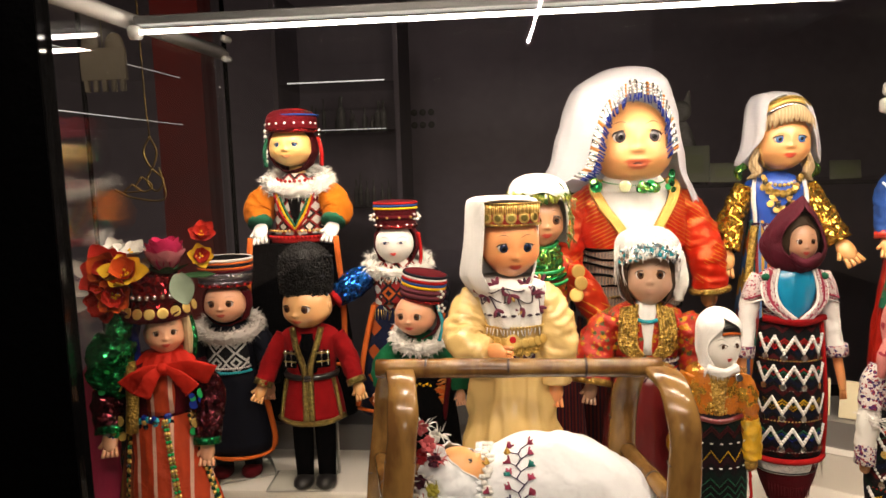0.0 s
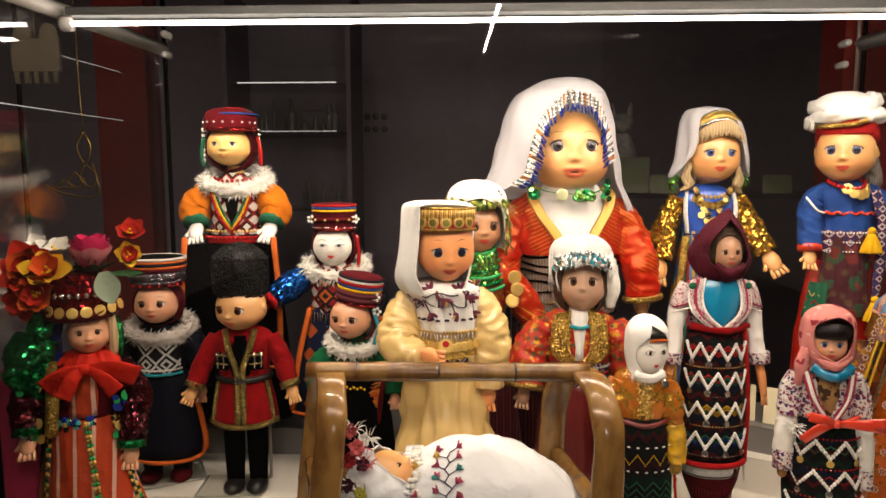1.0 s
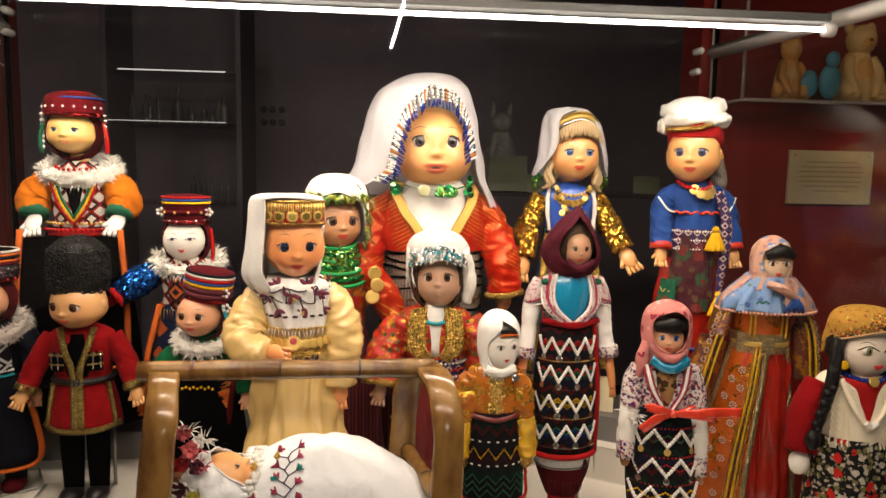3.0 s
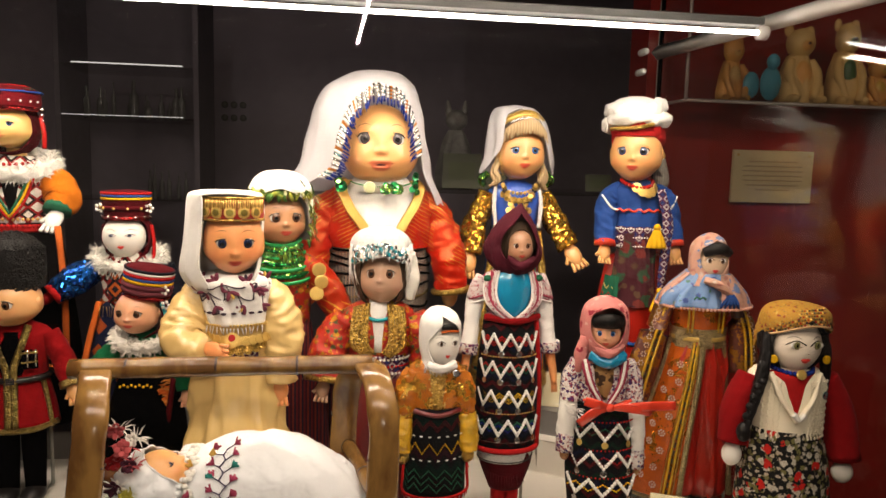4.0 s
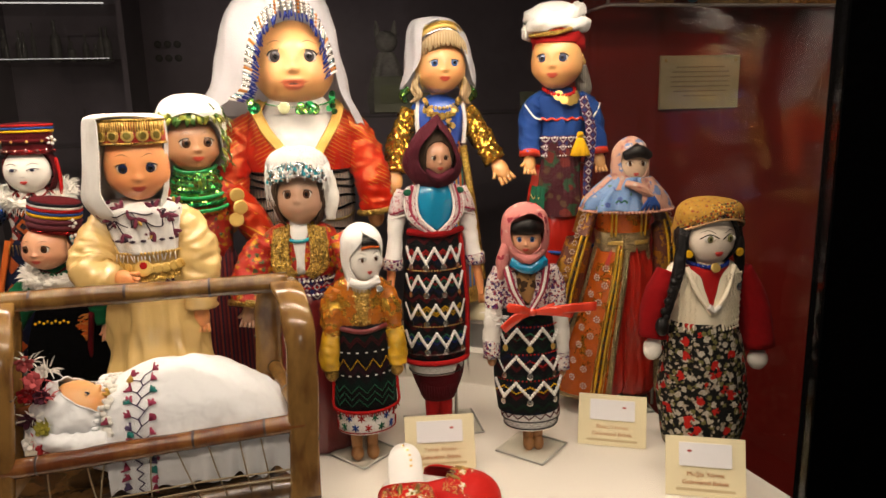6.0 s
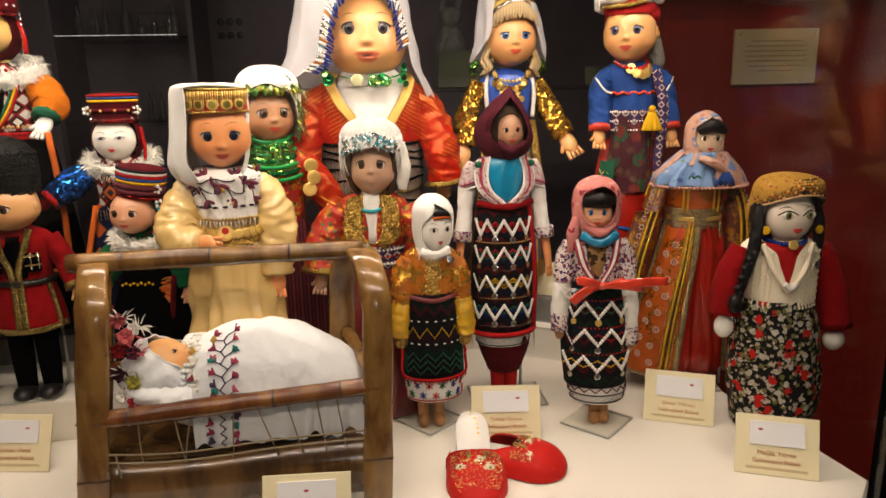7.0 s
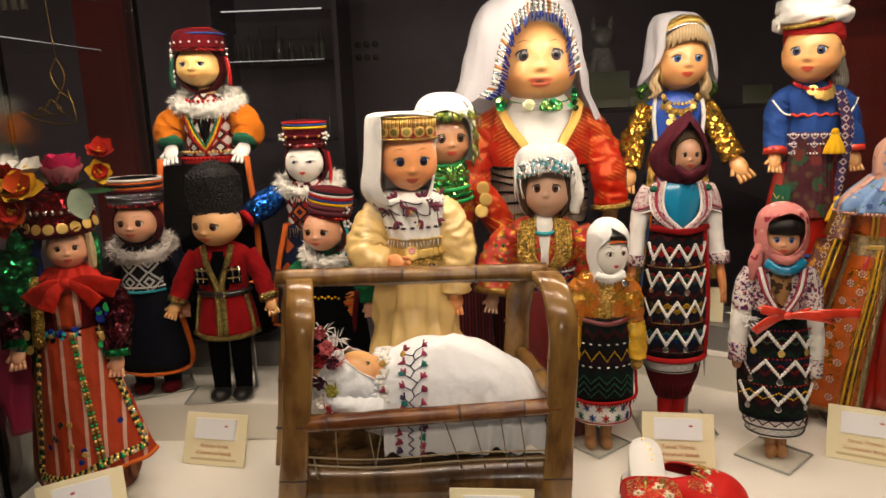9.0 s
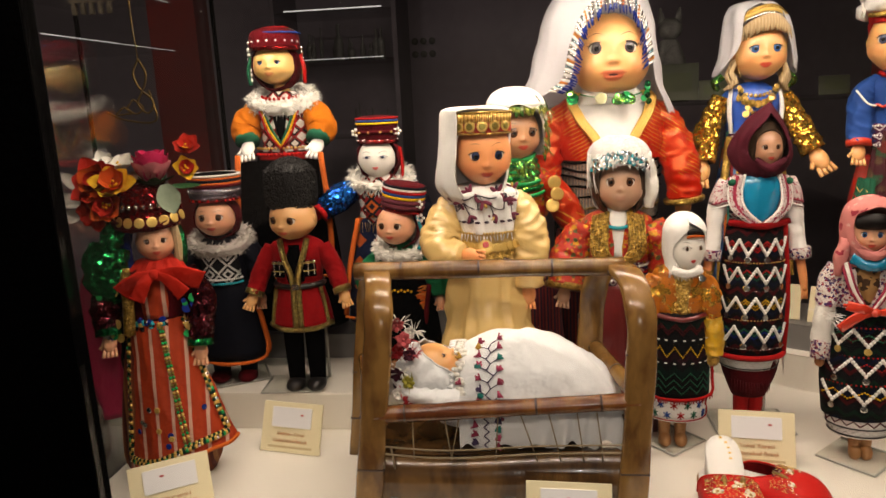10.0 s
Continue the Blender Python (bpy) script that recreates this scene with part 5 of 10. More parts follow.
def flower_crowned_bride():
    cx, cy, b = -0.264, 0.628, DECK
    s = Shape((cx, cy, b), 6)
    s.loft([(cx, cy, b + 0.002, 0.050, 0.040), (cx, cy, 0.885, 0.060, 0.046), (cx, cy, 0.97, 0.050, 0.040), (cx, cy, 1.06, 0.032, 0.026)], BROWNSKIRT, 48, 14, -0.06)

    # the apron, with its beaded border and middle band
    def ap(f, t, out=0.0):
        q = radians(-90 + 74 * f)
        rx, ry = 0.070 - 0.036 * t ** 0.85 + out, 0.050 - 0.022 * t + out
        return Vector((cx + 0.018 - 0.016 * t + rx * math.cos(q), cy - 0.012 + 0.008 * t + ry * math.sin(q), 0.886 + 0.174 * t + 0.022 * f * (1 - t) ** 1.5 + 0.004 * math.sin(5 * f) * (1 - t)))

    rows = []
    for i in range(17):
        t = i / 16
        rows.append([ap(-1 + 2 * j / 32, t, 0.0012 * noise.noise(Vector((j * 0.4, t * 6, 2))) * 2) for j in range(33)])
    s.rings(rows, APRONORANGE, closed=False)
    s.tube(rows[0][::2], 0.0026, ORANGETRIM, 6, 2)
    rnd = s.rnd
    line = [(-0.86, 0.98 - 0.86 * i / 30) for i in range(31)] + [(-0.84 + 0.04 * i, 0.085 - 0.012 * math.sin(math.pi * i / 42)) for i in range(1, 42)] + [(0.86, 0.12 + 0.86 * i / 30) for i in range(31)]
    for k, (f, t) in enumerate(line):
        s.ball(ap(f, t, 0.002), 0.0033, (GOLDBEAD, DARKBEAD, GOLDBEAD, SILVER, GOLDBEAD, DARKBEAD, GREENBEAD)[k % 7], 6, 4)
        s.ball(ap(f * 0.93, t + (0.022 if abs(f) < 0.85 else 0), 0.002), 0.0024, (DARKBEAD, GOLDBEAD)[k % 2], 6, 4)
    for i in range(34):
        for d in (-0.03, 0.03):
            s.ball(ap(0.18 + d, 0.08 + 0.9 * i / 33, 0.0018), 0.0022, (COIN, GREENBEAD, BRASSBEAD)[i % 3], 6, 4)
    for _ in range(10):
        f, t = rnd.uniform(-0.7, 0.7), rnd.uniform(0.12, 0.5)
        s.disc(ap(f, t, 0.001), ap(f, t, 0.01) - ap(f, t), 0.0036, rnd.choice([BLUEBEAD, COIN, SILVER]))
    s.loft([(cx, cy, 1.055, 0.033, 0.028), (cx, cy, 1.09, 0.036, 0.028), (cx, cy, 1.118, 0.038, 0.025), (cx, cy, 1.13, 0.014, 0.014)], MAROON, 30)
    s.loft([(cx + 0.004, cy - 0.016, 1.062, 0.017, 0.016), (cx + 0.004, cy - 0.016, 1.09, 0.019, 0.016), (cx + 0.004, cy - 0.014, 1.118, 0.016, 0.014)], APRONORANGE, 20)
    s.tube([(cx - 0.024, cy - 0.026, 1.125), (cx - 0.022, cy - 0.031, 1.09), (cx - 0.026, cy - 0.030, 1.045)], 0.007, GOLD, 8, 6, 0.5)
    for i in range(40):
        a = radians(-170 + 160 * rnd.random())
        s.ball((cx + 0.035 * math.cos(a), cy + 0.031 * math.sin(a), 1.055 + rnd.uniform(-0.006, 0.006)), 0.004, rnd.choice([SILVER, BLUEBEAD, COIN, PUPIL, TURQ]), 6, 4)
    for sg in (-1, 1):
        s.arm([(cx + sg * 0.036, cy, 1.112), (cx + sg * 0.054, cy - 0.010, 1.075), (cx + sg * 0.052, cy - 0.022, 1.035 - 0.01 * sg)], [0.016, 0.019, 0.014], DARKSEQ, SKIN_P, 0.011, DARKGREENSEQ)
        for _ in range(14):
            s.disc((cx + sg * (0.045 + rnd.uniform(-0.008, 0.012)), cy - 0.026, rnd.uniform(1.035, 1.10)), (sg * 0.4, -1, 0.2), rnd.uniform(0.003, 0.006), rnd.choice([GREENBEAD, COIN, BLUEBEAD, SILVER]))
    # sash of green sequins, veil, scarf
    s.tube([(cx - 0.024, cy - 0.012, 1.185), (cx - 0.036, cy - 0.020, 1.155), (cx - 0.046, cy - 0.020, 1.115), (cx - 0.044, cy - 0.010, 1.08)], [0.012, 0.022, 0.025, 0.016], EMERALDSEQ, 16, 8, 0.6, wob=0.4)
    s.tube([(cx + 0.028, cy + 0.004, 1.185), (cx + 0.036, cy, 1.15), (cx + 0.036, cy, 1.12)], [0.006, 0.009, 0.007], DARKGREENSEQ, 10, 5, 0.6)
    s.tube([(cx - 0.036, cy + 0.02, 1.16), (cx - 0.068, cy + 0.016, 1.10), (cx - 0.076, cy + 0.01, 1.02), (cx - 0.064, cy, 0.93)], [0.012, 0.020, 0.024, 0.016], PINKSHEER, 10, 6, 0.35, (0, 1, 0), wob=0.2)
    s.loft([(cx + 0.010, cy - 0.012, 1.110, 0.030, 0.024), (cx + 0.010, cy - 0.010, 1.120, 0.030, 0.025), (cx + 0.012, cy - 0.008, 1.132, 0.021, 0.021)], CHIFFON, 30, 5, -0.10, 0.25)
    for tip, w in (((0.064, -0.030, 1.106), 0.013), ((0.046, -0.046, 1.094), 0.010), ((-0.026, -0.036, 1.098), 0.012), ((-0.008, -0.046, 1.090), 0.009)):
        q = Vector((cx + tip[0], cy + tip[1], tip[2]))
        k = Vector((cx + 0.014, cy - 0.040, 1.119))
        s.tube([k, k.lerp(q, 0.5) + Vector((0, -0.004, 0.005)), q], [0.004, w * 0.8, w], CHIFFON, 12, 6, 0.22, (0, 1, 0.3), wob=0.5)
    s.ball((cx + 0.014, cy - 0.041, 1.119), (0.007, 0.005, 0.006), CHIFFON, 10, 7)
    s.head((cx + 0.013, cy - 0.014, 1.155), 0.0210, 0.022, 0.0245, SKIN_P, IRIS_BROWN, LIP, yaw=14, eye=0.88)
    s.tube([(cx - 0.014, cy - 0.018, 1.175), (cx - 0.020, cy - 0.016, 1.15), (cx - 0.020, cy - 0.014, 1.12)], 0.006, BLUEBEAD, 8, 5, 0.6, wob=0.4)
    s.tube([(cx + 0.034, cy - 0.012, 1.175), (cx + 0.038, cy - 0.014, 1.15), (cx + 0.036, cy - 0.012, 1.128)], 0.005, BLOND, 8, 5)
    s.loft([(cx + 0.008, cy - 0.004, 1.170, 0.033, 0.032), (cx + 0.008, cy - 0.004, 1.19, 0.037, 0.035), (cx + 0.006, cy - 0.002, 1.215, 0.032, 0.030), (cx + 0.006, cy, 1.228, 0.004, 0.004)], REDSEQ, 30)
    s.tube([(cx - 0.030, cy - 0.016, 1.180), (cx - 0.012, cy - 0.034, 1.176), (cx + 0.022, cy - 0.036, 1.176), (cx + 0.042, cy - 0.018, 1.182)], 0.0065, MAROON, 8, 5, wob=0.5)
    coins(s, cx + 0.008, cy - 0.006, 1.184, 0.040, 0.038, 9, 0.006, COIN, -170, -15, 0.004)
    row_of_beads(s, cx + 0.008, cy - 0.006, 1.198, 0.038, 0.036, 14, 0.003, SILVER)
    pink = cloth("pink_petal", (0.55, 0.02, 0.10), 0.7, 0.2)
    pale = cloth("pale_pink_petal", (0.62, 0.20, 0.22), 0.7, 0.2)
    redp = cloth("red_petal", (0.50, 0.022, 0.010), 0.7, 0.2)
    orgp = cloth("orange_petal", (0.62, 0.09, 0.012), 0.7, 0.2)
    yelp = cloth("yellow_petal", (0.72, 0.42, 0.02), 0.7, 0.2)
    whp = cloth("white_petal", (0.66, 0.64, 0.58), 0.7, 0.2)
    leaf = cloth("grey_leaf", (0.22, 0.27, 0.19), 0.7, 0.2)
    dleaf = cloth("dark_leaf", (0.02, 0.07, 0.02), 0.7, 0.2)

    def petal(c, d, ln, w, mat, up=(0, -1, 0.3)):
        """A cupped leaf or petal with a pointed tip."""
        c, d = Vector(c), Vector(d).normalized()
        side = d.cross(Vector(up)).normalized()
        n = side.cross(d)
        rows = []
        for i in range(9):
            t = i / 8
            k = w * math.sin(math.pi * (0.08 + 0.90 * t)) ** 0.8
            bend = n * (0.25 * ln * t * t)
            rows.append([c + d * ln * t + side * (k * f) + bend + n * (0.35 * k * f * f) for f in (-1, -0.5, 0, 0.5, 1)])
        s.rings(rows, mat, closed=False)
        s.rings([[p - n * 0.0006 for p in r] for r in rows], mat, closed=False)

    def bloom(c, r, mats, n, face):
        f = Vector(face).normalized()
        e = f.orthogonal().normalized()
        g = f.cross(e)
        for layer, m_ in enumerate(mats):
            for i in range(n):
                a = 2 * math.pi * (i + 0.5 * layer) / n + rnd.uniform(-0.2, 0.2)
                d = (e * math.cos(a) + g * math.sin(a)) + f * (0.35 + 0.5 * layer + rnd.uniform(-0.1, 0.2))
                petal(Vector(c) + d * r * 0.05, d, r * (1 - 0.2 * layer) * rnd.uniform(0.85, 1.1), r * 0.42, m_, f)
        for _ in range(6):
            s.ball(Vector(c) + f * r * 0.3 + Vector([rnd.gauss(0, 0.10 * r) for _ in range(3)]), r * 0.07, YELLOW, 6, 4)

    bloom((cx - 0.036, cy - 0.022, 1.222), 0.033, [redp, orgp, redp], 7, (-0.2, -0.8, 0.5))
    bloom((cx - 0.018, cy - 0.036, 1.222), 0.026, [yelp, orgp], 6, (0.1, -0.8, 0.6))
    bloom((cx - 0.024, cy - 0.042, 1.204), 0.024, [orgp, redp], 7, (-0.1, -1, 0.1))
    bloom((cx - 0.038, cy - 0.034, 1.196), 0.024, [redp, redp], 7, (-0.3, -0.9, -0.1))
    bloom((cx - 0.018, cy - 0.006, 1.240), 0.020, [whp], 6, (0.1, -0.5, 1))
    bloom((cx - 0.036, cy - 0.002, 1.246), 0.016, [whp], 5, (-0.2, -0.6, 1))
    for p, d, ln in (((cx - 0.066, cy, 1.20), (-0.9, 0, 0.30), 0.036), ((cx - 0.066, cy, 1.19), (-0.95, 0, -0.25), 0.034), ((cx - 0.060, cy, 1.215), (-0.9, 0.1, 0.75), 0.034), ((cx - 0.046, cy, 1.232), (0.5, 0, 0.8), 0.026), ((cx - 0.01, cy, 1.232), (0.9, -0.1, -0.1), 0.028)):
        petal(p, d, ln, ln * 0.24, whp)
        s.tube([Vector(p), Vector(p) + Vector(d) * 0.018], 0.0008, whp, 4, 2)
    # the big pink bud over green sepals
    c = Vector((cx + 0.020, cy - 0.016, 1.222))
    for layer, n, ln in ((0, 5, 0.040), (1, 6, 0.038), (2, 6, 0.034)):
        for i in range(n):
            a = 2 * math.pi * (i + 0.4 * layer) / n
            d = Vector((math.cos(a), math.sin(a), 1.35 - 0.35 * layer))
            petal(c, d, ln, ln * 0.46, (pink, pink, pale)[layer], (-math.cos(a), -math.sin(a), 0.9))
    for i in range(5):
        a = 2 * math.pi * i / 5
        petal(c + Vector((0, 0, -0.002)), (math.cos(a), math.sin(a), 0.15), 0.026, 0.007, dleaf, (0, 0, 1))
    petal((cx + 0.036, cy - 0.034, 1.222), (0.25, -0.15, -0.9), 0.036, 0.013, leaf, (0.2, -1, 0.1))
    petal((cx + 0.040, cy - 0.018, 1.218), (0.9, -0.1, -0.2), 0.034, 0.006, dleaf, (0, -0.5, 1))
    bloom((cx + 0.056, cy - 0.012, 1.236), 0.017, [yelp, redp], 6, (0.4, -0.9, 0.3))
    bloom((cx + 0.058, cy - 0.004, 1.258), 0.018, [redp, redp], 6, (0.2, -0.7, 0.7))
    doll(s, "costume_doll", "bride doll with flower crown, green sequins and striped orange apron", 14)


def cream_satin_doll():
    cx, cy, b = 0.140, 0.712, DECK
    s = Shape((cx, cy, b), 7)
    s.loft([(cx, cy, b + 0.003, 0.074, 0.055), (cx, cy, 0.95, 0.066, 0.050), (cx, cy, 1.04, 0.052, 0.040), (cx, cy, 1.115, 0.040, 0.030)], CREAM, 72, 6, -0.09, 0.26)
    s.loft([(cx, cy, 1.105, 0.042, 0.032), (cx, cy, 1.14, 0.044, 0.032), (cx, cy, 1.172, 0.048, 0.028), (cx, cy, 1.19, 0.016, 0.016)], CREAM, 30, wob=0.12)
    s.loft([(cx + 0.002, cy, 1.096, 0.043, 0.034), (cx + 0.002, cy, 1.112, 0.043, 0.034)], SASH, 30)
    s.arm([(cx - 0.034, cy, 1.180), (cx - 0.050, cy - 0.006, 1.160), (cx - 0.056, cy - 0.020, 1.134), (cx - 0.050, cy - 0.038, 1.121), (cx - 0.030, cy - 0.052, 1.120)], [0.016, 0.022, 0.025, 0.022, 0.013], CREAM, SKIN_O, 0.013, wob=0.32)
    s.arm([(cx + 0.030, cy, 1.180), (cx + 0.046, cy - 0.008, 1.158), (cx + 0.052, cy - 0.014, 1.120), (cx + 0.050, cy - 0.018, 1.070)], [0.016, 0.021, 0.024, 0.019], CREAM, SKIN_O, 0.012, wob=0.38)
    # printed scarf over the chest, coins below it
    net = s.loft([(cx + 0.002, cy - 0.020, 1.142, 0.033, 0.022), (cx, cy - 0.016, 1.160, 0.037, 0.028), (cx - 0.003, cy - 0.012, 1.178, 0.041, 0.033), (cx - 0.006, cy - 0.010, 1.190, 0.043, 0.036), (cx - 0.004, cy - 0.006, 1.199, 0.030, 0.028)], WHITE, 72, wob=0.16)
    plum, dark, straw = plain("plum_print", (0.16, 0.02, 0.05), 0.8), plain("dark_print", (0.03, 0.012, 0.03), 0.8), plain("straw_print", (0.55, 0.36, 0.07), 0.8)

    def spot(i, f):
        i = min(max(i, 0), len(net) - 1)
        a = f / 360 * 72
        j = int(a) % 72
        return Vector(net[i][j]).lerp(Vector(net[i][(j + 1) % 72]), a - int(a)) + Vector((0.25 * math.cos(radians(f)), math.sin(radians(f)), 0)) * 0.0006

    # a twining stem with pairs of plum leaves, and a row of dark dots above the fringe
    for base, f0, step, n, big in ((17, 196, 24, 7, 1.0), (11, 214, 22, 6, 0.9)):
        stem = [spot(base + int(2.2 * math.sin(1.7 * k + base)), f0 + step * 0.5 * k) for k in range(2 * n - 1)]
        s.tube(stem, 0.0008, dark, 4, 3)
        for k in range(n):
            f = f0 + step * k + s.rnd.uniform(-4, 4)
            up = 1 if (k + base) % 2 else -1
            p, q = stem[min(2 * k, len(stem) - 1)], spot(base + 4 * up, f + 5)
            s.tube([p, q], 0.0008, dark, 4, 2)
            R = Matrix.Rotation(s.rnd.uniform(-0.8, 0.8) + (0 if up > 0 else math.pi), 3, "Y")
            for w in (-1, 1):
                s.ball(q + R @ Vector((0.0034 * w * big, -0.0005, 0.0010)), (0.0064 * big, 0.0012, 0.0025 * big), plum, 8, 5, R=R @ Matrix.Rotation(-0.85 * w, 3, "Y"))
            s.ball(q + R @ Vector((0, -0.0008, 0.0034)), (0.0018, 0.0011, 0.0034), (straw, dark, plum)[k % 3], 6, 5, R=R)
    for k in range(9):
        s.ball(spot(5, 205 + 16 * k), (0.0034, 0.0012, 0.0016), dark, 6, 4)
    row_of_beads(s, cx + 0.002, cy - 0.020, 1.143, 0.034, 0.023, 26, 0.0016, COIN)
    s.fringe([(cx - 0.030, cy - 0.032, 1.142), (cx, cy - 0.044, 1.140), (cx + 0.034, cy - 0.032, 1.142)], 0.008, FLUFF, 0.0008, 0.0028)
    coins(s, cx + 0.004, cy - 0.014, 1.130, 0.038, 0.032, 13, 0.0055, COIN, -165, -15, 0.004)
    coins(s, cx + 0.004, cy - 0.014, 1.120, 0.034, 0.032, 7, 0.0062, GOLD, -135, -40, 0.004)
    s.disc((cx - 0.002, cy - 0.049, 1.128), (0, -1, 0.2), 0.009, COIN, n=16)
    s.disc((cx - 0.002, cy - 0.0495, 1.131), (0, -1, 0.2), 0.004, REDBEAD, n=12)
    s.head((cx - 0.001, cy - 0.022, 1.240), 0.0328, 0.034, 0.0400, SKIN_O, IRIS_DARK, LIP, yaw=7, nod=11, eye=1.0, ears=False)
    s.shawl([
        (1.2935, cx - 0.012, cy - 0.014, 0.004, 0.004, 0, 0), (1.2928, cx - 0.012, cy - 0.014, 0.026, 0.026, 0, 0), (1.2905, cx - 0.011, cy - 0.014, 0.036, 0.036, 2, 4),
        (1.2885, cx - 0.010, cy - 0.014, 0.0395, 0.0385, 26, 46), (1.2820, cx - 0.010, cy - 0.015, 0.0415, 0.0370, 25, 62), (1.2620, cx - 0.011, cy - 0.015, 0.0430, 0.0355, 24, 68),
        (1.2350, cx - 0.013, cy - 0.015, 0.0440, 0.0350, 23, 68), (1.2120, cx - 0.016, cy - 0.014, 0.0445, 0.0350, 21, 66), (1.2000, cx - 0.017, cy - 0.013, 0.0425, 0.0350, 16, 62),
        (1.1880, cx - 0.014, cy - 0.012, 0.0385, 0.034, 14, 60), (1.1780, cx - 0.010, cy - 0.010, 0.0340, 0.030, 20, 60)], WHITE, box=0.78, wob=0.035, hem=0.0012)
    # flat brow band with a row of coins
    def band(f, z, out=0.0):
        q = radians(-90 + f)
        return Vector((cx - 0.002 + (0.0370 + out) * math.cos(q), cy - 0.018 + (0.0395 + out) * math.sin(q), z))

    rows = [[band(-72 + 140 * j / 24, z) for j in range(25)] for z in (1.2610, 1.2630, 1.2730, 1.2850, 1.2870)]
    s.rings(rows, REDFLORAL, closed=False)
    for k in range(34):
        f = -64 + 3.8 * k
        s.tube([band(f, 1.2742, 0.0004), band(f + 1.0, 1.2845, 0.0004)], 0.0011, (GOLDBEAD, COIN)[k % 2], 5, 1)
    for z in (1.2620, 1.2860):
        s.tube([band(-72 + 140 * j / 12, z, 0.0004) for j in range(13)], 0.0016, GOLD, 6, 2)
    for k in range(5):
        f = -44 + 22 * k
        s.disc(band(f, 1.2705, 0.0006), (math.sin(radians(f)), -math.cos(radians(f)), 0.1), 0.0066, COIN, n=14)
        s.disc(band(f, 1.2705, 0.0016), (math.sin(radians(f)), -math.cos(radians(f)), 0.1), 0.0040, BRASSBEAD, n=12)
    doll(s, "costume_doll", "doll in cream satin dress and white headscarf with gold coin band", 4)


OLIVEFOIL = gloss("olive_gold_foil", (0.34, 0.36, 0.05), 0.22, 0.7)
DARKOLIVE = gloss("dark_green_foil", (0.05, 0.13, 0.02), 0.2, 0.6)
# paints highlights among the olive paillettes; also the baby doll's silver collar disc
PALEFOIL = gloss("pale_gold_glint_foil", (0.74, 0.74, 0.42), 0.2, 0.7)


def green_sequin_doll():
    cx, cy, b = 0.178, 0.850, STEP
    s = Shape((cx, cy, b), 8)
    s.loft([(cx, cy, b + 0.003, 0.070, 0.050), (cx, cy, 1.02, 0.058, 0.042), (cx, cy, 1.11, 0.038, 0.030)], MAROONSTRIPE, 40, 9, -0.05)
    s.loft([(cx, cy, 1.10, 0.038, 0.030), (cx, cy, 1.15, 0.042, 0.030), (cx, cy, 1.192, 0.048, 0.028), (cx, cy, 1.21, 0.016, 0.016)], REDFLORAL, 30)
    s.arm([(cx + 0.040, cy, 1.185), (cx + 0.064, cy - 0.010, 1.15), (cx + 0.082, cy - 0.022, 1.118)], [0.018, 0.022, 0.018], FLAMESATIN, SKIN, 0.012, GOLD, wob=0.16)
    s.arm([(cx - 0.040, cy, 1.185), (cx - 0.056, cy - 0.006, 1.15), (cx - 0.056, cy - 0.018, 1.11)], [0.018, 0.022, 0.018], FLAMESATIN, SKIN, 0.012, GOLD, wob=0.16)
    s.loft([(cx, cy - 0.004, 1.172, 0.038, 0.032), (cx, cy - 0.006, 1.20, 0.034, 0.030), (cx, cy - 0.006, 1.222, 0.025, 0.025)], GREENSEQ, 28, wob=0.1)
    for k in range(7):
        f = k / 6
        row_of_beads(s, cx, cy - 0.005, 1.222 - 0.050 * f, 0.026 + 0.014 * f, 0.027 + 0.008 * f, 30, 0.0030, (GREENBEAD, EMERALDSEQ)[k % 2], -170, -10, 0.006)
    s.head((cx, cy - 0.018, 1.252), 0.032, 0.029, 0.036, vinyl("brown_vinyl", (0.50, 0.25, 0.12)), IRIS_BROWN, LIP, yaw=16, eye=1.15)
    s.shawl([(1.3160, cx - 0.002, cy - 0.010, 0.001, 0.001, 0, 0), (1.3140, cx - 0.002, cy - 0.010, 0.018, 0.018, 0, 0), (1.3060, cx - 0.001, cy - 0.010, 0.033, 0.033, 0, 0), (1.2940, cx, cy - 0.010, 0.0410, 0.0415, 0, 0), (1.2860, cx, cy - 0.009, 0.0425, 0.0420, 30, 28),
             (1.2700, cx, cy - 0.007, 0.0430, 0.0400, 58, 54), (1.2450, cx, cy - 0.004, 0.0420, 0.0360, 66, 62), (1.2200, cx, cy - 0.002, 0.0400, 0.0320, 72, 68)], WHITE, wob=0.05)
    # long olive and gold paillettes sewn in rows along the scarf's edge
    rnd = s.rnd
    for _ in range(190):
        a, h = radians(rnd.uniform(-182, 2)), rnd.random()
        front = math.sin(a) < -0.62
        z = 1.286 + 0.018 * h if front else 1.222 + 0.078 * h
        k = math.sqrt(max(0.1, 1 - (max(z - 1.276, 0) / 0.048) ** 2))
        p = Vector((cx + 0.0435 * k * math.cos(a), cy - 0.008 + 0.0430 * k * math.sin(a), z))
        d = Vector((rnd.gauss(0, 0.35) + 0.2 * math.cos(a), 0.1 * math.sin(a) - 0.05, -1)).normalized()
        ln = rnd.uniform(0.009, 0.015)
        s.tube([p, p + d * ln * 0.5 + Vector((0.002 * math.cos(a), -0.001, 0)), p + d * ln], [0.0014, 0.0034, 0.0010], rnd.choice((OLIVEFOIL, OLIVEFOIL, DARKOLIVE, DARKOLIVE, PALEFOIL)), 6, 2, 0.25, (math.cos(a), math.sin(a), 0))
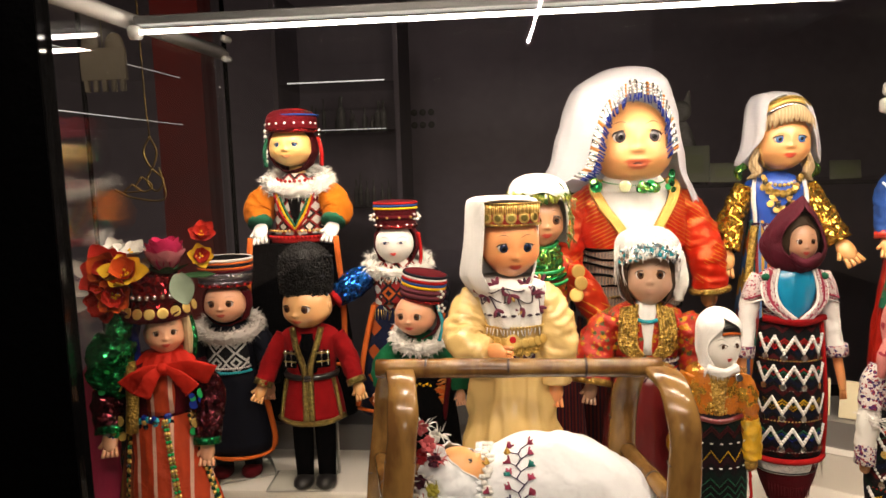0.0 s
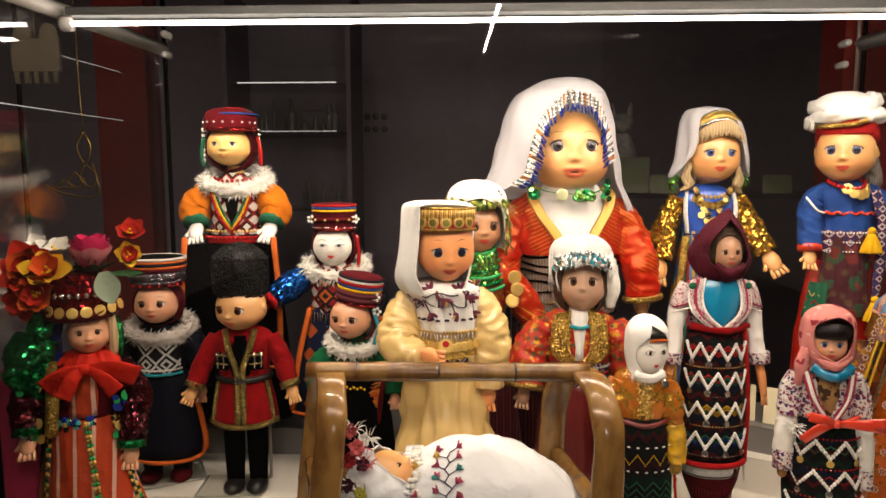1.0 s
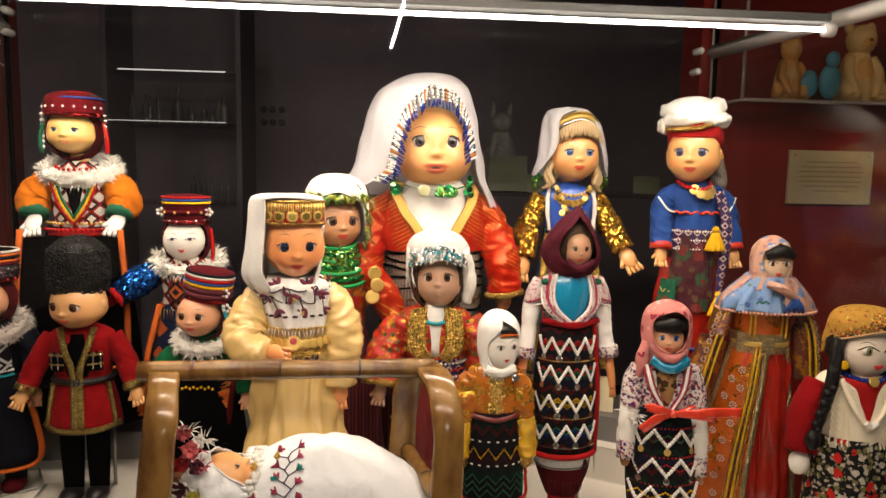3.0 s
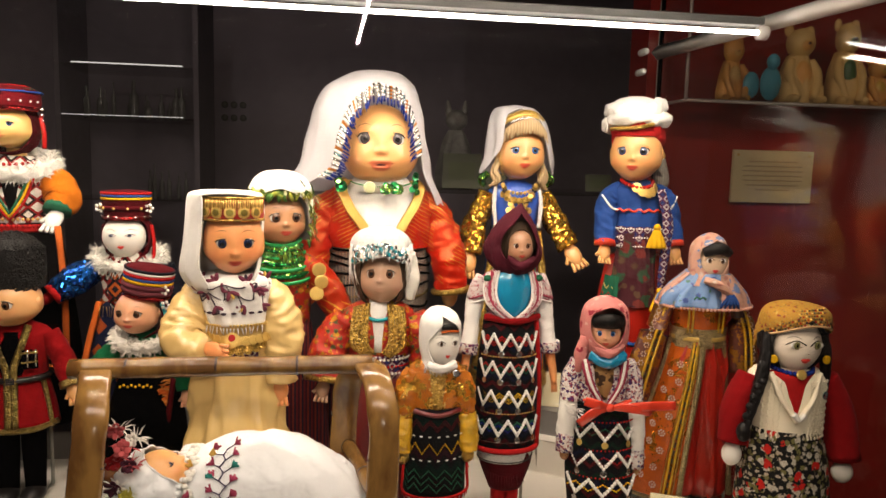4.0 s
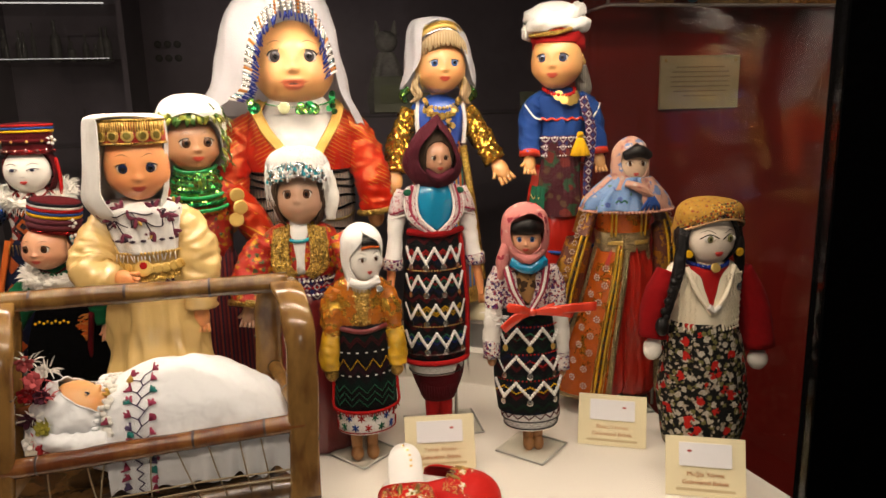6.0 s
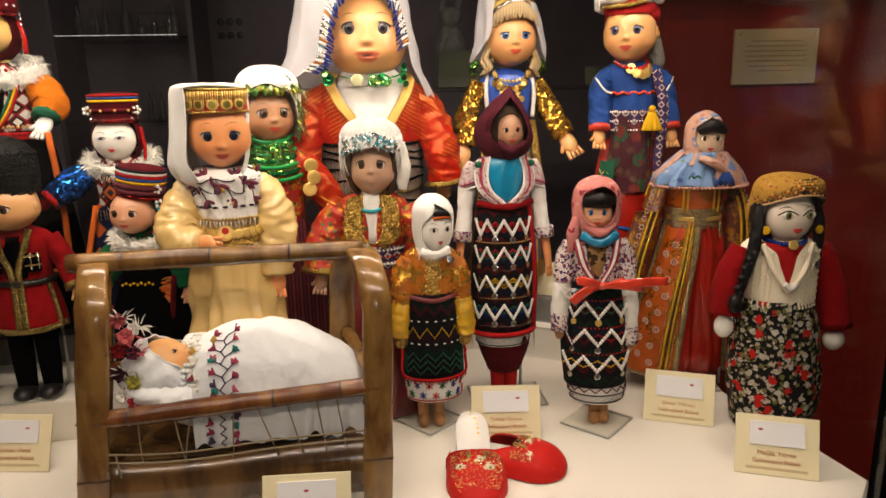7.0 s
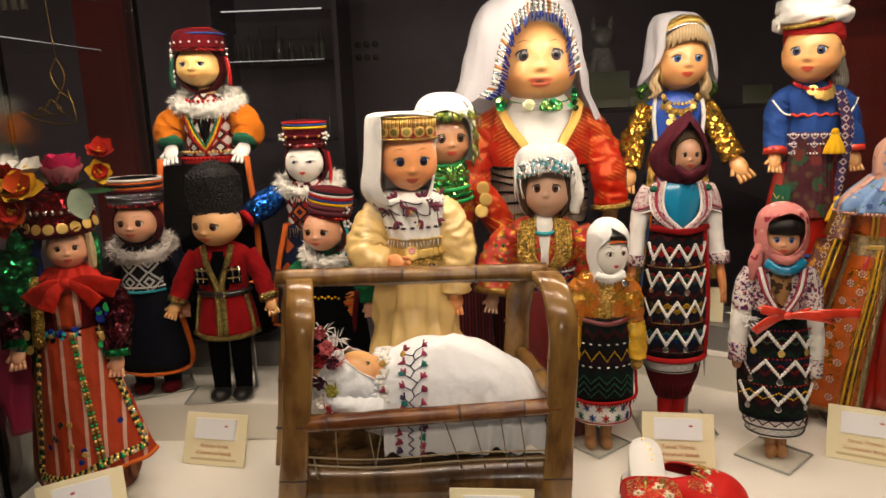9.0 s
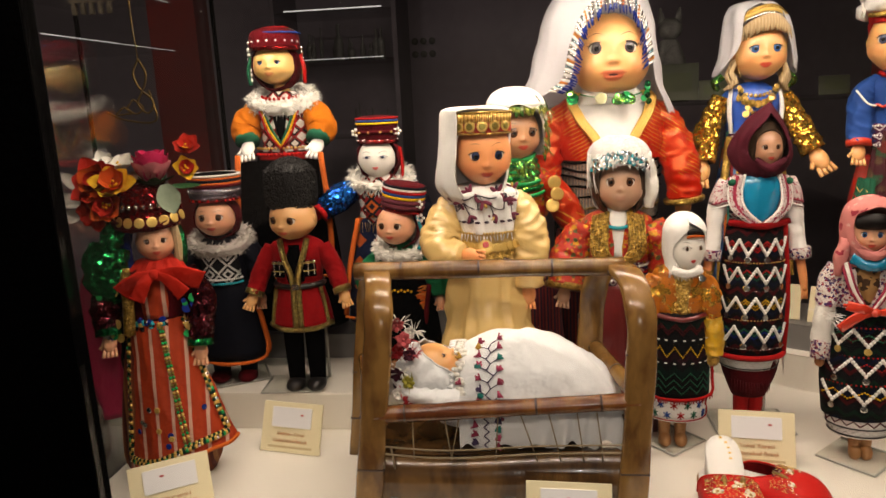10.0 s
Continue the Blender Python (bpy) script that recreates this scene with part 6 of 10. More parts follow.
    for x, y, z in ((0.050, -0.032, 1.184), (0.053, -0.034, 1.168), (0.047, -0.034, 1.152)):
        s.disc((cx + x, cy + y, z), (0.25 + rnd.gauss(0, 0.15), -1, 0.3 + rnd.gauss(0, 0.15)), 0.0095, COIN, 0.0012, n=18)
    doll(s, "costume_doll", "smiling doll with green sequin headscarf, red sleeves and gold coins", 4)


def veiled_baby_doll():
    cx, cy, b = 0.314, 0.922, STEP
    s = Shape((cx, cy, b), 9)
    s.loft([(cx, cy, b + 0.003, 0.092, 0.066), (cx, cy, 1.0, 0.086, 0.062), (cx, cy, 1.10, 0.074, 0.052)], MAROONSTRIPE, 48, 10, -0.04)
    s.loft([(cx, cy, 1.085, 0.072, 0.052), (cx, cy, 1.14, 0.074, 0.055), (cx, cy, 1.218, 0.076, 0.056)], WAISTSTRIPE, 40, wob=0.04)
    for z, r in ((1.206, 0.076), (1.194, 0.076), (1.182, 0.0765), (1.167, 0.076), (1.152, 0.0755), (1.138, 0.075), (1.122, 0.074)):
        s.tube([(cx + r * math.cos(a), cy + (r - 0.0195) * math.sin(a), z + 0.003 * math.sin(4 * a + 90 * z)) for a in [radians(-175 + 17 * i) for i in range(11)]], 0.0017, (BLACK, GOLDDARK, BLACK)[int(z * 1000) % 3], 6, 3, wob=0.5)
    s.loft([(cx, cy - 0.004, 1.190, 0.070, 0.052), (cx, cy - 0.004, 1.235, 0.070, 0.050), (cx, cy - 0.004, 1.270, 0.062, 0.044), (cx, cy - 0.006, 1.292, 0.046, 0.036), (cx, cy - 0.008, 1.304, 0.026, 0.026)], WHITE, 48, wob=0.07)
    # the robe, open in a wide V, with its braided edge
    prof = [(1.208, 0.083, 0.062, 6), (1.232, 0.087, 0.062, 15), (1.255, 0.086, 0.058, 26), (1.275, 0.079, 0.051, 39), (1.292, 0.066, 0.043, 57), (1.302, 0.050, 0.036, 72)]
    size = spline([Vector(p[:3]) for p in prof], 6)
    gap = spline([Vector((p[3], 0, 0)) for p in prof], 6)
    rows = []
    for q, g in zip(size, gap):
        row = []
        for j in range(81):
            a = radians(-90 + g.x + (360 - 2 * g.x) * j / 80)
            k = 1 + 0.06 * noise.noise(Vector((5 * math.cos(a), 5 * math.sin(a), q.x * 30))) + 0.05 * abs(noise.noise(Vector((9 * math.cos(a), 3, q.x * 50))))
            row.append(Vector((cx + q.y * k * math.cos(a), cy + q.z * k * math.sin(a), q.x)))
        rows.append(row)
    s.rings(rows, ROBE, closed=False)
    for k in (0, -1):
        s.tube([r[k] + Vector((0, -0.003, 0)) for r in rows[::3]], 0.0068, GOLD, 8, 4, 0.45, (0, 1, 0))
        edge = [r[k] + Vector((0, -0.0065, 0)) for r in rows]
        for i, p in enumerate(spline(edge[::3], 9)):
            for w in (-0.0042, 0.0, 0.0042):
                s.ball(p + Vector((w + 0.0014 * (-1) ** i, 0, 0)), (0.0022, 0.0014, 0.0018), GOLDBEAD, 6, 4)
    for sg, tail in ((-1, 1.150), (1, 1.146)):
        # sleeve with its braided cuff and lining
        x = cx + sg * 0.102
        s.tube([(cx + sg * 0.050, cy, 1.282), (cx + sg * 0.080, cy - 0.010, 1.252), (cx + sg * 0.095, cy - 0.024, 1.212), (x, cy - 0.036, 1.174), (x + sg * 0.001, cy - 0.042, tail)], [0.018, 0.026, 0.027, 0.025, 0.024], ROBE, 28, 12, 0.9, (0, 1, 0), wob=0.35)
        ring = [(x + sg * 0.001 + 0.0245 * math.cos(a), cy - 0.042 + 0.022 * math.sin(a), tail + 0.003 * sg * math.cos(a)) for a in [i * math.pi / 8 for i in range(17)]]
        s.tube(ring, 0.0048, GOLD, 8, 3)
        s.ball((x, cy - 0.042, tail - 0.010), (0.012, 0.011, 0.016), SKIN, 12, 8)
    s.loft([(cx, cy - 0.010, 1.285, 0.026, 0.026), (cx, cy - 0.014, 1.312, 0.024, 0.024)], SKIN, 16)
    s.head((cx - 0.002, cy - 0.026, 1.355), 0.0505, 0.050, 0.0560, SKIN, IRIS_HAZEL, 0.80, yaw=-3, eye=0.96, baby=True, brow=True, ears=False, sleepy=46)

    def side(t, ca, sa):
        # the ends spread over the shoulders, the one to the left wider
        f = max(0.0, (t - 0.62) / 0.38)
        return (-0.030 * f * max(0.0, -ca) + 0.014 * f * max(0.0, ca), 0.010 * f, -0.016 * f * max(0.0, ca) + 0.006 * f * max(0.0, -ca) * abs(sa))

    vx, vy = cx - 0.018, cy - 0.016
    left, right = s.shawl([
        (1.4600, vx + 0.013, vy, 0.003, 0.003, 0, 0), (1.4545, vx + 0.010, vy, 0.034, 0.033, 0, 0), (1.4400, vx + 0.005, vy, 0.058, 0.053, 0, 0),
        (1.4330, vx + 0.002, vy, 0.065, 0.059, 0, 6), (1.4290, vx + 0.002, vy, 0.0675, 0.0615, 4, 27), (1.4230, vx + 0.001, vy, 0.0705, 0.064, 10, 35), (1.4080, vx, vy, 0.0755, 0.0675, 20, 44), (1.3900, vx - 0.001, vy, 0.080, 0.069, 26, 50),
        (1.3660, vx - 0.001, vy, 0.082, 0.067, 29, 54), (1.3400, vx, vy, 0.084, 0.064, 31, 55), (1.3180, vx, vy, 0.087, 0.059, 32, 56),
        (1.3000, vx + 0.001, vy, 0.092, 0.055, 44, 60), (1.2820, vx + 0.002, vy, 0.096, 0.052, 60, 64)], VEIL, wob=0.045, hem=0.0012, flare=side)
    # bead strands of the brow band: a dark cord, silver and copper beads, blue ends
    rim = [p for p in left if p.z > 1.306][::-1] + [p for p in right if p.z > 1.336]
    s.tube([p + Vector((0, -0.002, 0)) for p in rim[::2]], 0.0016, BLACK, 6, 2)
    cord = spline(rim[::3], 9)
    line = [cord[0]]
    for p in cord:
        if (p - line[-1]).length > 0.0034:
            line.append(p)
    mid = Vector((cx + 0.002, cy - 0.080, 1.352))
    for i, w in enumerate(line):
        w = w + Vector((0, -0.0040, 0))
        d = mid - w
        top = max(0.0, min(1.0, (w.z - 1.385) / 0.035))
        d = (d.normalized() * (0.70 - 0.55 * top) + Vector((s.rnd.gauss(0.03, 0.08), -0.05, -0.45 - 0.45 * top))).normalized()
        ln = (0.0085 + 0.0060 * top) * s.rnd.uniform(0.85, 1.1)
        m = (PEARL, SILVER, PEARL, SILVERSEQ, PEARL, COPPERTHREAD, PEARL, SILVER)[i % 8]
        s.beads([w + d * ln * f for f in (0.0, 0.33, 0.66, 1.0)], 0.0020, m)
        tip = w + d * (ln + 0.0015)
        for k in range(2):
            e = (d + Vector((s.rnd.gauss(0, 0.12), -0.02, -0.15))).normalized()
            s.tube([tip, tip + e * s.rnd.uniform(0.006, 0.012)], [0.0012, 0.0009], BLUEBEAD, 5, 1)
    s.beads([(cx - 0.060 + 0.0012 * (-1) ** k, cy - 0.061 + 0.0003 * k, 1.326 - 0.0030 * k) for k in range(12)], 0.0022, BLUEBEAD)
    s.disc((cx - 0.058, cy - 0.064, 1.295), (-0.2, -1, 0.2), 0.0085, DARKGREENSEQ)
    s.disc((cx - 0.062, cy - 0.064, 1.303), (-0.4, -1, 0.5), 0.0060, GREENSEQ)
    for k in range(7):
        s.disc((cx + 0.047 + s.rnd.gauss(0, 0.003), cy - 0.050, 1.312 - 0.0040 * k), (s.rnd.gauss(0.3, 0.3), -1, s.rnd.gauss(0, 0.4)), 0.0045, (DARKGREENSEQ, GREENBEAD)[k % 2])
    # collar of green paillettes with one silver disc
    s.loft([(cx, cy - 0.008, 1.286, 0.050, 0.040), (cx, cy - 0.012, 1.300, 0.043, 0.041), (cx, cy - 0.016, 1.309, 0.036, 0.038)], WHITE, 40, wob=0.08, cap=False)
    row_of_beads(s, cx, cy - 0.014, 1.301, 0.045, 0.046, 40, 0.0011, GREENBEAD, -165, -15, 0.006)
    for k in range(14):
        s.disc((cx + 0.006 + s.rnd.gauss(0, 0.008), cy - 0.063, 1.293 + s.rnd.gauss(0, 0.0028)), (s.rnd.gauss(0, 0.4), -1, s.rnd.gauss(0.2, 0.4)), 0.0050, (GREENSEQ, DARKGREENSEQ, GREENBEAD)[k % 3])
    s.disc((cx - 0.019, cy - 0.062, 1.294), (-0.2, -1, 0.2), 0.0085, PALEFOIL)
    s.disc((cx + 0.004, cy - 0.067, 1.292), (0, -1, 0.3), 0.0080, GREENSEQ)
    s.disc((cx + 0.021, cy - 0.063, 1.292), (0.2, -1, 0.3), 0.0080, GREENSEQ)
    doll(s, "baby_doll", "large baby doll in white veil and striped red satin robe", 2)


def lace_capped_doll():
    cx, cy, b = 0.309, 0.775, DECK
    s = Shape((cx, cy, b), 10)
    s.loft([(cx, cy, b + 0.003, 0.066, 0.050), (cx, cy, 0.96, 0.056, 0.042), (cx, cy, 1.065, 0.038, 0.030)], DARKREDSATIN, 40, 9, -0.05, 0.10)
    s.loft([(cx, cy, 1.055, 0.040, 0.031), (cx, cy, 1.085, 0.040, 0.031)], SASH, 30)
    s.loft([(cx, cy, 1.08, 0.040, 0.030), (cx, cy, 1.115, 0.046, 0.030), (cx, cy, 1.14, 0.044, 0.026), (cx, cy, 1.155, 0.015, 0.015)], REDFLORAL, 30)
    s.loft([(cx, cy - 0.018, 1.09, 0.010, 0.014), (cx, cy - 0.016, 1.14, 0.014, 0.014), (cx, cy - 0.008, 1.158, 0.012, 0.014)], WHITE, 18)
    for sg in (-1, 1):
        for k in range(6):
            w = 0.0036 * k
            s.tube([(cx + sg * (0.006 + 0.4 * w), cy - 0.0335 + 0.1 * w, 1.090 - 0.30 * w), (cx + sg * (0.0135 + w), cy - 0.0345 + 0.25 * w, 1.098 - 0.25 * w + 0.004), (cx + sg * (0.0150 + w), cy - 0.0330 + 0.3 * w, 1.120), (cx + sg * (0.0125 + w), cy - 0.0215 + 0.35 * w, 1.152 - 0.35 * w)], 0.0024, GOLD, 6, 6, wob=0.2)
        s.arm([(cx + sg * 0.042, cy, 1.132), (cx + sg * 0.062, cy - 0.006, 1.09), (cx + sg * 0.068, cy - 0.020, 1.05)], [0.018, 0.024, 0.024], REDFLORAL, SKIN_D, 0.011, GOLD, wob=0.4)
    row_of_beads(s, cx, cy - 0.006, 1.140, 0.020, 0.026, 20, 0.0026, TURQ, -170, -10, 0.008)
    for k in range(3):
        row_of_beads(s, cx, cy, 1.062 + 0.009 * k, 0.041, 0.032, 22, 0.0018, (PEARL, REDBEAD, PEARL)[k])
    s.T = Matrix.Translation((cx + 0.002, cy - 0.012, 1.16)) @ Matrix.Diagonal((0.89, 0.89, 0.99, 1)) @ Matrix.Translation(-Vector((cx + 0.002, cy - 0.012, 1.16)))
    s.head((cx + 0.003, cy - 0.014, 1.187), 0.031, 0.029, 0.0365, SKIN_D, IRIS_BROWN, plain("faded_lip", (0.24, 0.09, 0.06), 0.5), yaw=-3, nod=-6, eye=1.08, ears=False)
    s.hood((cx + 0.002, cy - 0.003, 1.187), (0.0395, 0.035, 0.041), BROWNHAIR, 0.9, 1.2, 0.86, 0.012)
    s.loft([(cx + 0.002, cy - 0.006, 1.213, 0.0395, 0.0395), (cx + 0.002, cy - 0.005, 1.220, 0.0425, 0.0420), (cx + 0.002, cy - 0.004, 1.230, 0.0415, 0.0410), (cx + 0.002, cy - 0.003, 1.240, 0.0340, 0.0330), (cx + 0.002, cy - 0.002, 1.247, 0.0190, 0.0180), (cx + 0.002, cy - 0.002, 1.249, 0.0030, 0.0030)], LACE, 48, wob=0.10, cap=False)
    for _ in range(170):
        d = Vector((s.rnd.gauss(0, 1), s.rnd.gauss(-0.4, 1), abs(s.rnd.gauss(0, 0.9)))).normalized()
        p = Vector((cx + 0.002 + 0.044 * d.x, cy - 0.005 + 0.0435 * d.y, 1.213 + 0.037 * d.z))
        e = d.orthogonal().normalized() * s.rnd.uniform(-0.004, 0.004)
        s.tube([p, p + d * 0.0014 + e, p + e * 1.6 - Vector((0, 0, 0.005))], [0.0007, 0.0008, 0.0004], WHITE, 4, 2)
    for i in range(150):
        a = radians(s.rnd.uniform(-195, 15))
        z = s.rnd.uniform(1.213, 1.228)
        k = 0.0435 - 0.010 * max(0.0, (z - 1.226) / 0.012) ** 2 * 0.4
        p = Vector((cx + 0.002 + k * math.cos(a), cy - 0.006 + k * math.sin(a), z))
        ln = s.rnd.uniform(0.003, 0.008) + (s.rnd.uniform(0, 0.040) if abs(math.cos(a)) > 0.80 else 0)
        s.tube([p, p + Vector((0.002 * math.cos(a), 0.002 * math.sin(a), -ln * 0.5)), p + Vector((s.rnd.gauss(0, 0.002), -0.001, -ln))], [0.0006, 0.0007, 0.0003], WHITE, 4, 2)
    s.hood((cx + 0.004, cy + 0.008, 1.196), (0.045, 0.040, 0.040), LACE, 1.5, 1.7, 1.6, 0.03, 0.1)
    s.tube([(cx + 0.040, cy - 0.008, 1.215), (cx + 0.046, cy - 0.008, 1.185), (cx + 0.044, cy - 0.006, 1.155)], [0.010, 0.012, 0.007], FLUFF, 8, 6, wob=0.5)
    rnd = s.rnd
    for i in range(70):
        a = radians(-150 + 120 * i / 69)
        p = Vector((cx + 0.002 + 0.0435 * math.cos(a), cy - 0.006 + 0.0435 * math.sin(a), 1.229 - 0.016 * abs(math.cos(a)) ** 1.5))
        for k in range(3):
            s.disc(p + Vector((rnd.gauss(0, 0.0015), 0, -0.005 * k + rnd.gauss(0, 0.0015))), (math.cos(a) + rnd.gauss(0, 0.4), math.sin(a), rnd.gauss(0.2, 0.4)), 0.0030, rnd.choice([SILVERSEQ, SILVER, PEARL, TURQ, SILVERSEQ]), n=6)
    s.T = Matrix()
    doll(s, "costume_doll", "dark-faced doll in white lace cap with sequins and red floral dress", -4)


LAPELPRINT = floral("pink_white_lapel", (0.62, 0.52, 0.50), [(0.42, 0.03, 0.09), (0.10, 0.02, 0.06)], 260, 0.40, 0.85)
PINKTRIM = cloth("pink_red_braid", (0.40, 0.045, 0.09), 0.85, 0.2, 700, 0.5)


def stitched_hem(s, cx, cy, z, rx, ry, high, n):
    """Dark crosses between two lines on a pale hem."""
    for k, h in enumerate((0.0, high)):
        s.tube([(cx + (rx + 0.0030 * k) * math.cos(radians(a)), cy + (ry + 0.0012 * k) * math.sin(radians(a)), z + h) for a in range(-190, 11, 10)], 0.0009, SHOE, 5, 2)
    for sg in (1, -1):
        s.zig(cx, cy, rx + 0.0014, ry + 0.0006, z + (0.0015 if sg > 0 else high - 0.0015), n, sg * (high - 0.003), 0.0005, SHOE, -178, -2)


def white_rag_doll():
    cx, cy, b = 0.377, 0.712, DECK
    s = Shape((cx, cy, b), 11)
    s.legs(cx - 0.004, cy, 0.92, b, 0.010, 0.0080, WOODLEG, WOODLEG, 0.018)
    s.loft([(cx, cy, 0.893, 0.036, 0.028), (cx, cy, 0.93, 0.037, 0.0285)], WHITE, 36)
    # cross-stitched stars along the hem, in two rows between coloured lines
    for j, z in enumerate((0.9025, 0.9155)):
        for i in range(7):
            a = radians(-168 + 26 * i + 13 * j)
            o, w = Vector((cx + 0.0372 * math.cos(a), cy + 0.0290 * math.sin(a), z)), Vector((-math.sin(a), math.cos(a), 0))
            m = (REDBEAD, GREENTRIM, BLUE)[(i + j) % 3]
            for d in (0.6, 1.57, 2.54):
                v = w * 0.0050 * math.cos(d) + Vector((0, 0, 0.0050 * math.sin(d)))
                s.tube([o - v, o + v], 0.0009, m, 5, 1)
    for z, m in ((0.8955, REDBEAD), (0.9215, BLACK)):
        s.tube([(cx + 0.0370 * math.cos(radians(a)), cy + 0.0288 * math.sin(radians(a)), z) for a in range(-185, 6, 10)], 0.0008, m, 5, 2)
    s.loft([(cx, cy, 0.925, 0.040, 0.030), (cx, cy, 0.98, 0.038, 0.029), (cx, cy, 1.035, 0.031, 0.024)], KILIM_G, 36)
    for z in (0.972, 1.002):
        for i in range(11):
            a = radians(-170 + 16 * i)
            p = Vector((cx + 0.0392 * math.cos(a), cy + 0.0305 * math.sin(a), z))
            s.tube([p, p + Vector((-0.0032 * math.sin(a), 0.0032 * math.cos(a), 0))], 0.0009, PEARL, 5, 1)
    s.zig(cx, cy, 0.0390, 0.0303, 0.980, 5, 0.013, 0.0008, YELLOW)
    for k in range(2):
        s.zig(cx, cy, 0.0368, 0.0287, 1.008 + 0.004 * k, 5, 0.010, 0.0008, MAROON)
    for k in range(3):
        s.zig(cx, cy, 0.0402, 0.0312, 0.932 + 0.009 * k, 5, 0.010, 0.0008, GREENTRIM)
    s.tube([(cx - 0.029, cy - 0.014, 1.030), (cx, cy - 0.026, 1.027), (cx + 0.029, cy - 0.014, 1.030)], 0.0030, DARKREDSATIN, 8, 6, wob=0.2)
    edge = [(cx + 0.036, cy - 0.014, 1.0), (cx + 0.040, cy - 0.014, 0.95), (cx + 0.037, cy - 0.018, 0.927), (cx, cy - 0.032, 0.925), (cx - 0.037, cy - 0.018, 0.927), (cx - 0.040, cy - 0.014, 0.95), (cx - 0.036, cy - 0.014, 0.99)]
    s.tube(edge, 0.0018, RED, 6, 5)
    s.fringe(edge, 0.006, RED, 0.0009, 0.0024)
    s.loft([(cx, cy, 1.03, 0.031, 0.024), (cx, cy, 1.06, 0.033, 0.024), (cx, cy, 1.083, 0.032, 0.020), (cx, cy, 1.094, 0.012, 0.012)], AMBER, 28)
    s.loft([(cx, cy - 0.012, 1.034, 0.010, 0.0138), (cx, cy - 0.012, 1.06, 0.014, 0.0138), (cx, cy - 0.010, 1.086, 0.017, 0.012)], GOLD, 20)
    for k in range(90):
        a, z = radians(s.rnd.uniform(-150, -30)), s.rnd.uniform(1.036, 1.084)
        s.ball((cx + 0.0145 * math.cos(a), cy - 0.0115 + 0.0142 * math.sin(a), z), 0.0013, (GOLDBEAD, COIN)[k % 2], 6, 4)
    for sg in (-1, 1):
        s.arm([(cx + sg * 0.025, cy, 1.077), (cx + sg * 0.035, cy - 0.003, 1.045), (cx + sg * 0.037, cy - 0.006, 1.02)], [0.014, 0.0155, 0.011], AMBER, YELLOWCUFF, 0.006, None, False, wob=0.5)
        s.tube([(cx + sg * 0.038, cy - 0.006, 1.024), (cx + sg * 0.041, cy - 0.009, 1.0), (cx + sg * 0.040, cy - 0.011, 0.978)], [0.011, 0.0135, 0.012], YELLOWCUFF, 16, 6, wob=0.45)
        s.ball((cx + sg * 0.040, cy - 0.012, 0.972), (0.009, 0.008, 0.010), GOLD, 10, 7)
    s.disc((cx + 0.022, cy - 0.022, 1.078), (0.2, -1, 0.4), 0.0045, SILVER)
    s.T = Matrix.Translation((cx + 0.006, cy - 0.008, 1.09)) @ Matrix.Diagonal((0.84, 0.82, 0.99, 1)) @ Matrix.Translation(-Vector((cx + 0.006, cy - 0.008, 1.09)))
    s.flatface((cx + 0.006, cy - 0.008, 1.113), 0.0250, 0.0225, 0.029, CALICO, 16, fine=1.1, mouth=0.9)
    s.tube([(cx + 0.002, cy - 0.0275, 1.1355), (cx + 0.014, cy - 0.0265, 1.1365), (cx + 0.027, cy - 0.016, 1.1325)], [0.0030, 0.0038, 0.0034], BLACKHAIR, 8, 5)
    s.tube([(cx + 0.001, cy - 0.0300, 1.1300), (cx + 0.014, cy - 0.0290, 1.1315), (cx + 0.027, cy - 0.0180, 1.1290)], 0.0017, ORANGETRIM, 6, 5)
    s.shawl([(1.1580, cx + 0.002, cy + 0.002, 0.001, 0.001, 0, 0), (1.1555, cx + 0.002, cy, 0.013, 0.014, 0, 0), (1.1480, cx + 0.003, cy - 0.001, 0.024, 0.024, 0, 6), (1.1380, cx + 0.003, cy - 0.002, 0.0300, 0.0290, 4, 44), (1.1220, cx + 0.003, cy - 0.001, 0.0305, 0.0285, 34, 62),
             (1.1050, cx + 0.003, cy - 0.001, 0.0290, 0.0270, 40, 62), (1.0930, cx + 0.002, cy - 0.003, 0.0250, 0.0265, 26, 40), (1.0850, cx, cy - 0.002, 0.0250, 0.0260, 10, 20)], WHITE, wob=0.06)
    s.tube([(cx - 0.016, cy - 0.022, 1.088), (cx + 0.004, cy - 0.030, 1.085), (cx + 0.024, cy - 0.020, 1.089)], 0.0050, WHITE, 10, 6, wob=0.5)
    s.fringe([(cx - 0.02, cy - 0.024, 1.089), (cx, cy - 0.031, 1.085), (cx + 0.024, cy - 0.023, 1.089)], 0.009, FLUFF, 0.0007, 0.002)
    s.T = Matrix()
    doll(s, "rag_doll", "white-faced rag doll in white scarf, amber blouse, black apron")


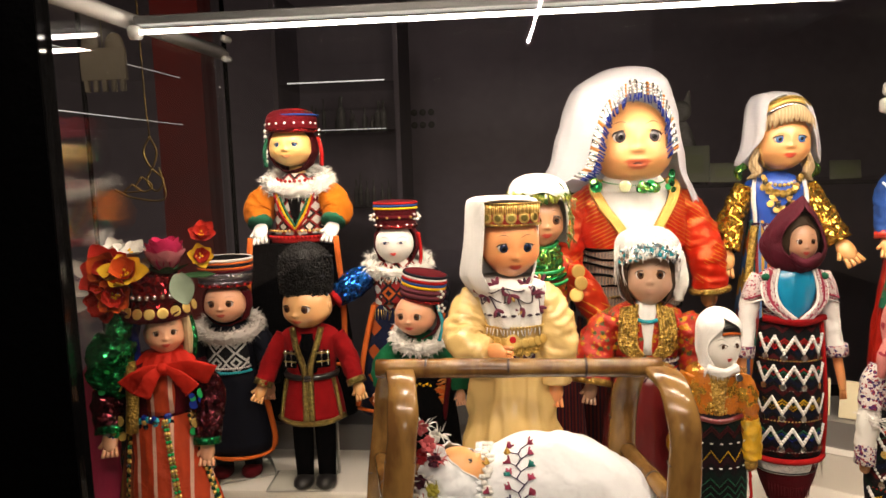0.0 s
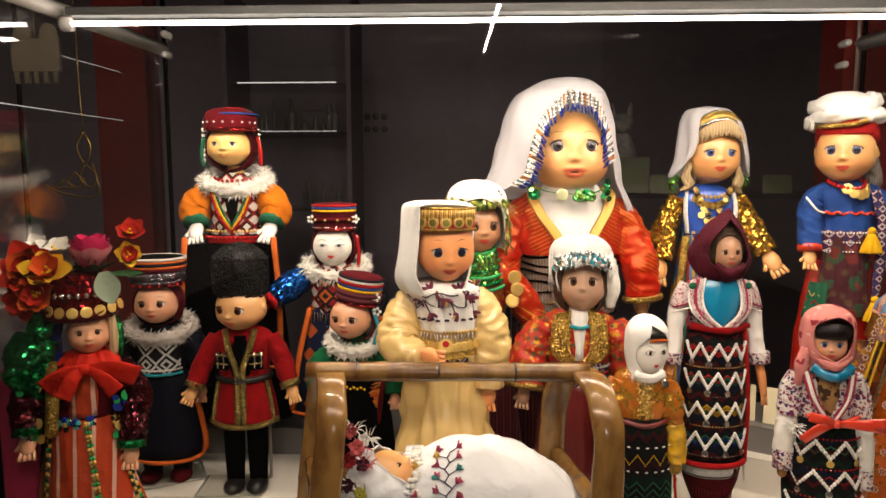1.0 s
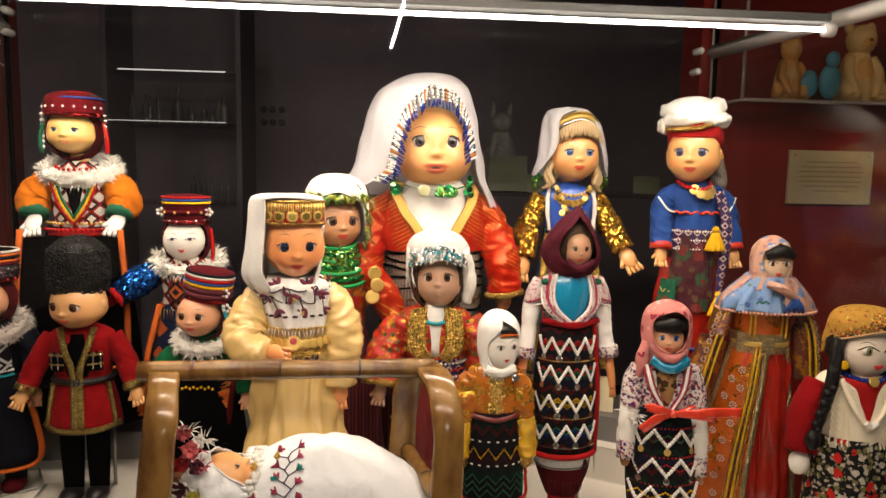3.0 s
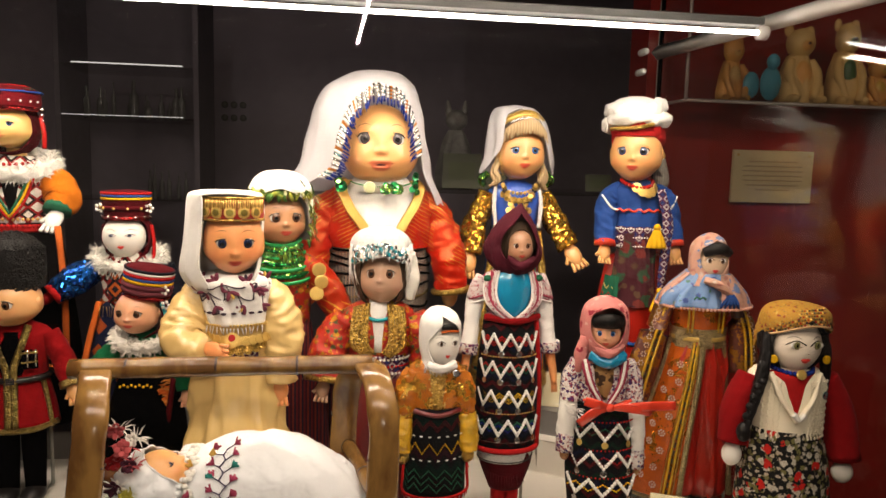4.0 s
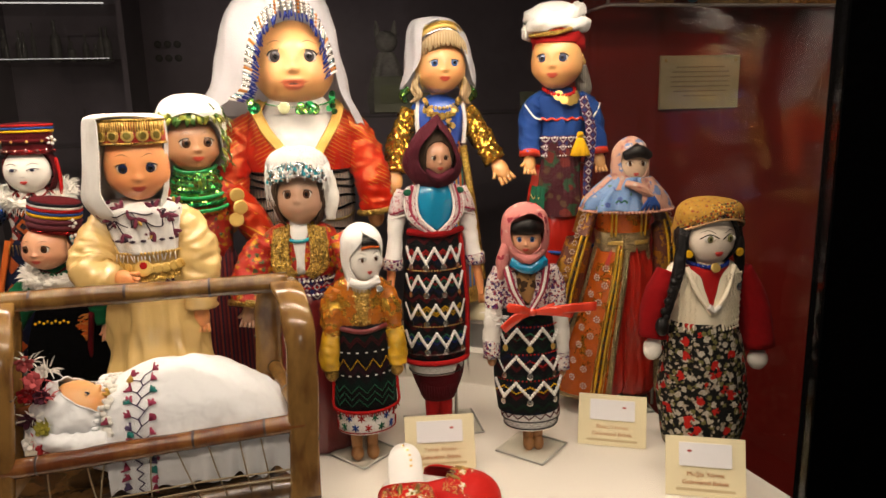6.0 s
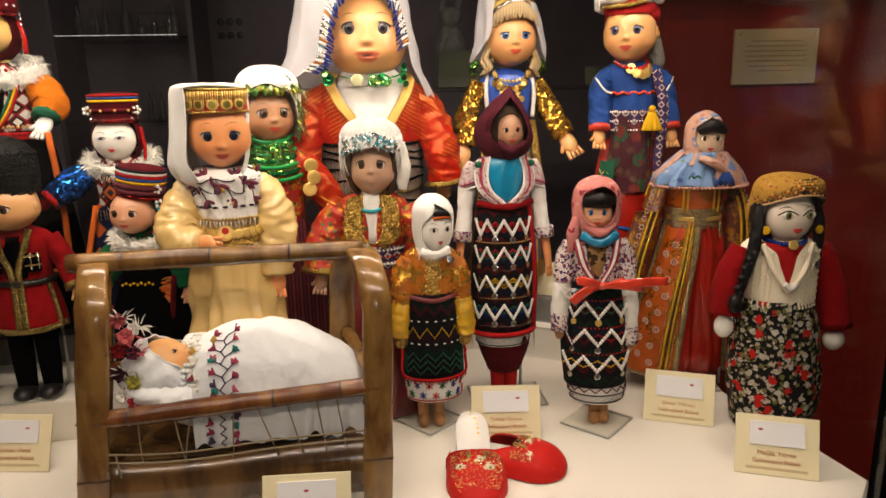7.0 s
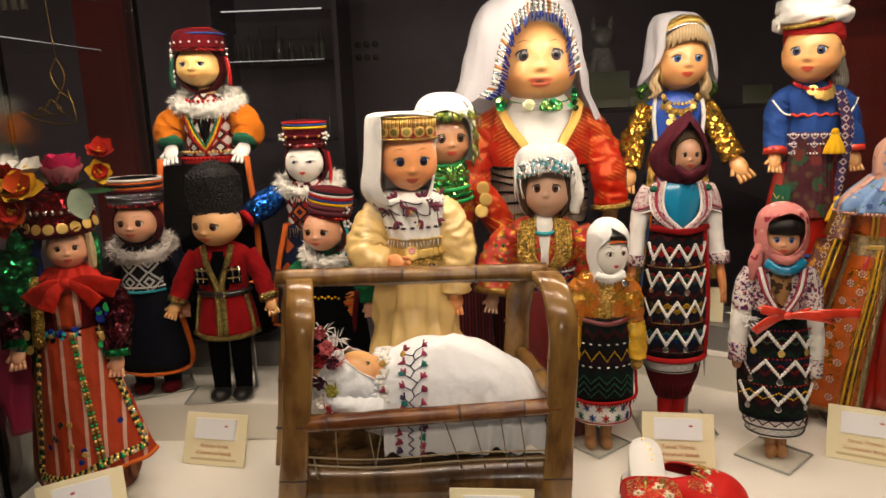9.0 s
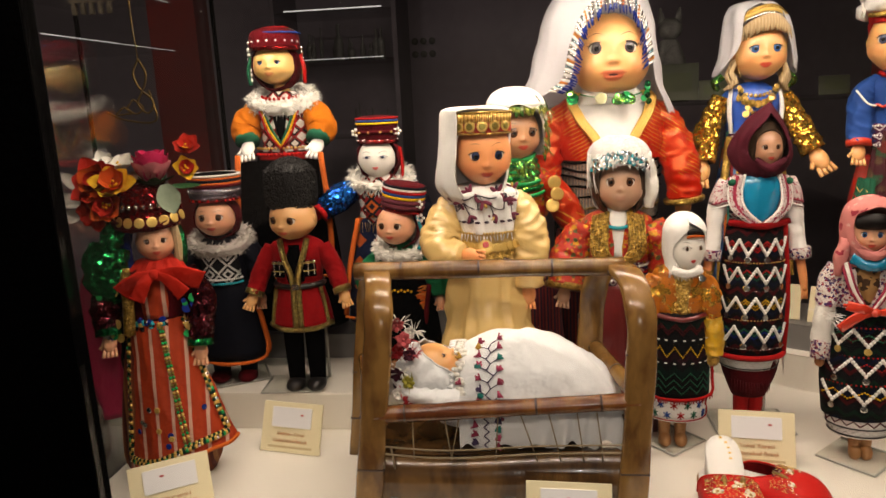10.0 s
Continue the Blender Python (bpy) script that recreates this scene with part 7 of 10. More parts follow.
def beaded_apron_doll():
    cx, cy, b = 0.478, 0.758, DECK
    s = Shape((cx, cy, b), 12)
    s.legs(cx + 0.002, cy, 0.93, b, 0.009, 0.010, RED, REDFELT, 0.02)
    s.loft([(cx + 0.002, cy, 0.902, 0.022, 0.018), (cx + 0.002, cy, 0.935, 0.034, 0.026), (cx, cy, 0.97, 0.038, 0.029)], MAROON, 32, 8, -0.04)
    s.fringe([(cx - 0.026, cy - 0.018, 0.93), (cx, cy - 0.027, 0.926), (cx + 0.026, cy - 0.018, 0.93)], 0.018, MAROON, 0.0008, 0.003)
    s.loft([(cx, cy, 0.943, 0.035, 0.0285), (cx, cy, 0.962, 0.040, 0.030)], WHITE, 32)
    stitched_hem(s, cx, cy, 0.9455, 0.0365, 0.0298, 0.012, 6)
    s.loft([(cx, cy, 0.960, 0.041, 0.032), (cx, cy, 1.04, 0.042, 0.032), (cx, cy, 1.13, 0.034, 0.026)], KILIM, 36)
    for k, z in enumerate((0.984, 1.022, 1.060, 1.096)):
        rx, ry = 0.0425 - 0.0015 * k, 0.0335 - 0.0014 * k
        s.zig(cx, cy, rx, ry, z, 4, 0.019, 0.0024, PEARL, -165, -30, SILVER)
        row_of_beads(s, cx, cy, z - 0.010, rx, ry, 26, 0.0011, COIN if k % 2 else SILVER, -165, -25)
        for h, m_ in ((0.017, (GREENTRIM, YELLOW, RED, RED)[k]), (0.013, (BLUEBEAD, YELLOW, GREENTRIM, REDBEAD)[k])):
            s.zig(cx, cy, rx - 0.0004, ry - 0.0004, z + h, 4, -0.009, 0.0012, m_, -165, -30)
    for a in (-22, -16, -10):
        q = radians(a)
        s.tube([(cx + 0.036 * math.cos(q), cy + 0.028 * math.sin(q), 1.13), (cx + 0.044 * math.cos(q), cy + 0.033 * math.sin(q), 1.04), (cx + 0.043 * math.cos(q), cy + 0.033 * math.sin(q), 0.962)], 0.0032, RED, 6, 6)
    ring = [(cx + 0.043 * math.cos(a), cy + 0.033 * math.sin(a), 0.962) for a in [radians(-178 + 176 * i / 12) for i in range(13)]]
    s.tube(ring, 0.0036, RED, 6, 3)
    s.fringe([(cx + 0.043, cy - 0.004, 0.985), (cx + 0.044, cy - 0.002, 0.955)], 0.03, FLUFF_G, 0.0007, 0.002)
    s.fringe([(cx - 0.044, cy - 0.004, 0.985), (cx - 0.044, cy - 0.002, 0.955)], 0.02, FLUFF_G, 0.0007, 0.003)
    s.tube([(cx - 0.036, cy - 0.012, 1.136), (cx, cy - 0.030, 1.133), (cx + 0.036, cy - 0.012, 1.136)], 0.0042, REDFELT, 8, 6, wob=0.3)
    s.loft([(cx, cy, 1.125, 0.029, 0.022), (cx, cy, 1.16, 0.033, 0.022), (cx, cy, 1.186, 0.038, 0.020), (cx, cy, 1.20, 0.012, 0.012)], VESTPRINT, 30)
    s.loft([(cx, cy - 0.009, 1.138, 0.006, 0.0150), (cx, cy - 0.009, 1.150, 0.022, 0.0165), (cx, cy - 0.007, 1.184, 0.0275, 0.0170), (cx, cy - 0.002, 1.20, 0.014, 0.013)], TEAL, 24)
    for sg in (-1, 1):
        for w, m, r in ((0.0000, PEARL, 0.0016), (0.0034, LAPELPRINT, 0.0030), (0.0072, PINKTRIM, 0.0026), (0.0108, LAPELPRINT, 0.0030), (0.0140, PEARL, 0.0016)):
            s.tube([(cx + sg * (0.002 + 0.7 * w), cy - 0.0272 + 0.1 * w, 1.136 - 0.2 * w), (cx + sg * (0.0195 + w), cy - 0.0250 + 0.45 * w, 1.153), (cx + sg * (0.0240 + w), cy - 0.0190 + 0.5 * w, 1.172), (cx + sg * (0.0195 + w), cy - 0.0145 + 0.5 * w, 1.196 - 0.3 * w)], r, m, 6, 6, wob=0.25)
        s.tube([(cx + sg * 0.036, cy, 1.182), (cx + sg * 0.046, cy + 0.002, 1.155), (cx + sg * 0.050, cy, 1.12), (cx + sg * 0.055, cy - 0.004, 1.088)], [0.0105, 0.0110, 0.0105, 0.0115], WHITE, 16, 8, wob=0.35)
        s.tube([(cx + sg * 0.036, cy - 0.001, 1.186), (cx + sg * 0.042, cy, 1.172), (cx + sg * 0.0465, cy + 0.001, 1.156)], [0.0105, 0.0118, 0.0118], LAPELPRINT, 12, 3)
        for k in range(2):
            s.tube([(cx + sg * 0.030, cy - 0.0105, 1.166 - 0.006 * k), (cx + sg * 0.042, cy - 0.0125, 1.163 - 0.006 * k), (cx + sg * 0.056, cy - 0.006, 1.158 - 0.006 * k)], 0.0012, (PINKTRIM, PEARL)[k], 5, 4)
        s.ball((cx + sg * 0.034, cy - 0.013, 1.186), (0.0055, 0.003, 0.0045), GREENTRIM, 8, 5)
        s.tube([(cx + sg * 0.0545, cy - 0.003, 1.100), (cx + sg * 0.056, cy - 0.004, 1.086)], 0.0138, JACKET, 14, 3)
        s.tube([(cx + sg * 0.056, cy - 0.004, 1.088), (cx + sg * 0.060, cy - 0.008, 1.062), (cx + sg * 0.061, cy - 0.012, 1.045)], [0.006, 0.0055, 0.004], SKIN_O, 8, 4)
        for k in range(3):
            s.tube([(cx + sg * 0.061 + 0.0025 * (k - 1), cy - 0.012, 1.048), (cx + sg * 0.061 + 0.003 * (k - 1), cy - 0.014, 1.034)], 0.0016, SKIN_O, 6, 2)
    s.loft([(cx, cy, 1.19, 0.007, 0.007), (cx, cy, 1.21, 0.007, 0.007)], SKIN_D, 10)
    s.T = Matrix.Translation((cx + 0.003, cy - 0.010, 1.20)) @ Matrix.Diagonal((0.95, 0.88, 0.99, 1)) @ Matrix.Translation(-Vector((cx + 0.001, cy - 0.010, 1.20)))
    # face tan is deepened for the shade inside the scarf
    s.head((cx + 0.004, cy - 0.013, 1.228), 0.0185, 0.019, 0.024, vinyl("tan_scarf_shade_vinyl", (0.50, 0.27, 0.16)), IRIS_BROWN, LIP, yaw=0, eye=1.0)
    s.hood((cx + 0.003, cy - 0.004, 1.232), (0.0255, 0.0245, 0.0310), BROWNHAIR, 0.62, 1.25, 0.72, 0.004, tilt=0.12)
    s.shawl([(1.2830, cx + 0.005, cy - 0.012, 0.001, 0.001, 0, 0), (1.2730, cx + 0.003, cy - 0.009, 0.010, 0.013, 0, 0), (1.2630, cx + 0.001, cy - 0.006, 0.020, 0.022, 14, 20), (1.2450, cx - 0.001, cy - 0.004, 0.031, 0.030, 40, 46),
             (1.2250, cx - 0.001, cy - 0.002, 0.0375, 0.033, 42, 46), (1.2100, cx, cy - 0.002, 0.0355, 0.032, 26, 30), (1.1985, cx + 0.001, cy - 0.002, 0.0290, 0.029, 0, 0), (1.1900, cx, cy - 0.002, 0.0160, 0.018, 0, 0)], MAROONSHEER, wob=0.11)
    s.tube([(cx - 0.014, cy - 0.026, 1.214), (cx + 0.002, cy - 0.033, 1.2035), (cx + 0.022, cy - 0.026, 1.212)], [0.0045, 0.0060, 0.0045], MAROONSHEER, 10, 6, wob=0.4)
    s.T = Matrix()
    doll(s, "fashion_doll", "slim doll in maroon scarf and black apron with white beaded zigzags", 2)


def blue_vest_doll():
    cx, cy, b = 0.525, 0.948, TIER
    s = Shape((cx, cy, b), 13)
    s.legs(cx, cy, 1.02, b, 0.018, 0.012, SKIN, SHOE)
    s.loft([(cx, cy, 0.985, 0.062, 0.045), (cx, cy, 1.08, 0.054, 0.040), (cx, cy, 1.18, 0.042, 0.032), (cx, cy, 1.238, 0.034, 0.027)], RAINBOW, 44, 11, -0.05)
    s.loft([(cx, cy, 0.985, 0.064, 0.047), (cx, cy, 1.01, 0.063, 0.046)], GOLD, 40)
    s.tube([(cx + 0.034, cy - 0.02, 1.23), (cx + 0.046, cy - 0.026, 1.14), (cx + 0.060, cy - 0.028, 1.02)], 0.006, GOLD, 8, 6, 0.5)
    s.tube([(cx - 0.034, cy - 0.02, 1.23), (cx - 0.046, cy - 0.026, 1.14), (cx - 0.060, cy - 0.028, 1.02)], 0.006, GOLD, 8, 6, 0.5)
    s.loft([(cx, cy, 1.228, 0.034, 0.027), (cx, cy, 1.26, 0.038, 0.028), (cx, cy, 1.290, 0.042, 0.025), (cx, cy, 1.308, 0.014, 0.014)], BLUESATIN, 30)
    s.loft([(cx, cy, 1.224, 0.036, 0.029), (cx, cy, 1.234, 0.036, 0.029)], SASH, 30)
    for sg in (-1, 1):
        s.tube([(cx + sg * 0.034, cy - 0.022, 1.235), (cx + sg * 0.037, cy - 0.020, 1.27), (cx + sg * 0.034, cy - 0.012, 1.30)], 0.003, PEARL, 6, 5, wob=0.8)
        for k in range(14):
            f = k / 13
            s.disc((cx + sg * (0.026 - 0.026 * f) + s.rnd.gauss(0, 0.0015), cy - 0.022 - 0.009 * math.sin(1.57 * f), 1.300 - 0.052 * f), (s.rnd.gauss(0, 0.4), -1, s.rnd.gauss(0.2, 0.4)), 0.0042, (COIN, GOLD, SHOE, COIN)[k % 4], n=8)
    coins(s, cx, cy, 1.262, 0.038, 0.031, 5, 0.005, COIN, -115, -65, 0.012)
    coins(s, cx, cy - 0.002, 1.286, 0.034, 0.028, 7, 0.0058, GOLD, -135, -45, 0.010)
    row_of_beads(s, cx, cy - 0.003, 1.298, 0.026, 0.024, 12, 0.0028, COIN, -165, -15, 0.010)
    s.arm([(cx - 0.042, cy, 1.286), (cx - 0.062, cy - 0.004, 1.24), (cx - 0.072, cy - 0.020, 1.195)], [0.015, 0.018, 0.016], GOLDSEQ, SKIN, 0.016, None, wob=0.5)
    s.arm([(cx + 0.042, cy, 1.286), (cx + 0.064, cy - 0.006, 1.245), (cx + 0.084, cy - 0.024, 1.206)], [0.015, 0.018, 0.016], GOLDSEQ, SKIN, 0.016, None, wob=0.5)
    s.loft([(cx, cy, 1.295, 0.011, 0.011), (cx, cy - 0.004, 1.32, 0.011, 0.011)], SKIN, 12)
    s.head((cx + 0.002, cy - 0.018, 1.3505), 0.0360, 0.033, 0.0405, SKIN, IRIS_BLUE, LIP, yaw=-2, eye=0.95, brow=False, sleepy=32)
    s.hood((cx, cy - 0.006, 1.354), (0.037, 0.036, 0.042), BLOND, 0.80, 1.05, 1.05, 0.004, 0.0)
    # fringe combed down over the brow
    for k in range(30):
        f = -1 + 2 * k / 29
        y = -0.020 - 0.0345 * math.sqrt(1 - (0.86 * f) ** 2)
        e = 0.004 * math.sin(2.3 * k) + 0.003
        s.tube([(cx + 0.002 + 0.026 * f, cy + y + 0.004, 1.4000 - 0.010 * f * f), (cx + 0.003 + 0.031 * f, cy + y - 0.0005, 1.388 - 0.009 * f * f), (cx + 0.004 + 0.033 * f + e * 0.4, cy + y + 0.0012, 1.3765 - 0.012 * f * f - 0.2 * e)], [0.0018, 0.0026, 0.0009], BLOND, 6, 4)
    s.shawl([
        (1.4210, cx - 0.008, cy - 0.010, 0.003, 0.003, 0, 0), (1.4165, cx - 0.008, cy - 0.010, 0.026, 0.026, 0, 0), (1.4130, cx - 0.008, cy - 0.010, 0.032, 0.031, 4, 6), (1.4060, cx - 0.007, cy - 0.011, 0.038, 0.038, 30, 36),
        (1.3950, cx - 0.005, cy - 0.012, 0.0440, 0.042, 36, 42), (1.3750, cx - 0.002, cy - 0.014, 0.0480, 0.044, 41, 46), (1.3550, cx, cy - 0.014, 0.0510, 0.042, 44, 47),
        (1.3400, cx + 0.001, cy - 0.012, 0.0545, 0.038, 52, 52), (1.3260, cx, cy - 0.010, 0.0580, 0.034, 62, 60), (1.3180, cx, cy - 0.008, 0.0590, 0.031, 74, 72)], VEIL, wob=0.07)
    for k, m_ in enumerate((SILVER, COIN, GOLD)):
        s.tube([(cx - 0.034, cy - 0.034, 1.381 + 0.005 * k), (cx - 0.020, cy - 0.046 + 0.002 * k, 1.393 + 0.005 * k), (cx - 0.002, cy - 0.050 + 0.003 * k, 1.399 + 0.005 * k), (cx + 0.016, cy - 0.046 + 0.002 * k, 1.397 + 0.005 * k), (cx + 0.031, cy - 0.034, 1.387 + 0.005 * k)], 0.0031, m_, 8, 6)
    for sg in (-1, 1):
        row = [(cx + sg * (0.035 - 0.006 * t * t), cy - 0.030 - 0.004 * t, 1.368 - 0.052 * t) for t in [i / 14 for i in range(15)]]
        s.beads(row, 0.0012, COIN)
        for k in range(4 if sg > 0 else 2):
            x, z = cx + sg * (0.030 + 0.003 * (k % 3)), 1.322 - 0.004 * k
            s.tube([(x, cy - 0.022 + 0.004 * k, z + 0.02), (x + sg * 0.008, cy - 0.024 + 0.004 * k, z), (x + sg * 0.002, cy - 0.026 + 0.004 * k, z - 0.014), (x + sg * 0.012, cy - 0.02 + 0.004 * k, z - 0.020)], [0.004, 0.0045, 0.004, 0.0015], BLOND, 8, 6, wob=0.3)
        s.tube([(cx + sg * 0.046, cy - 0.012, 1.318), (cx + sg * 0.056, cy - 0.008, 1.308), (cx + sg * 0.050, cy, 1.300)], 0.005, GREENSEQ, 8, 5, wob=0.5)
    doll(s, "costume_doll", "blond doll in blue vest, gold sequin sleeves and sheer white scarf", 2)


def turbaned_doll():
    cx, cy, b = 0.704, 0.896, TIER
    s = Shape((cx, cy, b), 14)
    s.legs(cx, cy, 1.06, b, 0.018, 0.012, REDSATIN, SHOE)
    s.loft([(cx - 0.004, cy, 0.97, 0.052, 0.040), (cx - 0.004, cy, 1.05, 0.056, 0.042), (cx - 0.002, cy, 1.14, 0.050, 0.038), (cx, cy, 1.20, 0.040, 0.031)], REDSATIN, 44, 9, -0.04, 0.06)
    s.loft([(cx, cy - 0.003, 1.125, 0.054, 0.042), (cx, cy - 0.003, 1.18, 0.046, 0.036), (cx, cy - 0.003, 1.235, 0.040, 0.032)], DARKPRINT, 40, 7, -0.05, 0.08, arc=(-150, -64))
    s.loft([(cx - 0.004, cy - 0.004, 1.118, 0.057, 0.044), (cx - 0.003, cy - 0.004, 1.17, 0.050, 0.039)], GREENTRIM, 24, 5, -0.05, 0.08, arc=(-165, -125))
    for k in range(3):
        s.zig(cx - 0.004, cy - 0.004, 0.0550 - 0.0022 * k, 0.0430 - 0.0016 * k, 1.126 + 0.012 * k, 2, 0.007, 0.0009, (COIN, REDBEAD, COIN)[k], -158, -128)
    s.tube([(cx - 0.050, cy - 0.022, 1.075), (cx, cy - 0.044, 1.068), (cx + 0.050, cy - 0.022, 1.075)], 0.0032, BLUE, 6, 6)
    s.loft([(cx, cy, 1.212, 0.0425, 0.034), (cx, cy, 1.226, 0.0430, 0.035), (cx, cy, 1.244, 0.0415, 0.034)], SASH, 40, wob=0.06)
    for z in (1.215, 1.228, 1.241):
        row_of_beads(s, cx, cy, z, 0.0435, 0.0355, 30, 0.0014, PEARL)
    s.loft([(cx, cy, 1.235, 0.038, 0.032), (cx, cy, 1.27, 0.038, 0.030), (cx, cy, 1.298, 0.040, 0.026), (cx - 0.004, cy - 0.002, 1.314, 0.016, 0.017)], BLUE, 40, wob=0.12)
    for i in range(14):
        a0, a1 = (radians(-160 + 10 * (i + k)) for k in range(2))
        s.tube([(cx + 0.0435 * math.cos(a), cy + 0.0315 * math.sin(a), 1.268 + h) for a, h in ((a0, 0.002 * (-1) ** i), (a1, -0.002 * (-1) ** i))], 0.0020, REDRIBBON, 6, 1)
    for sg in (-1, 1):
        s.arm([(cx + sg * 0.024, cy, 1.301), (cx + sg * 0.043, cy, 1.284), (cx + sg * 0.050, cy - 0.008, 1.252), (cx + sg * 0.053, cy - 0.020, 1.216)], [0.013, 0.0165, 0.0155, 0.0145], BLUE, SKIN, 0.012, REDRIBBON, wob=0.4)
        s.tube([(cx + sg * 0.036, cy - 0.022, 1.268), (cx + sg * 0.046, cy - 0.020, 1.272), (cx + sg * 0.058, cy - 0.010, 1.290)], 0.0016, PEARL, 6, 5)
    row_of_beads(s, cx - 0.006, cy - 0.006, 1.312, 0.024, 0.030, 14, 0.0034, REDBEAD, -170, -10, 0.010)
    coins(s, cx - 0.003, cy - 0.006, 1.302, 0.026, 0.032, 5, 0.0074, COIN, -115, -40, 0.008)
    # tassels on the sash
    s.tube([(cx + 0.022, cy - 0.036, 1.30), (cx + 0.034, cy - 0.040, 1.25), (cx + 0.030, cy - 0.042, 1.19), (cx + 0.026, cy - 0.044, 1.15)], [0.006, 0.008, 0.007, 0.004], SASH, 8, 6, 0.5, wob=0.3)
    for tx, tz in ((0.016, 1.245), (0.026, 1.150)):
        s.ball((cx + tx, cy - 0.046, tz), 0.0055, YELLOW, 8, 6)
        s.loft([(cx + tx, cy - 0.046, tz - 0.004, 0.005, 0.005), (cx + tx, cy - 0.047, tz - 0.018, 0.011, 0.008), (cx + tx, cy - 0.047, tz - 0.030, 0.014, 0.009)], YELLOW, 30, 10, 0.12)
    s.loft([(cx - 0.002, cy, 1.30, 0.011, 0.011), (cx - 0.004, cy - 0.004, 1.33, 0.011, 0.011)], SKIN, 12)
    hx = cx - 0.011
    s.head((hx, cy - 0.015, 1.3540), 0.0365, 0.035, 0.0430, SKIN, IRIS_GREY, LIP, yaw=-28, nod=3, eye=1.0, brow=False)
    s.ball((hx + 0.019, cy - 0.006, 1.376), (0.0250, 0.0340, 0.0240), RED, 20, 14, fn=lambda d: (1 + 0.05 * math.sin(9 * d.z + 5 * d.y),) * 3)
    s.hood((hx + 0.005, cy + 0.001, 1.368), (0.037, 0.036, 0.040), RED, 1.25, 1.9, 1.28, 0.0, wob=0.06)
    s.loft([(hx + 0.001, cy - 0.013, 1.3765, 0.0350, 0.0350), (hx + 0.002, cy - 0.011, 1.386, 0.0375, 0.0370), (hx + 0.002, cy - 0.010, 1.404, 0.0360, 0.0360)], RED, 48, wob=0.06)
    s.tube([(hx + 0.042, cy, 1.345), (hx + 0.048, cy + 0.004, 1.315), (hx + 0.044, cy + 0.004, 1.295)], [0.008, 0.012, 0.006], GREYHAIR, 8, 6, wob=0.4)
    old = s.T.copy()
    s.T = Matrix.Translation((hx, cy, 1.392)) @ Matrix.Rotation(radians(-7), 4, "Y") @ Matrix.Translation((-hx, -cy, -1.388))
    for k in range(2):
        ring = [(hx + 0.002 + (0.039 - 0.003 * k) * math.cos(a), cy - 0.006 + (0.037 - 0.003 * k) * math.sin(a), 1.398 + 0.013 * k + 0.005 * math.sin(a * 2 + 2 * k)) for a in [i * math.pi / 8 for i in range(17)]]
        s.tube(ring, [0.0095 + 0.003 * s.rnd.random() for _ in ring], WHITE, 20, 6, wob=0.5)
    s.loft([(hx, cy - 0.004, 1.405, 0.036, 0.034), (hx, cy - 0.004, 1.420, 0.033, 0.032), (hx - 0.004, cy - 0.004, 1.430, 0.020, 0.020), (hx - 0.004, cy - 0.004, 1.433, 0.003, 0.003)], WHITE, 40, wob=0.16)
    s.tube([(hx - 0.044, cy - 0.024, 1.388), (hx - 0.006, cy - 0.052, 1.386), (hx + 0.038, cy - 0.034, 1.394)], 0.0034, GOLD, 6, 6)
    s.T = old
    s.fringe([(hx - 0.050, cy - 0.015, 1.404), (hx - 0.048, cy - 0.024, 1.392)], 0.016, FLUFF, 0.0009, 0.002)
    s.disc((hx + 0.036, cy - 0.026, 1.350), (0.4, -1, 0), 0.005, COIN)
    doll(s, "costume_doll", "doll in white turban and blue tunic with yellow tassels", -4)


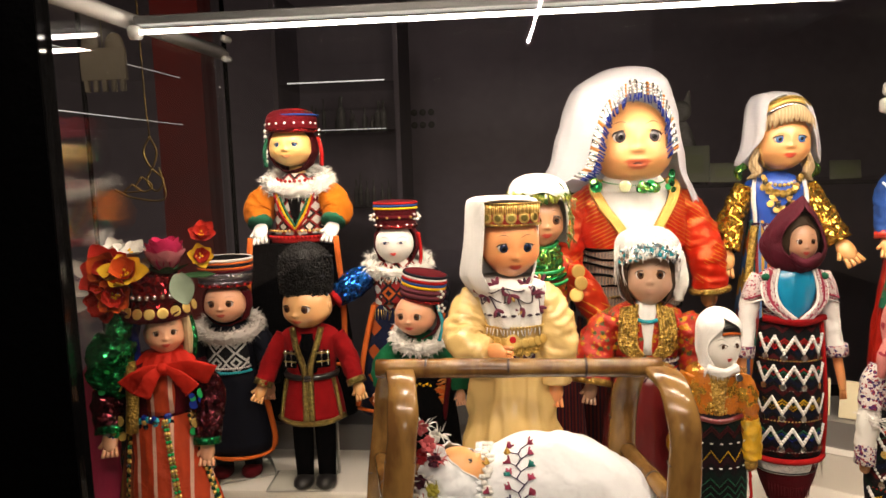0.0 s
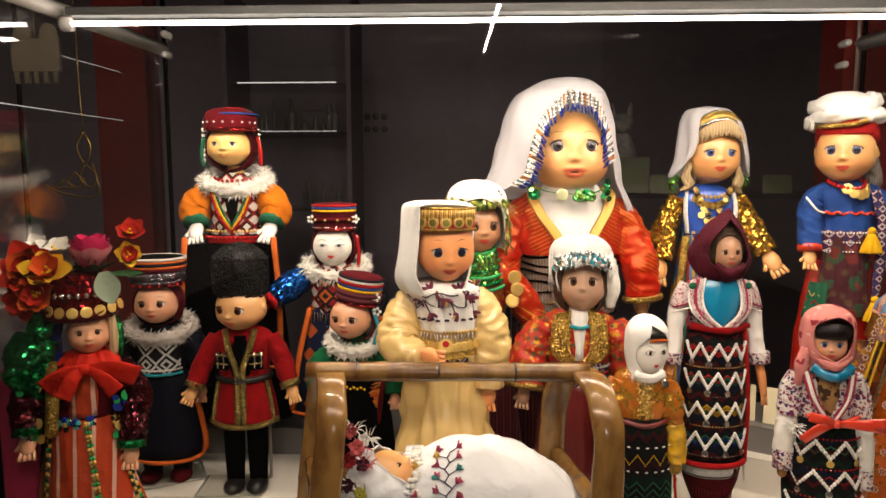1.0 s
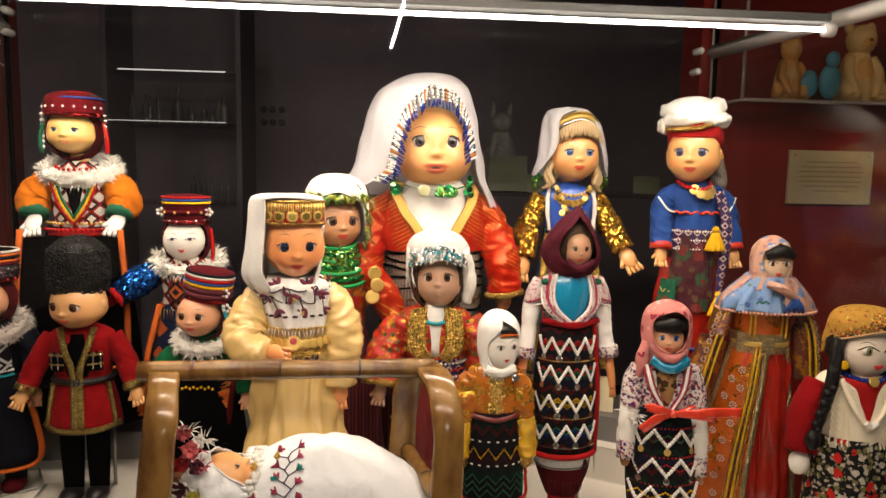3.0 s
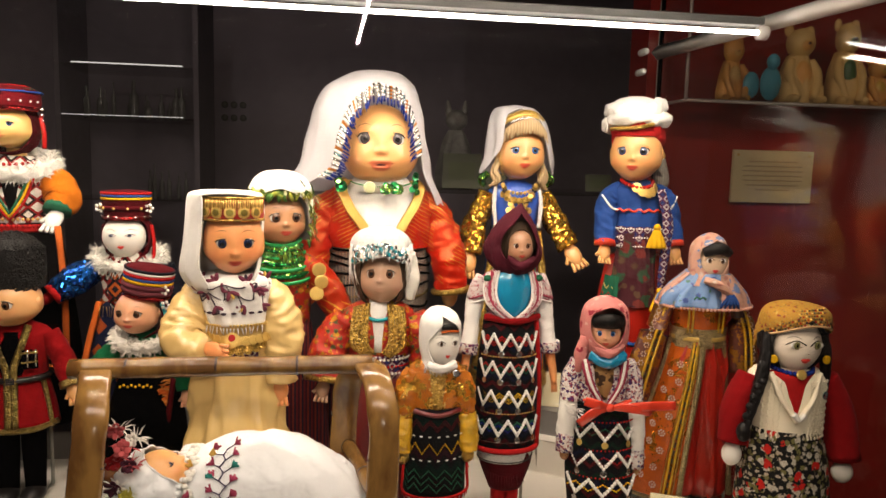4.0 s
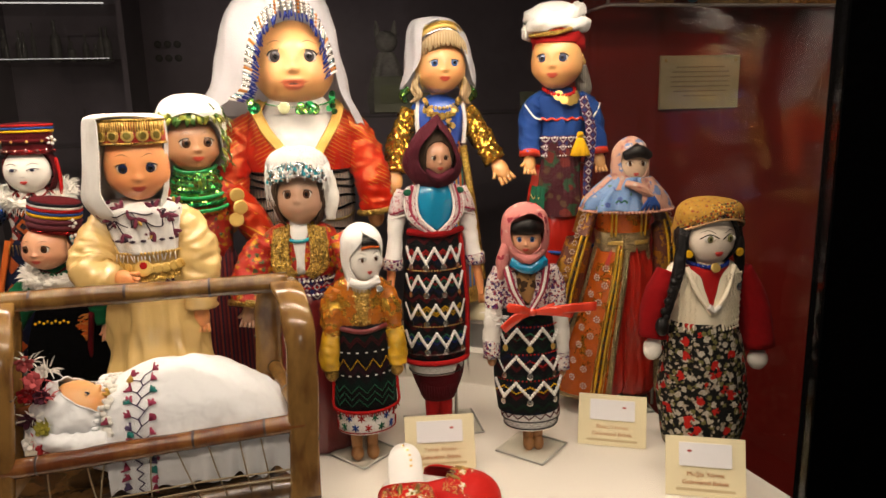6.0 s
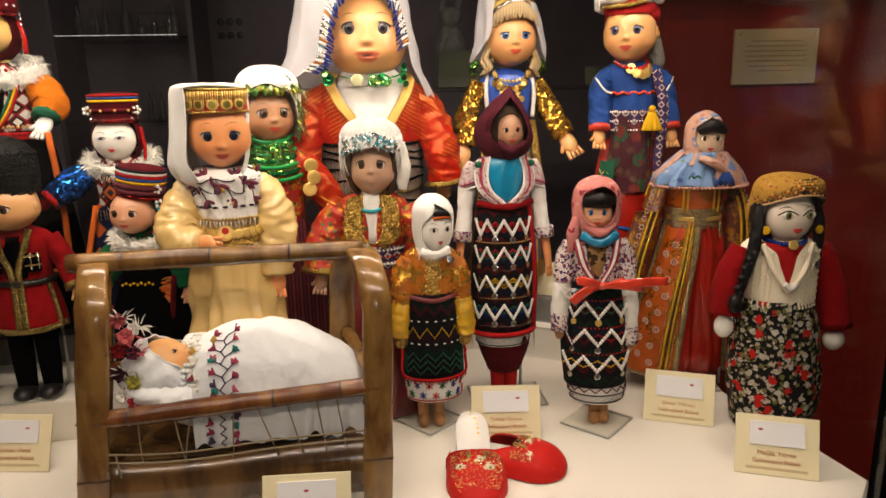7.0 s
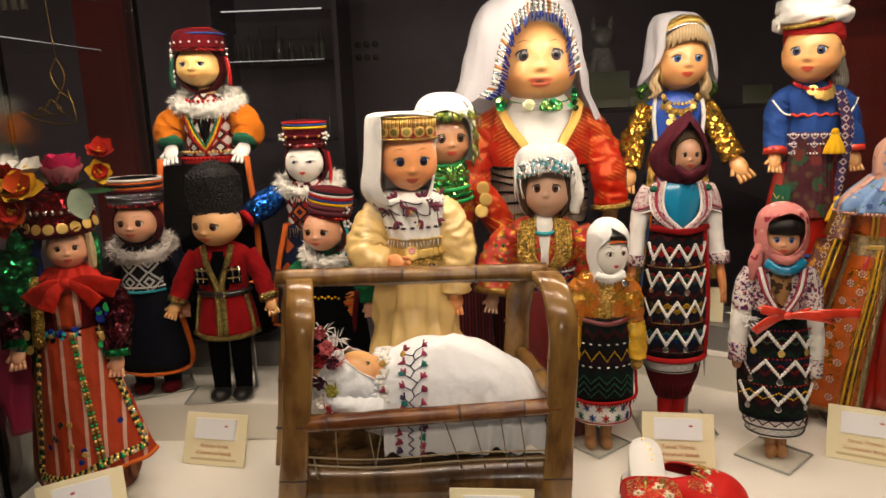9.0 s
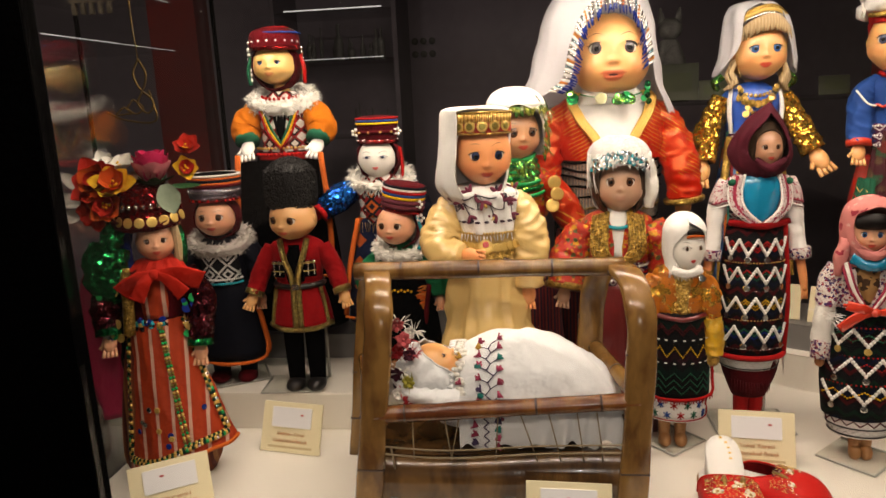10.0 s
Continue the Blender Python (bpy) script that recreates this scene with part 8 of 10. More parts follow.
def pink_scarf_doll():
    cx, cy, b = 0.580, 0.684, DECK
    s = Shape((cx, cy, b), 15)
    s.legs(cx + 0.010, cy, 0.90, b, 0.0062, 0.0072, WOODLEG, WOODLEG, 0.014)
    s.loft([(cx + 0.007, cy, 0.886, 0.033, 0.0265), (cx + 0.005, cy, 0.912, 0.038, 0.0295)], WHITE, 32)
    stitched_hem(s, cx + 0.007, cy, 0.8890, 0.0345, 0.0278, 0.010, 6)
    s.zig(cx + 0.006, cy, 0.0382, 0.0300, 0.9030, 8, 0.006, 0.0009, MAROON, -178, -2)
    s.loft([(cx + 0.004, cy, 0.910, 0.0395, 0.031), (cx + 0.002, cy, 0.97, 0.0430, 0.032), (cx, cy, 1.045, 0.033, 0.026)], KILIM, 36)
    for k, z in enumerate((0.934, 0.968, 1.003)):
        s.zig(cx + 0.003, cy, 0.0435 - 0.002 * k, 0.0332 - 0.0016 * k, z, 3, 0.019, 0.0025, PEARL, -165, -25, (SILVER, SILVER, COIN)[k])
        row_of_beads(s, cx + 0.003, cy, z + 0.022, 0.0425 - 0.002 * k, 0.0325 - 0.0016 * k, 24, 0.0012, REDBEAD)
        s.zig(cx + 0.003, cy, 0.0430 - 0.002 * k, 0.0327 - 0.0016 * k, z + 0.014, 3, -0.009, 0.0012, (YELLOW, RED, GREENTRIM)[k], -165, -25)
    s.fringe([(cx + 0.040, cy, 0.95), (cx + 0.042, cy, 0.915)], 0.03, GREENTRIM, 0.0007, 0.002)
    s.loft([(cx, cy, 1.040, 0.030, 0.024), (cx, cy, 1.07, 0.033, 0.023), (cx, cy, 1.093, 0.033, 0.020), (cx, cy, 1.106, 0.011, 0.011)], JACKET, 30)
    s.loft([(cx - 0.002, cy - 0.010, 1.052, 0.006, 0.0155), (cx - 0.002, cy - 0.010, 1.072, 0.016, 0.0155), (cx - 0.002, cy - 0.007, 1.096, 0.021, 0.0145)], FURPRINT, 22)
    for sg in (-1, 1):
        for w, m, r in ((0.0, PINKTRIM, 0.0014), (0.0028, FLUFF, 0.0022), (0.0060, PINKTRIM, 0.0018)):
            s.tube([(cx - 0.002 + sg * (0.002 + 0.6 * w), cy - 0.0285, 1.047), (cx - 0.002 + sg * (0.015 + w), cy - 0.0265 + 0.3 * w, 1.072), (cx - 0.002 + sg * (0.022 + w), cy - 0.018 + 0.3 * w, 1.100)], r, m, 6, 6, wob=0.3)
        s.tube([(cx + sg * 0.028, cy, 1.092), (cx + sg * 0.037, cy, 1.068), (cx + sg * 0.039, cy - 0.004, 1.044)], [0.012, 0.0135, 0.0125], JACKET, 14, 6, wob=0.25)
    for sg, z in ((-1, 0.020), (1, 0.0)):
        s.tube([(cx + sg * 0.039, cy - 0.004, 1.048), (cx + sg * 0.043, cy - 0.006, 1.018 + 0.4 * z), (cx + sg * 0.044, cy - 0.008, 0.982 + z)], [0.0105, 0.0115, 0.0105], FLUFF, 14, 8, wob=0.4)
        s.tube([(cx + sg * 0.044, cy - 0.008, 0.985 + z), (cx + sg * 0.0445, cy - 0.009, 0.962 + z)], 0.0112, JACKET, 12, 3)
        s.ball((cx + sg * 0.0445, cy - 0.010, 0.958 + z), (0.006, 0.005, 0.008), WOODLEG, 8, 6)
    s.fur([(cx - 0.046, cy - 0.01, 1.04), (cx - 0.032, cy - 0.02, 1.03)], 0.006, 160, 0.009, PEARL)
    s.tube([(cx - 0.020, cy - 0.016, 1.106), (cx, cy - 0.025, 1.098), (cx + 0.020, cy - 0.016, 1.106)], 0.0075, TEAL, 8, 6, wob=0.5)
    # red bow
    s.tube([(cx - 0.028, cy - 0.024, 1.052), (cx, cy - 0.034, 1.046), (cx + 0.030, cy - 0.024, 1.052)], 0.004, REDRIBBON, 8, 6, 0.4)
    for d in ((-0.036, -0.018), (0.078, 0.006), (-0.030, 0.010), (0.050, -0.002)):
        s.tube([(cx + 0.002, cy - 0.036, 1.046), (cx + 0.5 * d[0], cy - 0.046, 1.050 + d[1] * 0.3), (cx + d[0], cy - 0.042, 1.046 + d[1])], [0.003, 0.0058, 0.0055], REDRIBBON, 8, 6, 0.16, (0, 1, 0))
    s.ball((cx + 0.001, cy - 0.038, 1.047), (0.006, 0.004, 0.005), REDRIBBON, 10, 6)
    s.T = Matrix.Translation((cx - 0.002, cy - 0.010, 1.11)) @ Matrix.Diagonal((0.86, 0.86, 0.99, 1)) @ Matrix.Translation(-Vector((cx - 0.002, cy - 0.010, 1.11)))
    s.head((cx - 0.003, cy - 0.012, 1.133), 0.0215, 0.0205, 0.0225, SKIN_P, IRIS_BLUE, LIP, yaw=-8, eye=0.95, brow=False)
    s.tube([(cx - 0.0205, cy - 0.020, 1.1470), (cx - 0.003, cy - 0.0330, 1.1500), (cx + 0.0155, cy - 0.020, 1.1470)], [0.0075, 0.0095, 0.0080], BLACKHAIR, 10, 6)
    s.shawl([(1.1770, cx - 0.001, cy - 0.004, 0.001, 0.001, 0, 0), (1.1745, cx - 0.001, cy - 0.005, 0.013, 0.014, 0, 0), (1.1680, cx - 0.001, cy - 0.004, 0.0245, 0.026, 0, 0), (1.1580, cx - 0.001, cy - 0.004, 0.0310, 0.0325, 46, 40), (1.1400, cx - 0.001, cy - 0.003, 0.0335, 0.0335, 50, 42),
             (1.1230, cx - 0.001, cy - 0.004, 0.0320, 0.0310, 36, 30), (1.1140, cx - 0.001, cy - 0.006, 0.0285, 0.0275, 0, 0), (1.1040, cx - 0.001, cy - 0.005, 0.0265, 0.0245, 0, 0), (1.0960, cx - 0.002, cy - 0.002, 0.0300, 0.0240, 0, 0)], PINKSCARF, wob=0.07)
    s.tube([(cx - 0.028, cy - 0.010, 1.125), (cx - 0.036, cy - 0.014, 1.105), (cx - 0.038, cy - 0.012, 1.083)], [0.008, 0.008, 0.004], PINKSCARF, 10, 6, wob=0.4)
    s.tube([(cx - 0.020, cy - 0.022, 1.118), (cx - 0.002, cy - 0.034, 1.1105), (cx + 0.020, cy - 0.022, 1.118)], 0.0050, PINKSCARF, 10, 6, wob=0.4)
    s.T = Matrix()
    doll(s, "fashion_doll", "small doll in pink headscarf with red ribbon bow and beaded apron", -6)


KAFTANSILK = brocade("orange_kaftan_silk", (0.56, 0.105, 0.006), (0.74, 0.28, 0.02), 0.24, 45, 0.56)
PALEGOLD = metalfoil("pale_gold_lame", (0.66, 0.50, 0.26), 0.34, 700)
BLOSSOMTHREAD = cloth("pale_pink_thread", (0.70, 0.52, 0.42), 0.8)
SLEEVESILK = brocade("plum_gold_sleeve_silk", (0.14, 0.030, 0.014), (0.52, 0.24, 0.03), 0.3, 50, 0.50)


def kaftan_doll():
    cx, cy, b = 0.758, 0.788, DECK
    s = Shape((cx, cy, b), 16)
    s.legs(cx, cy, 1.06, b, 0.022, 0.021, REDSATIN, SHOE, 0.034)
    for sg in (-1, 1):
        s.loft([(cx + sg * 0.023, cy, 0.866, 0.020, 0.020), (cx + sg * 0.023, cy, 0.882, 0.029, 0.028), (cx + sg * 0.022, cy, 0.95, 0.030, 0.029), (cx + sg * 0.018, cy, 1.05, 0.026, 0.027), (cx + sg * 0.010, cy, 1.10, 0.022, 0.025)], REDSATIN, 40, 7, -0.04, 0.20)

    # the two front panels of the robe, the one swept aside to show the trousers
    rows = {-1: ((0.874, -0.030, 0.064, 0.047), (0.95, -0.021, 0.056, 0.042), (1.04, -0.007, 0.043, 0.034), (1.105, 0.0, 0.034, 0.027)),
            1: ((0.880, 0.002, 0.056, 0.046), (0.95, 0.002, 0.050, 0.040), (1.04, 0.001, 0.041, 0.032), (1.105, 0.0, 0.034, 0.027))}

    def on(sg, a, z, out=0.0008):
        r = rows[sg]
        k = next(i for i in range(3) if z <= r[i + 1][0] or i == 2)
        f = (z - r[k][0]) / (r[k + 1][0] - r[k][0])
        x, rx, ry = (r[k][m] + (r[k + 1][m] - r[k][m]) * f for m in (1, 2, 3))
        q = radians(a)
        return Vector((cx + x + (rx + out) * math.cos(q), cy + (ry + out) * math.sin(q), z))

    zs = [0.876 + 0.0229 * i for i in range(11)]
    for sg, arc in ((-1, (-250, -91)), (1, (-34, 75))):
        s.loft([(cx + r[1], cy, r[0], r[2], r[3]) for r in rows[sg]], KAFTANSILK, 30, arc=arc)
        front = arc[1] if sg < 0 else arc[0]
        s.tube([on(sg, front, z) for z in zs], 0.0042, PALEGOLD, 8, 3, 0.5)
        s.tube([on(sg, arc[0] + (arc[1] - arc[0]) * i / 14, 0.877) for i in range(15)], 0.0042, PALEGOLD, 8, 3, 0.6)
        if sg < 0:
            s.tube([on(sg, -176, z, 0.0012) for z in zs], 0.0036, PALEGOLD, 8, 3, 0.5)
        for a in (front + sg * 16,):
            for w in (-1, 1):
                s.tube([on(sg, a + 3.4 * w, z, 0.0014) for z in zs], 0.0019, YELLOWCUFF, 6, 3)
                s.tube([on(sg, a + 7.2 * w, z, 0.0014) for z in zs], 0.0010, GOLD, 6, 3)
            for k in range(20):
                z = 0.882 + 0.0112 * k
                s.tube([on(sg, a, z, 0.0016), on(sg, a, z + 0.0078, 0.0016)], 0.0012, SHOE, 5, 1)
    for a, n in ((-126, 8), (-146, 7)):
        for k in range(n):
            o = on(-1, a - 4 * (k % 2), 0.895 + 0.024 * k + (0.010 if n == 7 else 0), 0.0015)
            q = radians(a)
            w = Vector((-math.sin(q), math.cos(q), 0))
            for m in range(7):
                s.ball(o + w * 0.0040 * math.cos(m * 0.8976) + Vector((0, 0, 0.0040 * math.sin(m * 0.8976))), 0.0014, BLOSSOMTHREAD, 6, 4)
            s.ball(o, 0.0013, BLOSSOMTHREAD, 6, 4)
    s.loft([(cx, cy, 1.095, 0.035, 0.028), (cx, cy, 1.13, 0.040, 0.029), (cx, cy, 1.162, 0.046, 0.027), (cx, cy, 1.18, 0.015, 0.015)], KAFTANSILK, 30)
    for x in (-0.022, 0.020):
        for w in (-1, 1):
            s.tube([(cx + x + 0.003 * w, cy - 0.027, 1.108), (cx + x + 0.003 * w, cy - 0.0285, 1.13), (cx + x + 0.003 * w, cy - 0.027, 1.155)], 0.0016, YELLOWCUFF, 6, 4)
    s.loft([(cx, cy, 1.086, 0.0375, 0.0305), (cx, cy, 1.098, 0.0380, 0.0312), (cx, cy, 1.113, 0.0400, 0.0320)], PALEGOLD, 40, wob=0.05)
    s.loft([(cx, cy, 1.096, 0.0386, 0.0318), (cx, cy, 1.102, 0.0388, 0.0320)], COIN, 40)
    s.box((cx - 0.002, cy - 0.032, 1.100), (0.016, 0.004, 0.016), PALEGOLD)
    for sg, end in ((-1, ((-0.062, -0.006, 1.11), (-0.082, -0.010, 1.04), (-0.092, -0.008, 0.985))), (1, ((0.060, -0.006, 1.11), (0.064, -0.012, 1.05)))):
        line = [Vector((cx + sg * 0.044, cy, 1.158))] + [Vector((cx + e[0], cy + e[1], e[2])) for e in end]
        s.tube(line, [0.016, 0.019, 0.022, 0.016][:len(line)], SLEEVESILK, 18, 8, 0.55, wob=0.12)
        for w in (-1, 1):
            s.tube([p + Vector((0.004 * w + 0.002, -0.0125, 0)) for p in line], 0.0020, YELLOWCUFF, 6, 6)
        for p, q in zip(spline(line, 6), spline(line, 6)[1:]):
            s.tube([p.lerp(q, 0.15) + Vector((0.002, -0.0128, 0)), p.lerp(q, 0.75) + Vector((0.002, -0.0128, 0))], 0.0013, SHOE, 5, 1)
            o = p + Vector((-0.009 * -sg, -0.0105, 0))
            for m in range(6):
                s.ball(o + Vector((0.0032 * math.cos(m * 1.047), 0, 0.0032 * math.sin(m * 1.047))), 0.0012, BLOSSOMTHREAD, 6, 4)
    # shoulder cape: blue to the one side, peach to the other
    cape = [(cx + 0.004, cy - 0.002, 1.1450, 0.061, 0.042), (cx + 0.004, cy - 0.002, 1.165, 0.051, 0.038), (cx + 0.006, cy - 0.004, 1.190, 0.026, 0.028)]
    s.loft(cape, BLUESCARF, 72, 9, -0.09, 0.30)
    s.loft([(x, y, z, rx + 0.0042, ry + 0.0048) for x, y, z, rx, ry in cape], PEACHSCARF, 60, 6, -0.04, 0.10, arc=(-82, 85))
    s.loft([(x, y, z, rx + 0.0030, ry + 0.0036) for x, y, z, rx, ry in cape], PEACHSCARF, 40, 6, -0.04, 0.10, arc=(-200, -160))
    for k in range(4):
        s.tube([(cx - 0.026 + 0.004 * k, cy - 0.044, 1.158 + 0.003 * (k % 2)), (cx - 0.022 + 0.004 * k, cy - 0.0435, 1.161 - 0.003 * (k % 2))], 0.0012, GREENTRIM, 5, 1)
    hem = [(cx + 0.004 + 0.066 * math.cos(a), cy - 0.002 + 0.0475 * math.sin(a), 1.1445) for a in [radians(-190 + 195 * i / 44) for i in range(45)]]
    s.beads(hem, 0.0022, plain("pink_crochet", (0.62, 0.30, 0.22), 0.8))
    s.tube([(cx - 0.010, cy - 0.034, 1.183), (cx + 0.010, cy - 0.042, 1.176), (cx + 0.028, cy - 0.040, 1.160)], [0.007, 0.010, 0.005], PEACHSCARF, 12, 6, 0.6, wob=0.5)
    for k in range(7):
        q = Vector((cx + 0.022 + 0.002 * (k % 3), cy - 0.046, 1.166))
        s.tube([q, q + Vector((0.003 * (k - 3), -0.002, -0.012)), q + Vector((0.0042 * (k - 3), 0, -0.019))], [0.0012, 0.0022, 0.0012], BLUE, 6, 3)
    s.flatface((cx + 0.008, cy - 0.014, 1.206), 0.0205, 0.018, 0.026, cloth("tan_calico", (0.66, 0.48, 0.33), 0.9, 0.1, 2200, 0.1, 0.1), -6, fine=1.5, wide=1.2, mouth=1.3)
    s.tube([(cx - 0.010, cy - 0.026, 1.219), (cx + 0.008, cy - 0.034, 1.226), (cx + 0.026, cy - 0.024, 1.219)], [0.006, 0.0085, 0.006], BLACKHAIR, 8, 6)
    hood = [(1.2450, cx + 0.007, cy - 0.006, 0.001, 0.001, 0, 0), (1.2425, cx + 0.007, cy - 0.006, 0.009, 0.011, 0, 0), (1.2360, cx + 0.007, cy - 0.006, 0.0175, 0.0215, 4, 4), (1.2250, cx + 0.006, cy - 0.005, 0.0235, 0.0280, 46, 46),
            (1.2080, cx + 0.006, cy - 0.004, 0.0258, 0.0285, 48, 48), (1.1940, cx + 0.006, cy - 0.005, 0.0260, 0.0275, 34, 32), (1.1850, cx + 0.005, cy - 0.005, 0.0270, 0.0285, 0, 0), (1.1740, cx + 0.005, cy - 0.003, 0.0360, 0.0330, 0, 0)]
    s.shawl(hood, PEACHSCARF, wob=0.10)
    doll(s, "costume_doll", "doll in blue and pink headscarf and long orange gold-striped kaftan", -6)


GREYCALICO = cloth("greyed_calico", (0.72, 0.63, 0.52), 0.9, 0.1, 2200, 0.1, 0.1)


def knitted_vest_doll():
    cx, cy, b = 0.797, 0.640, DECK
    s = Shape((cx, cy, b), 17)
    s.loft([(cx + 0.008, cy, b + 0.003, 0.047, 0.040), (cx + 0.008, cy, 0.90, 0.055, 0.044), (cx + 0.004, cy, 0.96, 0.055, 0.043), (cx, cy, 1.025, 0.043, 0.034)], ROSES, 40, 7, -0.03, 0.08)
    s.loft([(cx, cy, 1.015, 0.042, 0.034), (cx, cy, 1.055, 0.044, 0.034), (cx, cy, 1.088, 0.046, 0.030), (cx, cy, 1.102, 0.018, 0.018)], KNIT, 32)
    s.loft([(cx - 0.004, cy - 0.014, 1.042, 0.004, 0.0205), (cx - 0.004, cy - 0.013, 1.066, 0.018, 0.0215), (cx - 0.003, cy - 0.010, 1.096, 0.029, 0.0215)], RED, 24)
    for sg in (-1, 1):
        s.tube([(cx - 0.004, cy - 0.0375, 1.040), (cx - 0.004 + sg * 0.018, cy - 0.0345, 1.066), (cx - 0.004 + sg * 0.030, cy - 0.025, 1.096)], 0.0032, KNIT, 6, 6, wob=0.3)
        s.tube([(cx - 0.004, cy - 0.0400, 1.043), (cx - 0.004 + sg * 0.007, cy - 0.0400, 1.050)], [0.0030, 0.0036], FLUFF, 6, 3, wob=0.3)
    for k in range(17):
        for x in (-0.038, -0.033, -0.028, -0.023, 0.012, 0.017, 0.022, 0.027, 0.032, 0.037):
            s.ball((cx + x + 0.0006 * (-1) ** k, cy - 0.0345 * math.sqrt(max(0.1, 1 - (x / 0.046) ** 2)), 1.018 + 0.0042 * k), (0.0016, 0.0008, 0.0024), KNIT, 6, 4)
    s.tube([(cx - 0.044, cy, 1.085), (cx - 0.060, cy - 0.004, 1.05), (cx - 0.066, cy - 0.008, 1.005)], [0.016, 0.018, 0.017], REDFELT, 14, 6, wob=0.15)
    s.ball((cx - 0.066, cy - 0.010, 0.990), (0.012, 0.010, 0.015), CALICO, 12, 8)
    s.tube([(cx + 0.046, cy, 1.085), (cx + 0.064, cy - 0.004, 1.04), (cx + 0.072, cy - 0.010, 0.985)], [0.015, 0.019, 0.020], REDFELT, 14, 6, wob=0.08)
    s.ball((cx + 0.070, cy - 0.014, 0.970), (0.013, 0.010, 0.014), CALICO, 12, 8)
    row_of_beads(s, cx - 0.002, cy - 0.004, 1.100, 0.026, 0.028, 18, 0.0030, BLUEBEAD, sag=0.004)
    coins(s, cx - 0.002, cy - 0.004, 1.096, 0.028, 0.030, 1, 0.006, COIN, -90, -90)
    s.flatface((cx - 0.001, cy - 0.012, 1.128), 0.0300, 0.026, 0.033, GREYCALICO, 4, gloss("green_hazel_iris", (0.17, 0.16, 0.05), 0.3), True, 1.60, 1.40, 1.30)
    s.hood((cx - 0.001, cy - 0.004, 1.130), (0.0385, 0.034, 0.037), BLACKHAIR, 0.78, 1.2, 0.98, 0.004)
    s.tube([(cx - 0.034, cy - 0.012, 1.140), (cx - 0.040, cy - 0.020, 1.105), (cx - 0.050, cy - 0.026, 1.065), (cx - 0.060, cy - 0.028, 1.030)], [0.0075, 0.0070, 0.0060, 0.0040], BLACKHAIR, 12, 8, wob=0.5)
    for k in range(9):
        p = Vector((cx - 0.046 - 0.0017 * k, cy - 0.028, 1.085 - 0.006 * k))
        s.ball(p + Vector((0.0020 * (-1) ** k, 0, 0)), (0.0050, 0.005, 0.0048), BLACKHAIR, 8, 6)
    s.ball((cx - 0.062, cy - 0.028, 1.024), (0.0085, 0.008, 0.012), BLACKHAIR, 10, 7)
    s.tube([(cx + 0.032, cy - 0.010, 1.140), (cx + 0.036, cy - 0.016, 1.112), (cx + 0.040, cy - 0.010, 1.065)], [0.007, 0.0065, 0.005], BLACKHAIR, 10, 7, wob=0.4)
    s.shawl([(1.1765, cx + 0.004, cy + 0.002, 0.001, 0.001, 0, 0), (1.1752, cx + 0.004, cy + 0.001, 0.016, 0.016, 0, 0), (1.1715, cx + 0.004, cy - 0.001, 0.0300, 0.0290, 0, 0), (1.1650, cx + 0.003, cy - 0.003, 0.0375, 0.0350, 0, 0), (1.1560, cx + 0.002, cy - 0.003, 0.0395, 0.0370, 14, 14),
             (1.1480, cx + 0.002, cy - 0.001, 0.0405, 0.0360, 50, 50), (1.1360, cx + 0.003, cy + 0.004, 0.0420, 0.0340, 82, 84), (1.1180, cx + 0.002, cy + 0.008, 0.0390, 0.0280, 100, 100)], YELLOWSCARF, wob=0.05)
    # the scarf's rolled edge, with rows of small dark and gold beads sewn over it
    def brow(a, z, out=0.0):
        k = 0.0396 + out - 0.0100 * max(0.0, (z - 1.160) / 0.012) ** 2
        return Vector((cx + 0.0025 + k * math.cos(a), cy - 0.003 + (k - 0.0028) * math.sin(a), z - 0.013 * math.cos(a) ** 2 * min(1.0, (1.174 - z) / 0.012) + 0.003 * math.cos(a)))

    s.tube([brow(radians(a), 1.1545) for a in range(-172, -4, 8)], 0.0015, plain("peach_band", (0.50, 0.30, 0.13), 0.7), 6, 2)
    for j, z in enumerate((1.1570, 1.1600, 1.1630, 1.1660, 1.1688, 1.1712)):
        for i in range(34):
            a = radians(-170 + 160 * i / 33 + 2.4 * (j % 2))
            s.ball(brow(a, z), 0.0012, (COIN, SHOE, GOLDDARK, SHOE, REDBEAD)[(i + 2 * j) % 5], 6, 4)
    for sg in (-1, 1):
        s.disc((cx + sg * 0.0315, cy - 0.024, 1.112), (sg * 0.3, -1, 0), 0.0052, YELLOW, 0.002)
    s.disc((cx + 0.032, cy - 0.028, 1.070), (0.5, -1, 0), 0.005, SILVERSEQ)
    doll(s, "rag_doll", "rag doll with black braids, cream knitted vest and rose-print skirt", -6)


striped_girl()
painted_face_girl()
green_sleeved_girl()
fur_hat_boy()
blue_skirted_girl()
flower_crowned_bride()
cream_satin_doll()
green_sequin_doll()
veiled_baby_doll()
lace_capped_doll()
white_rag_doll()
beaded_apron_doll()
blue_vest_doll()
turbaned_doll()
pink_scarf_doll()
kaftan_doll()
knitted_vest_doll()

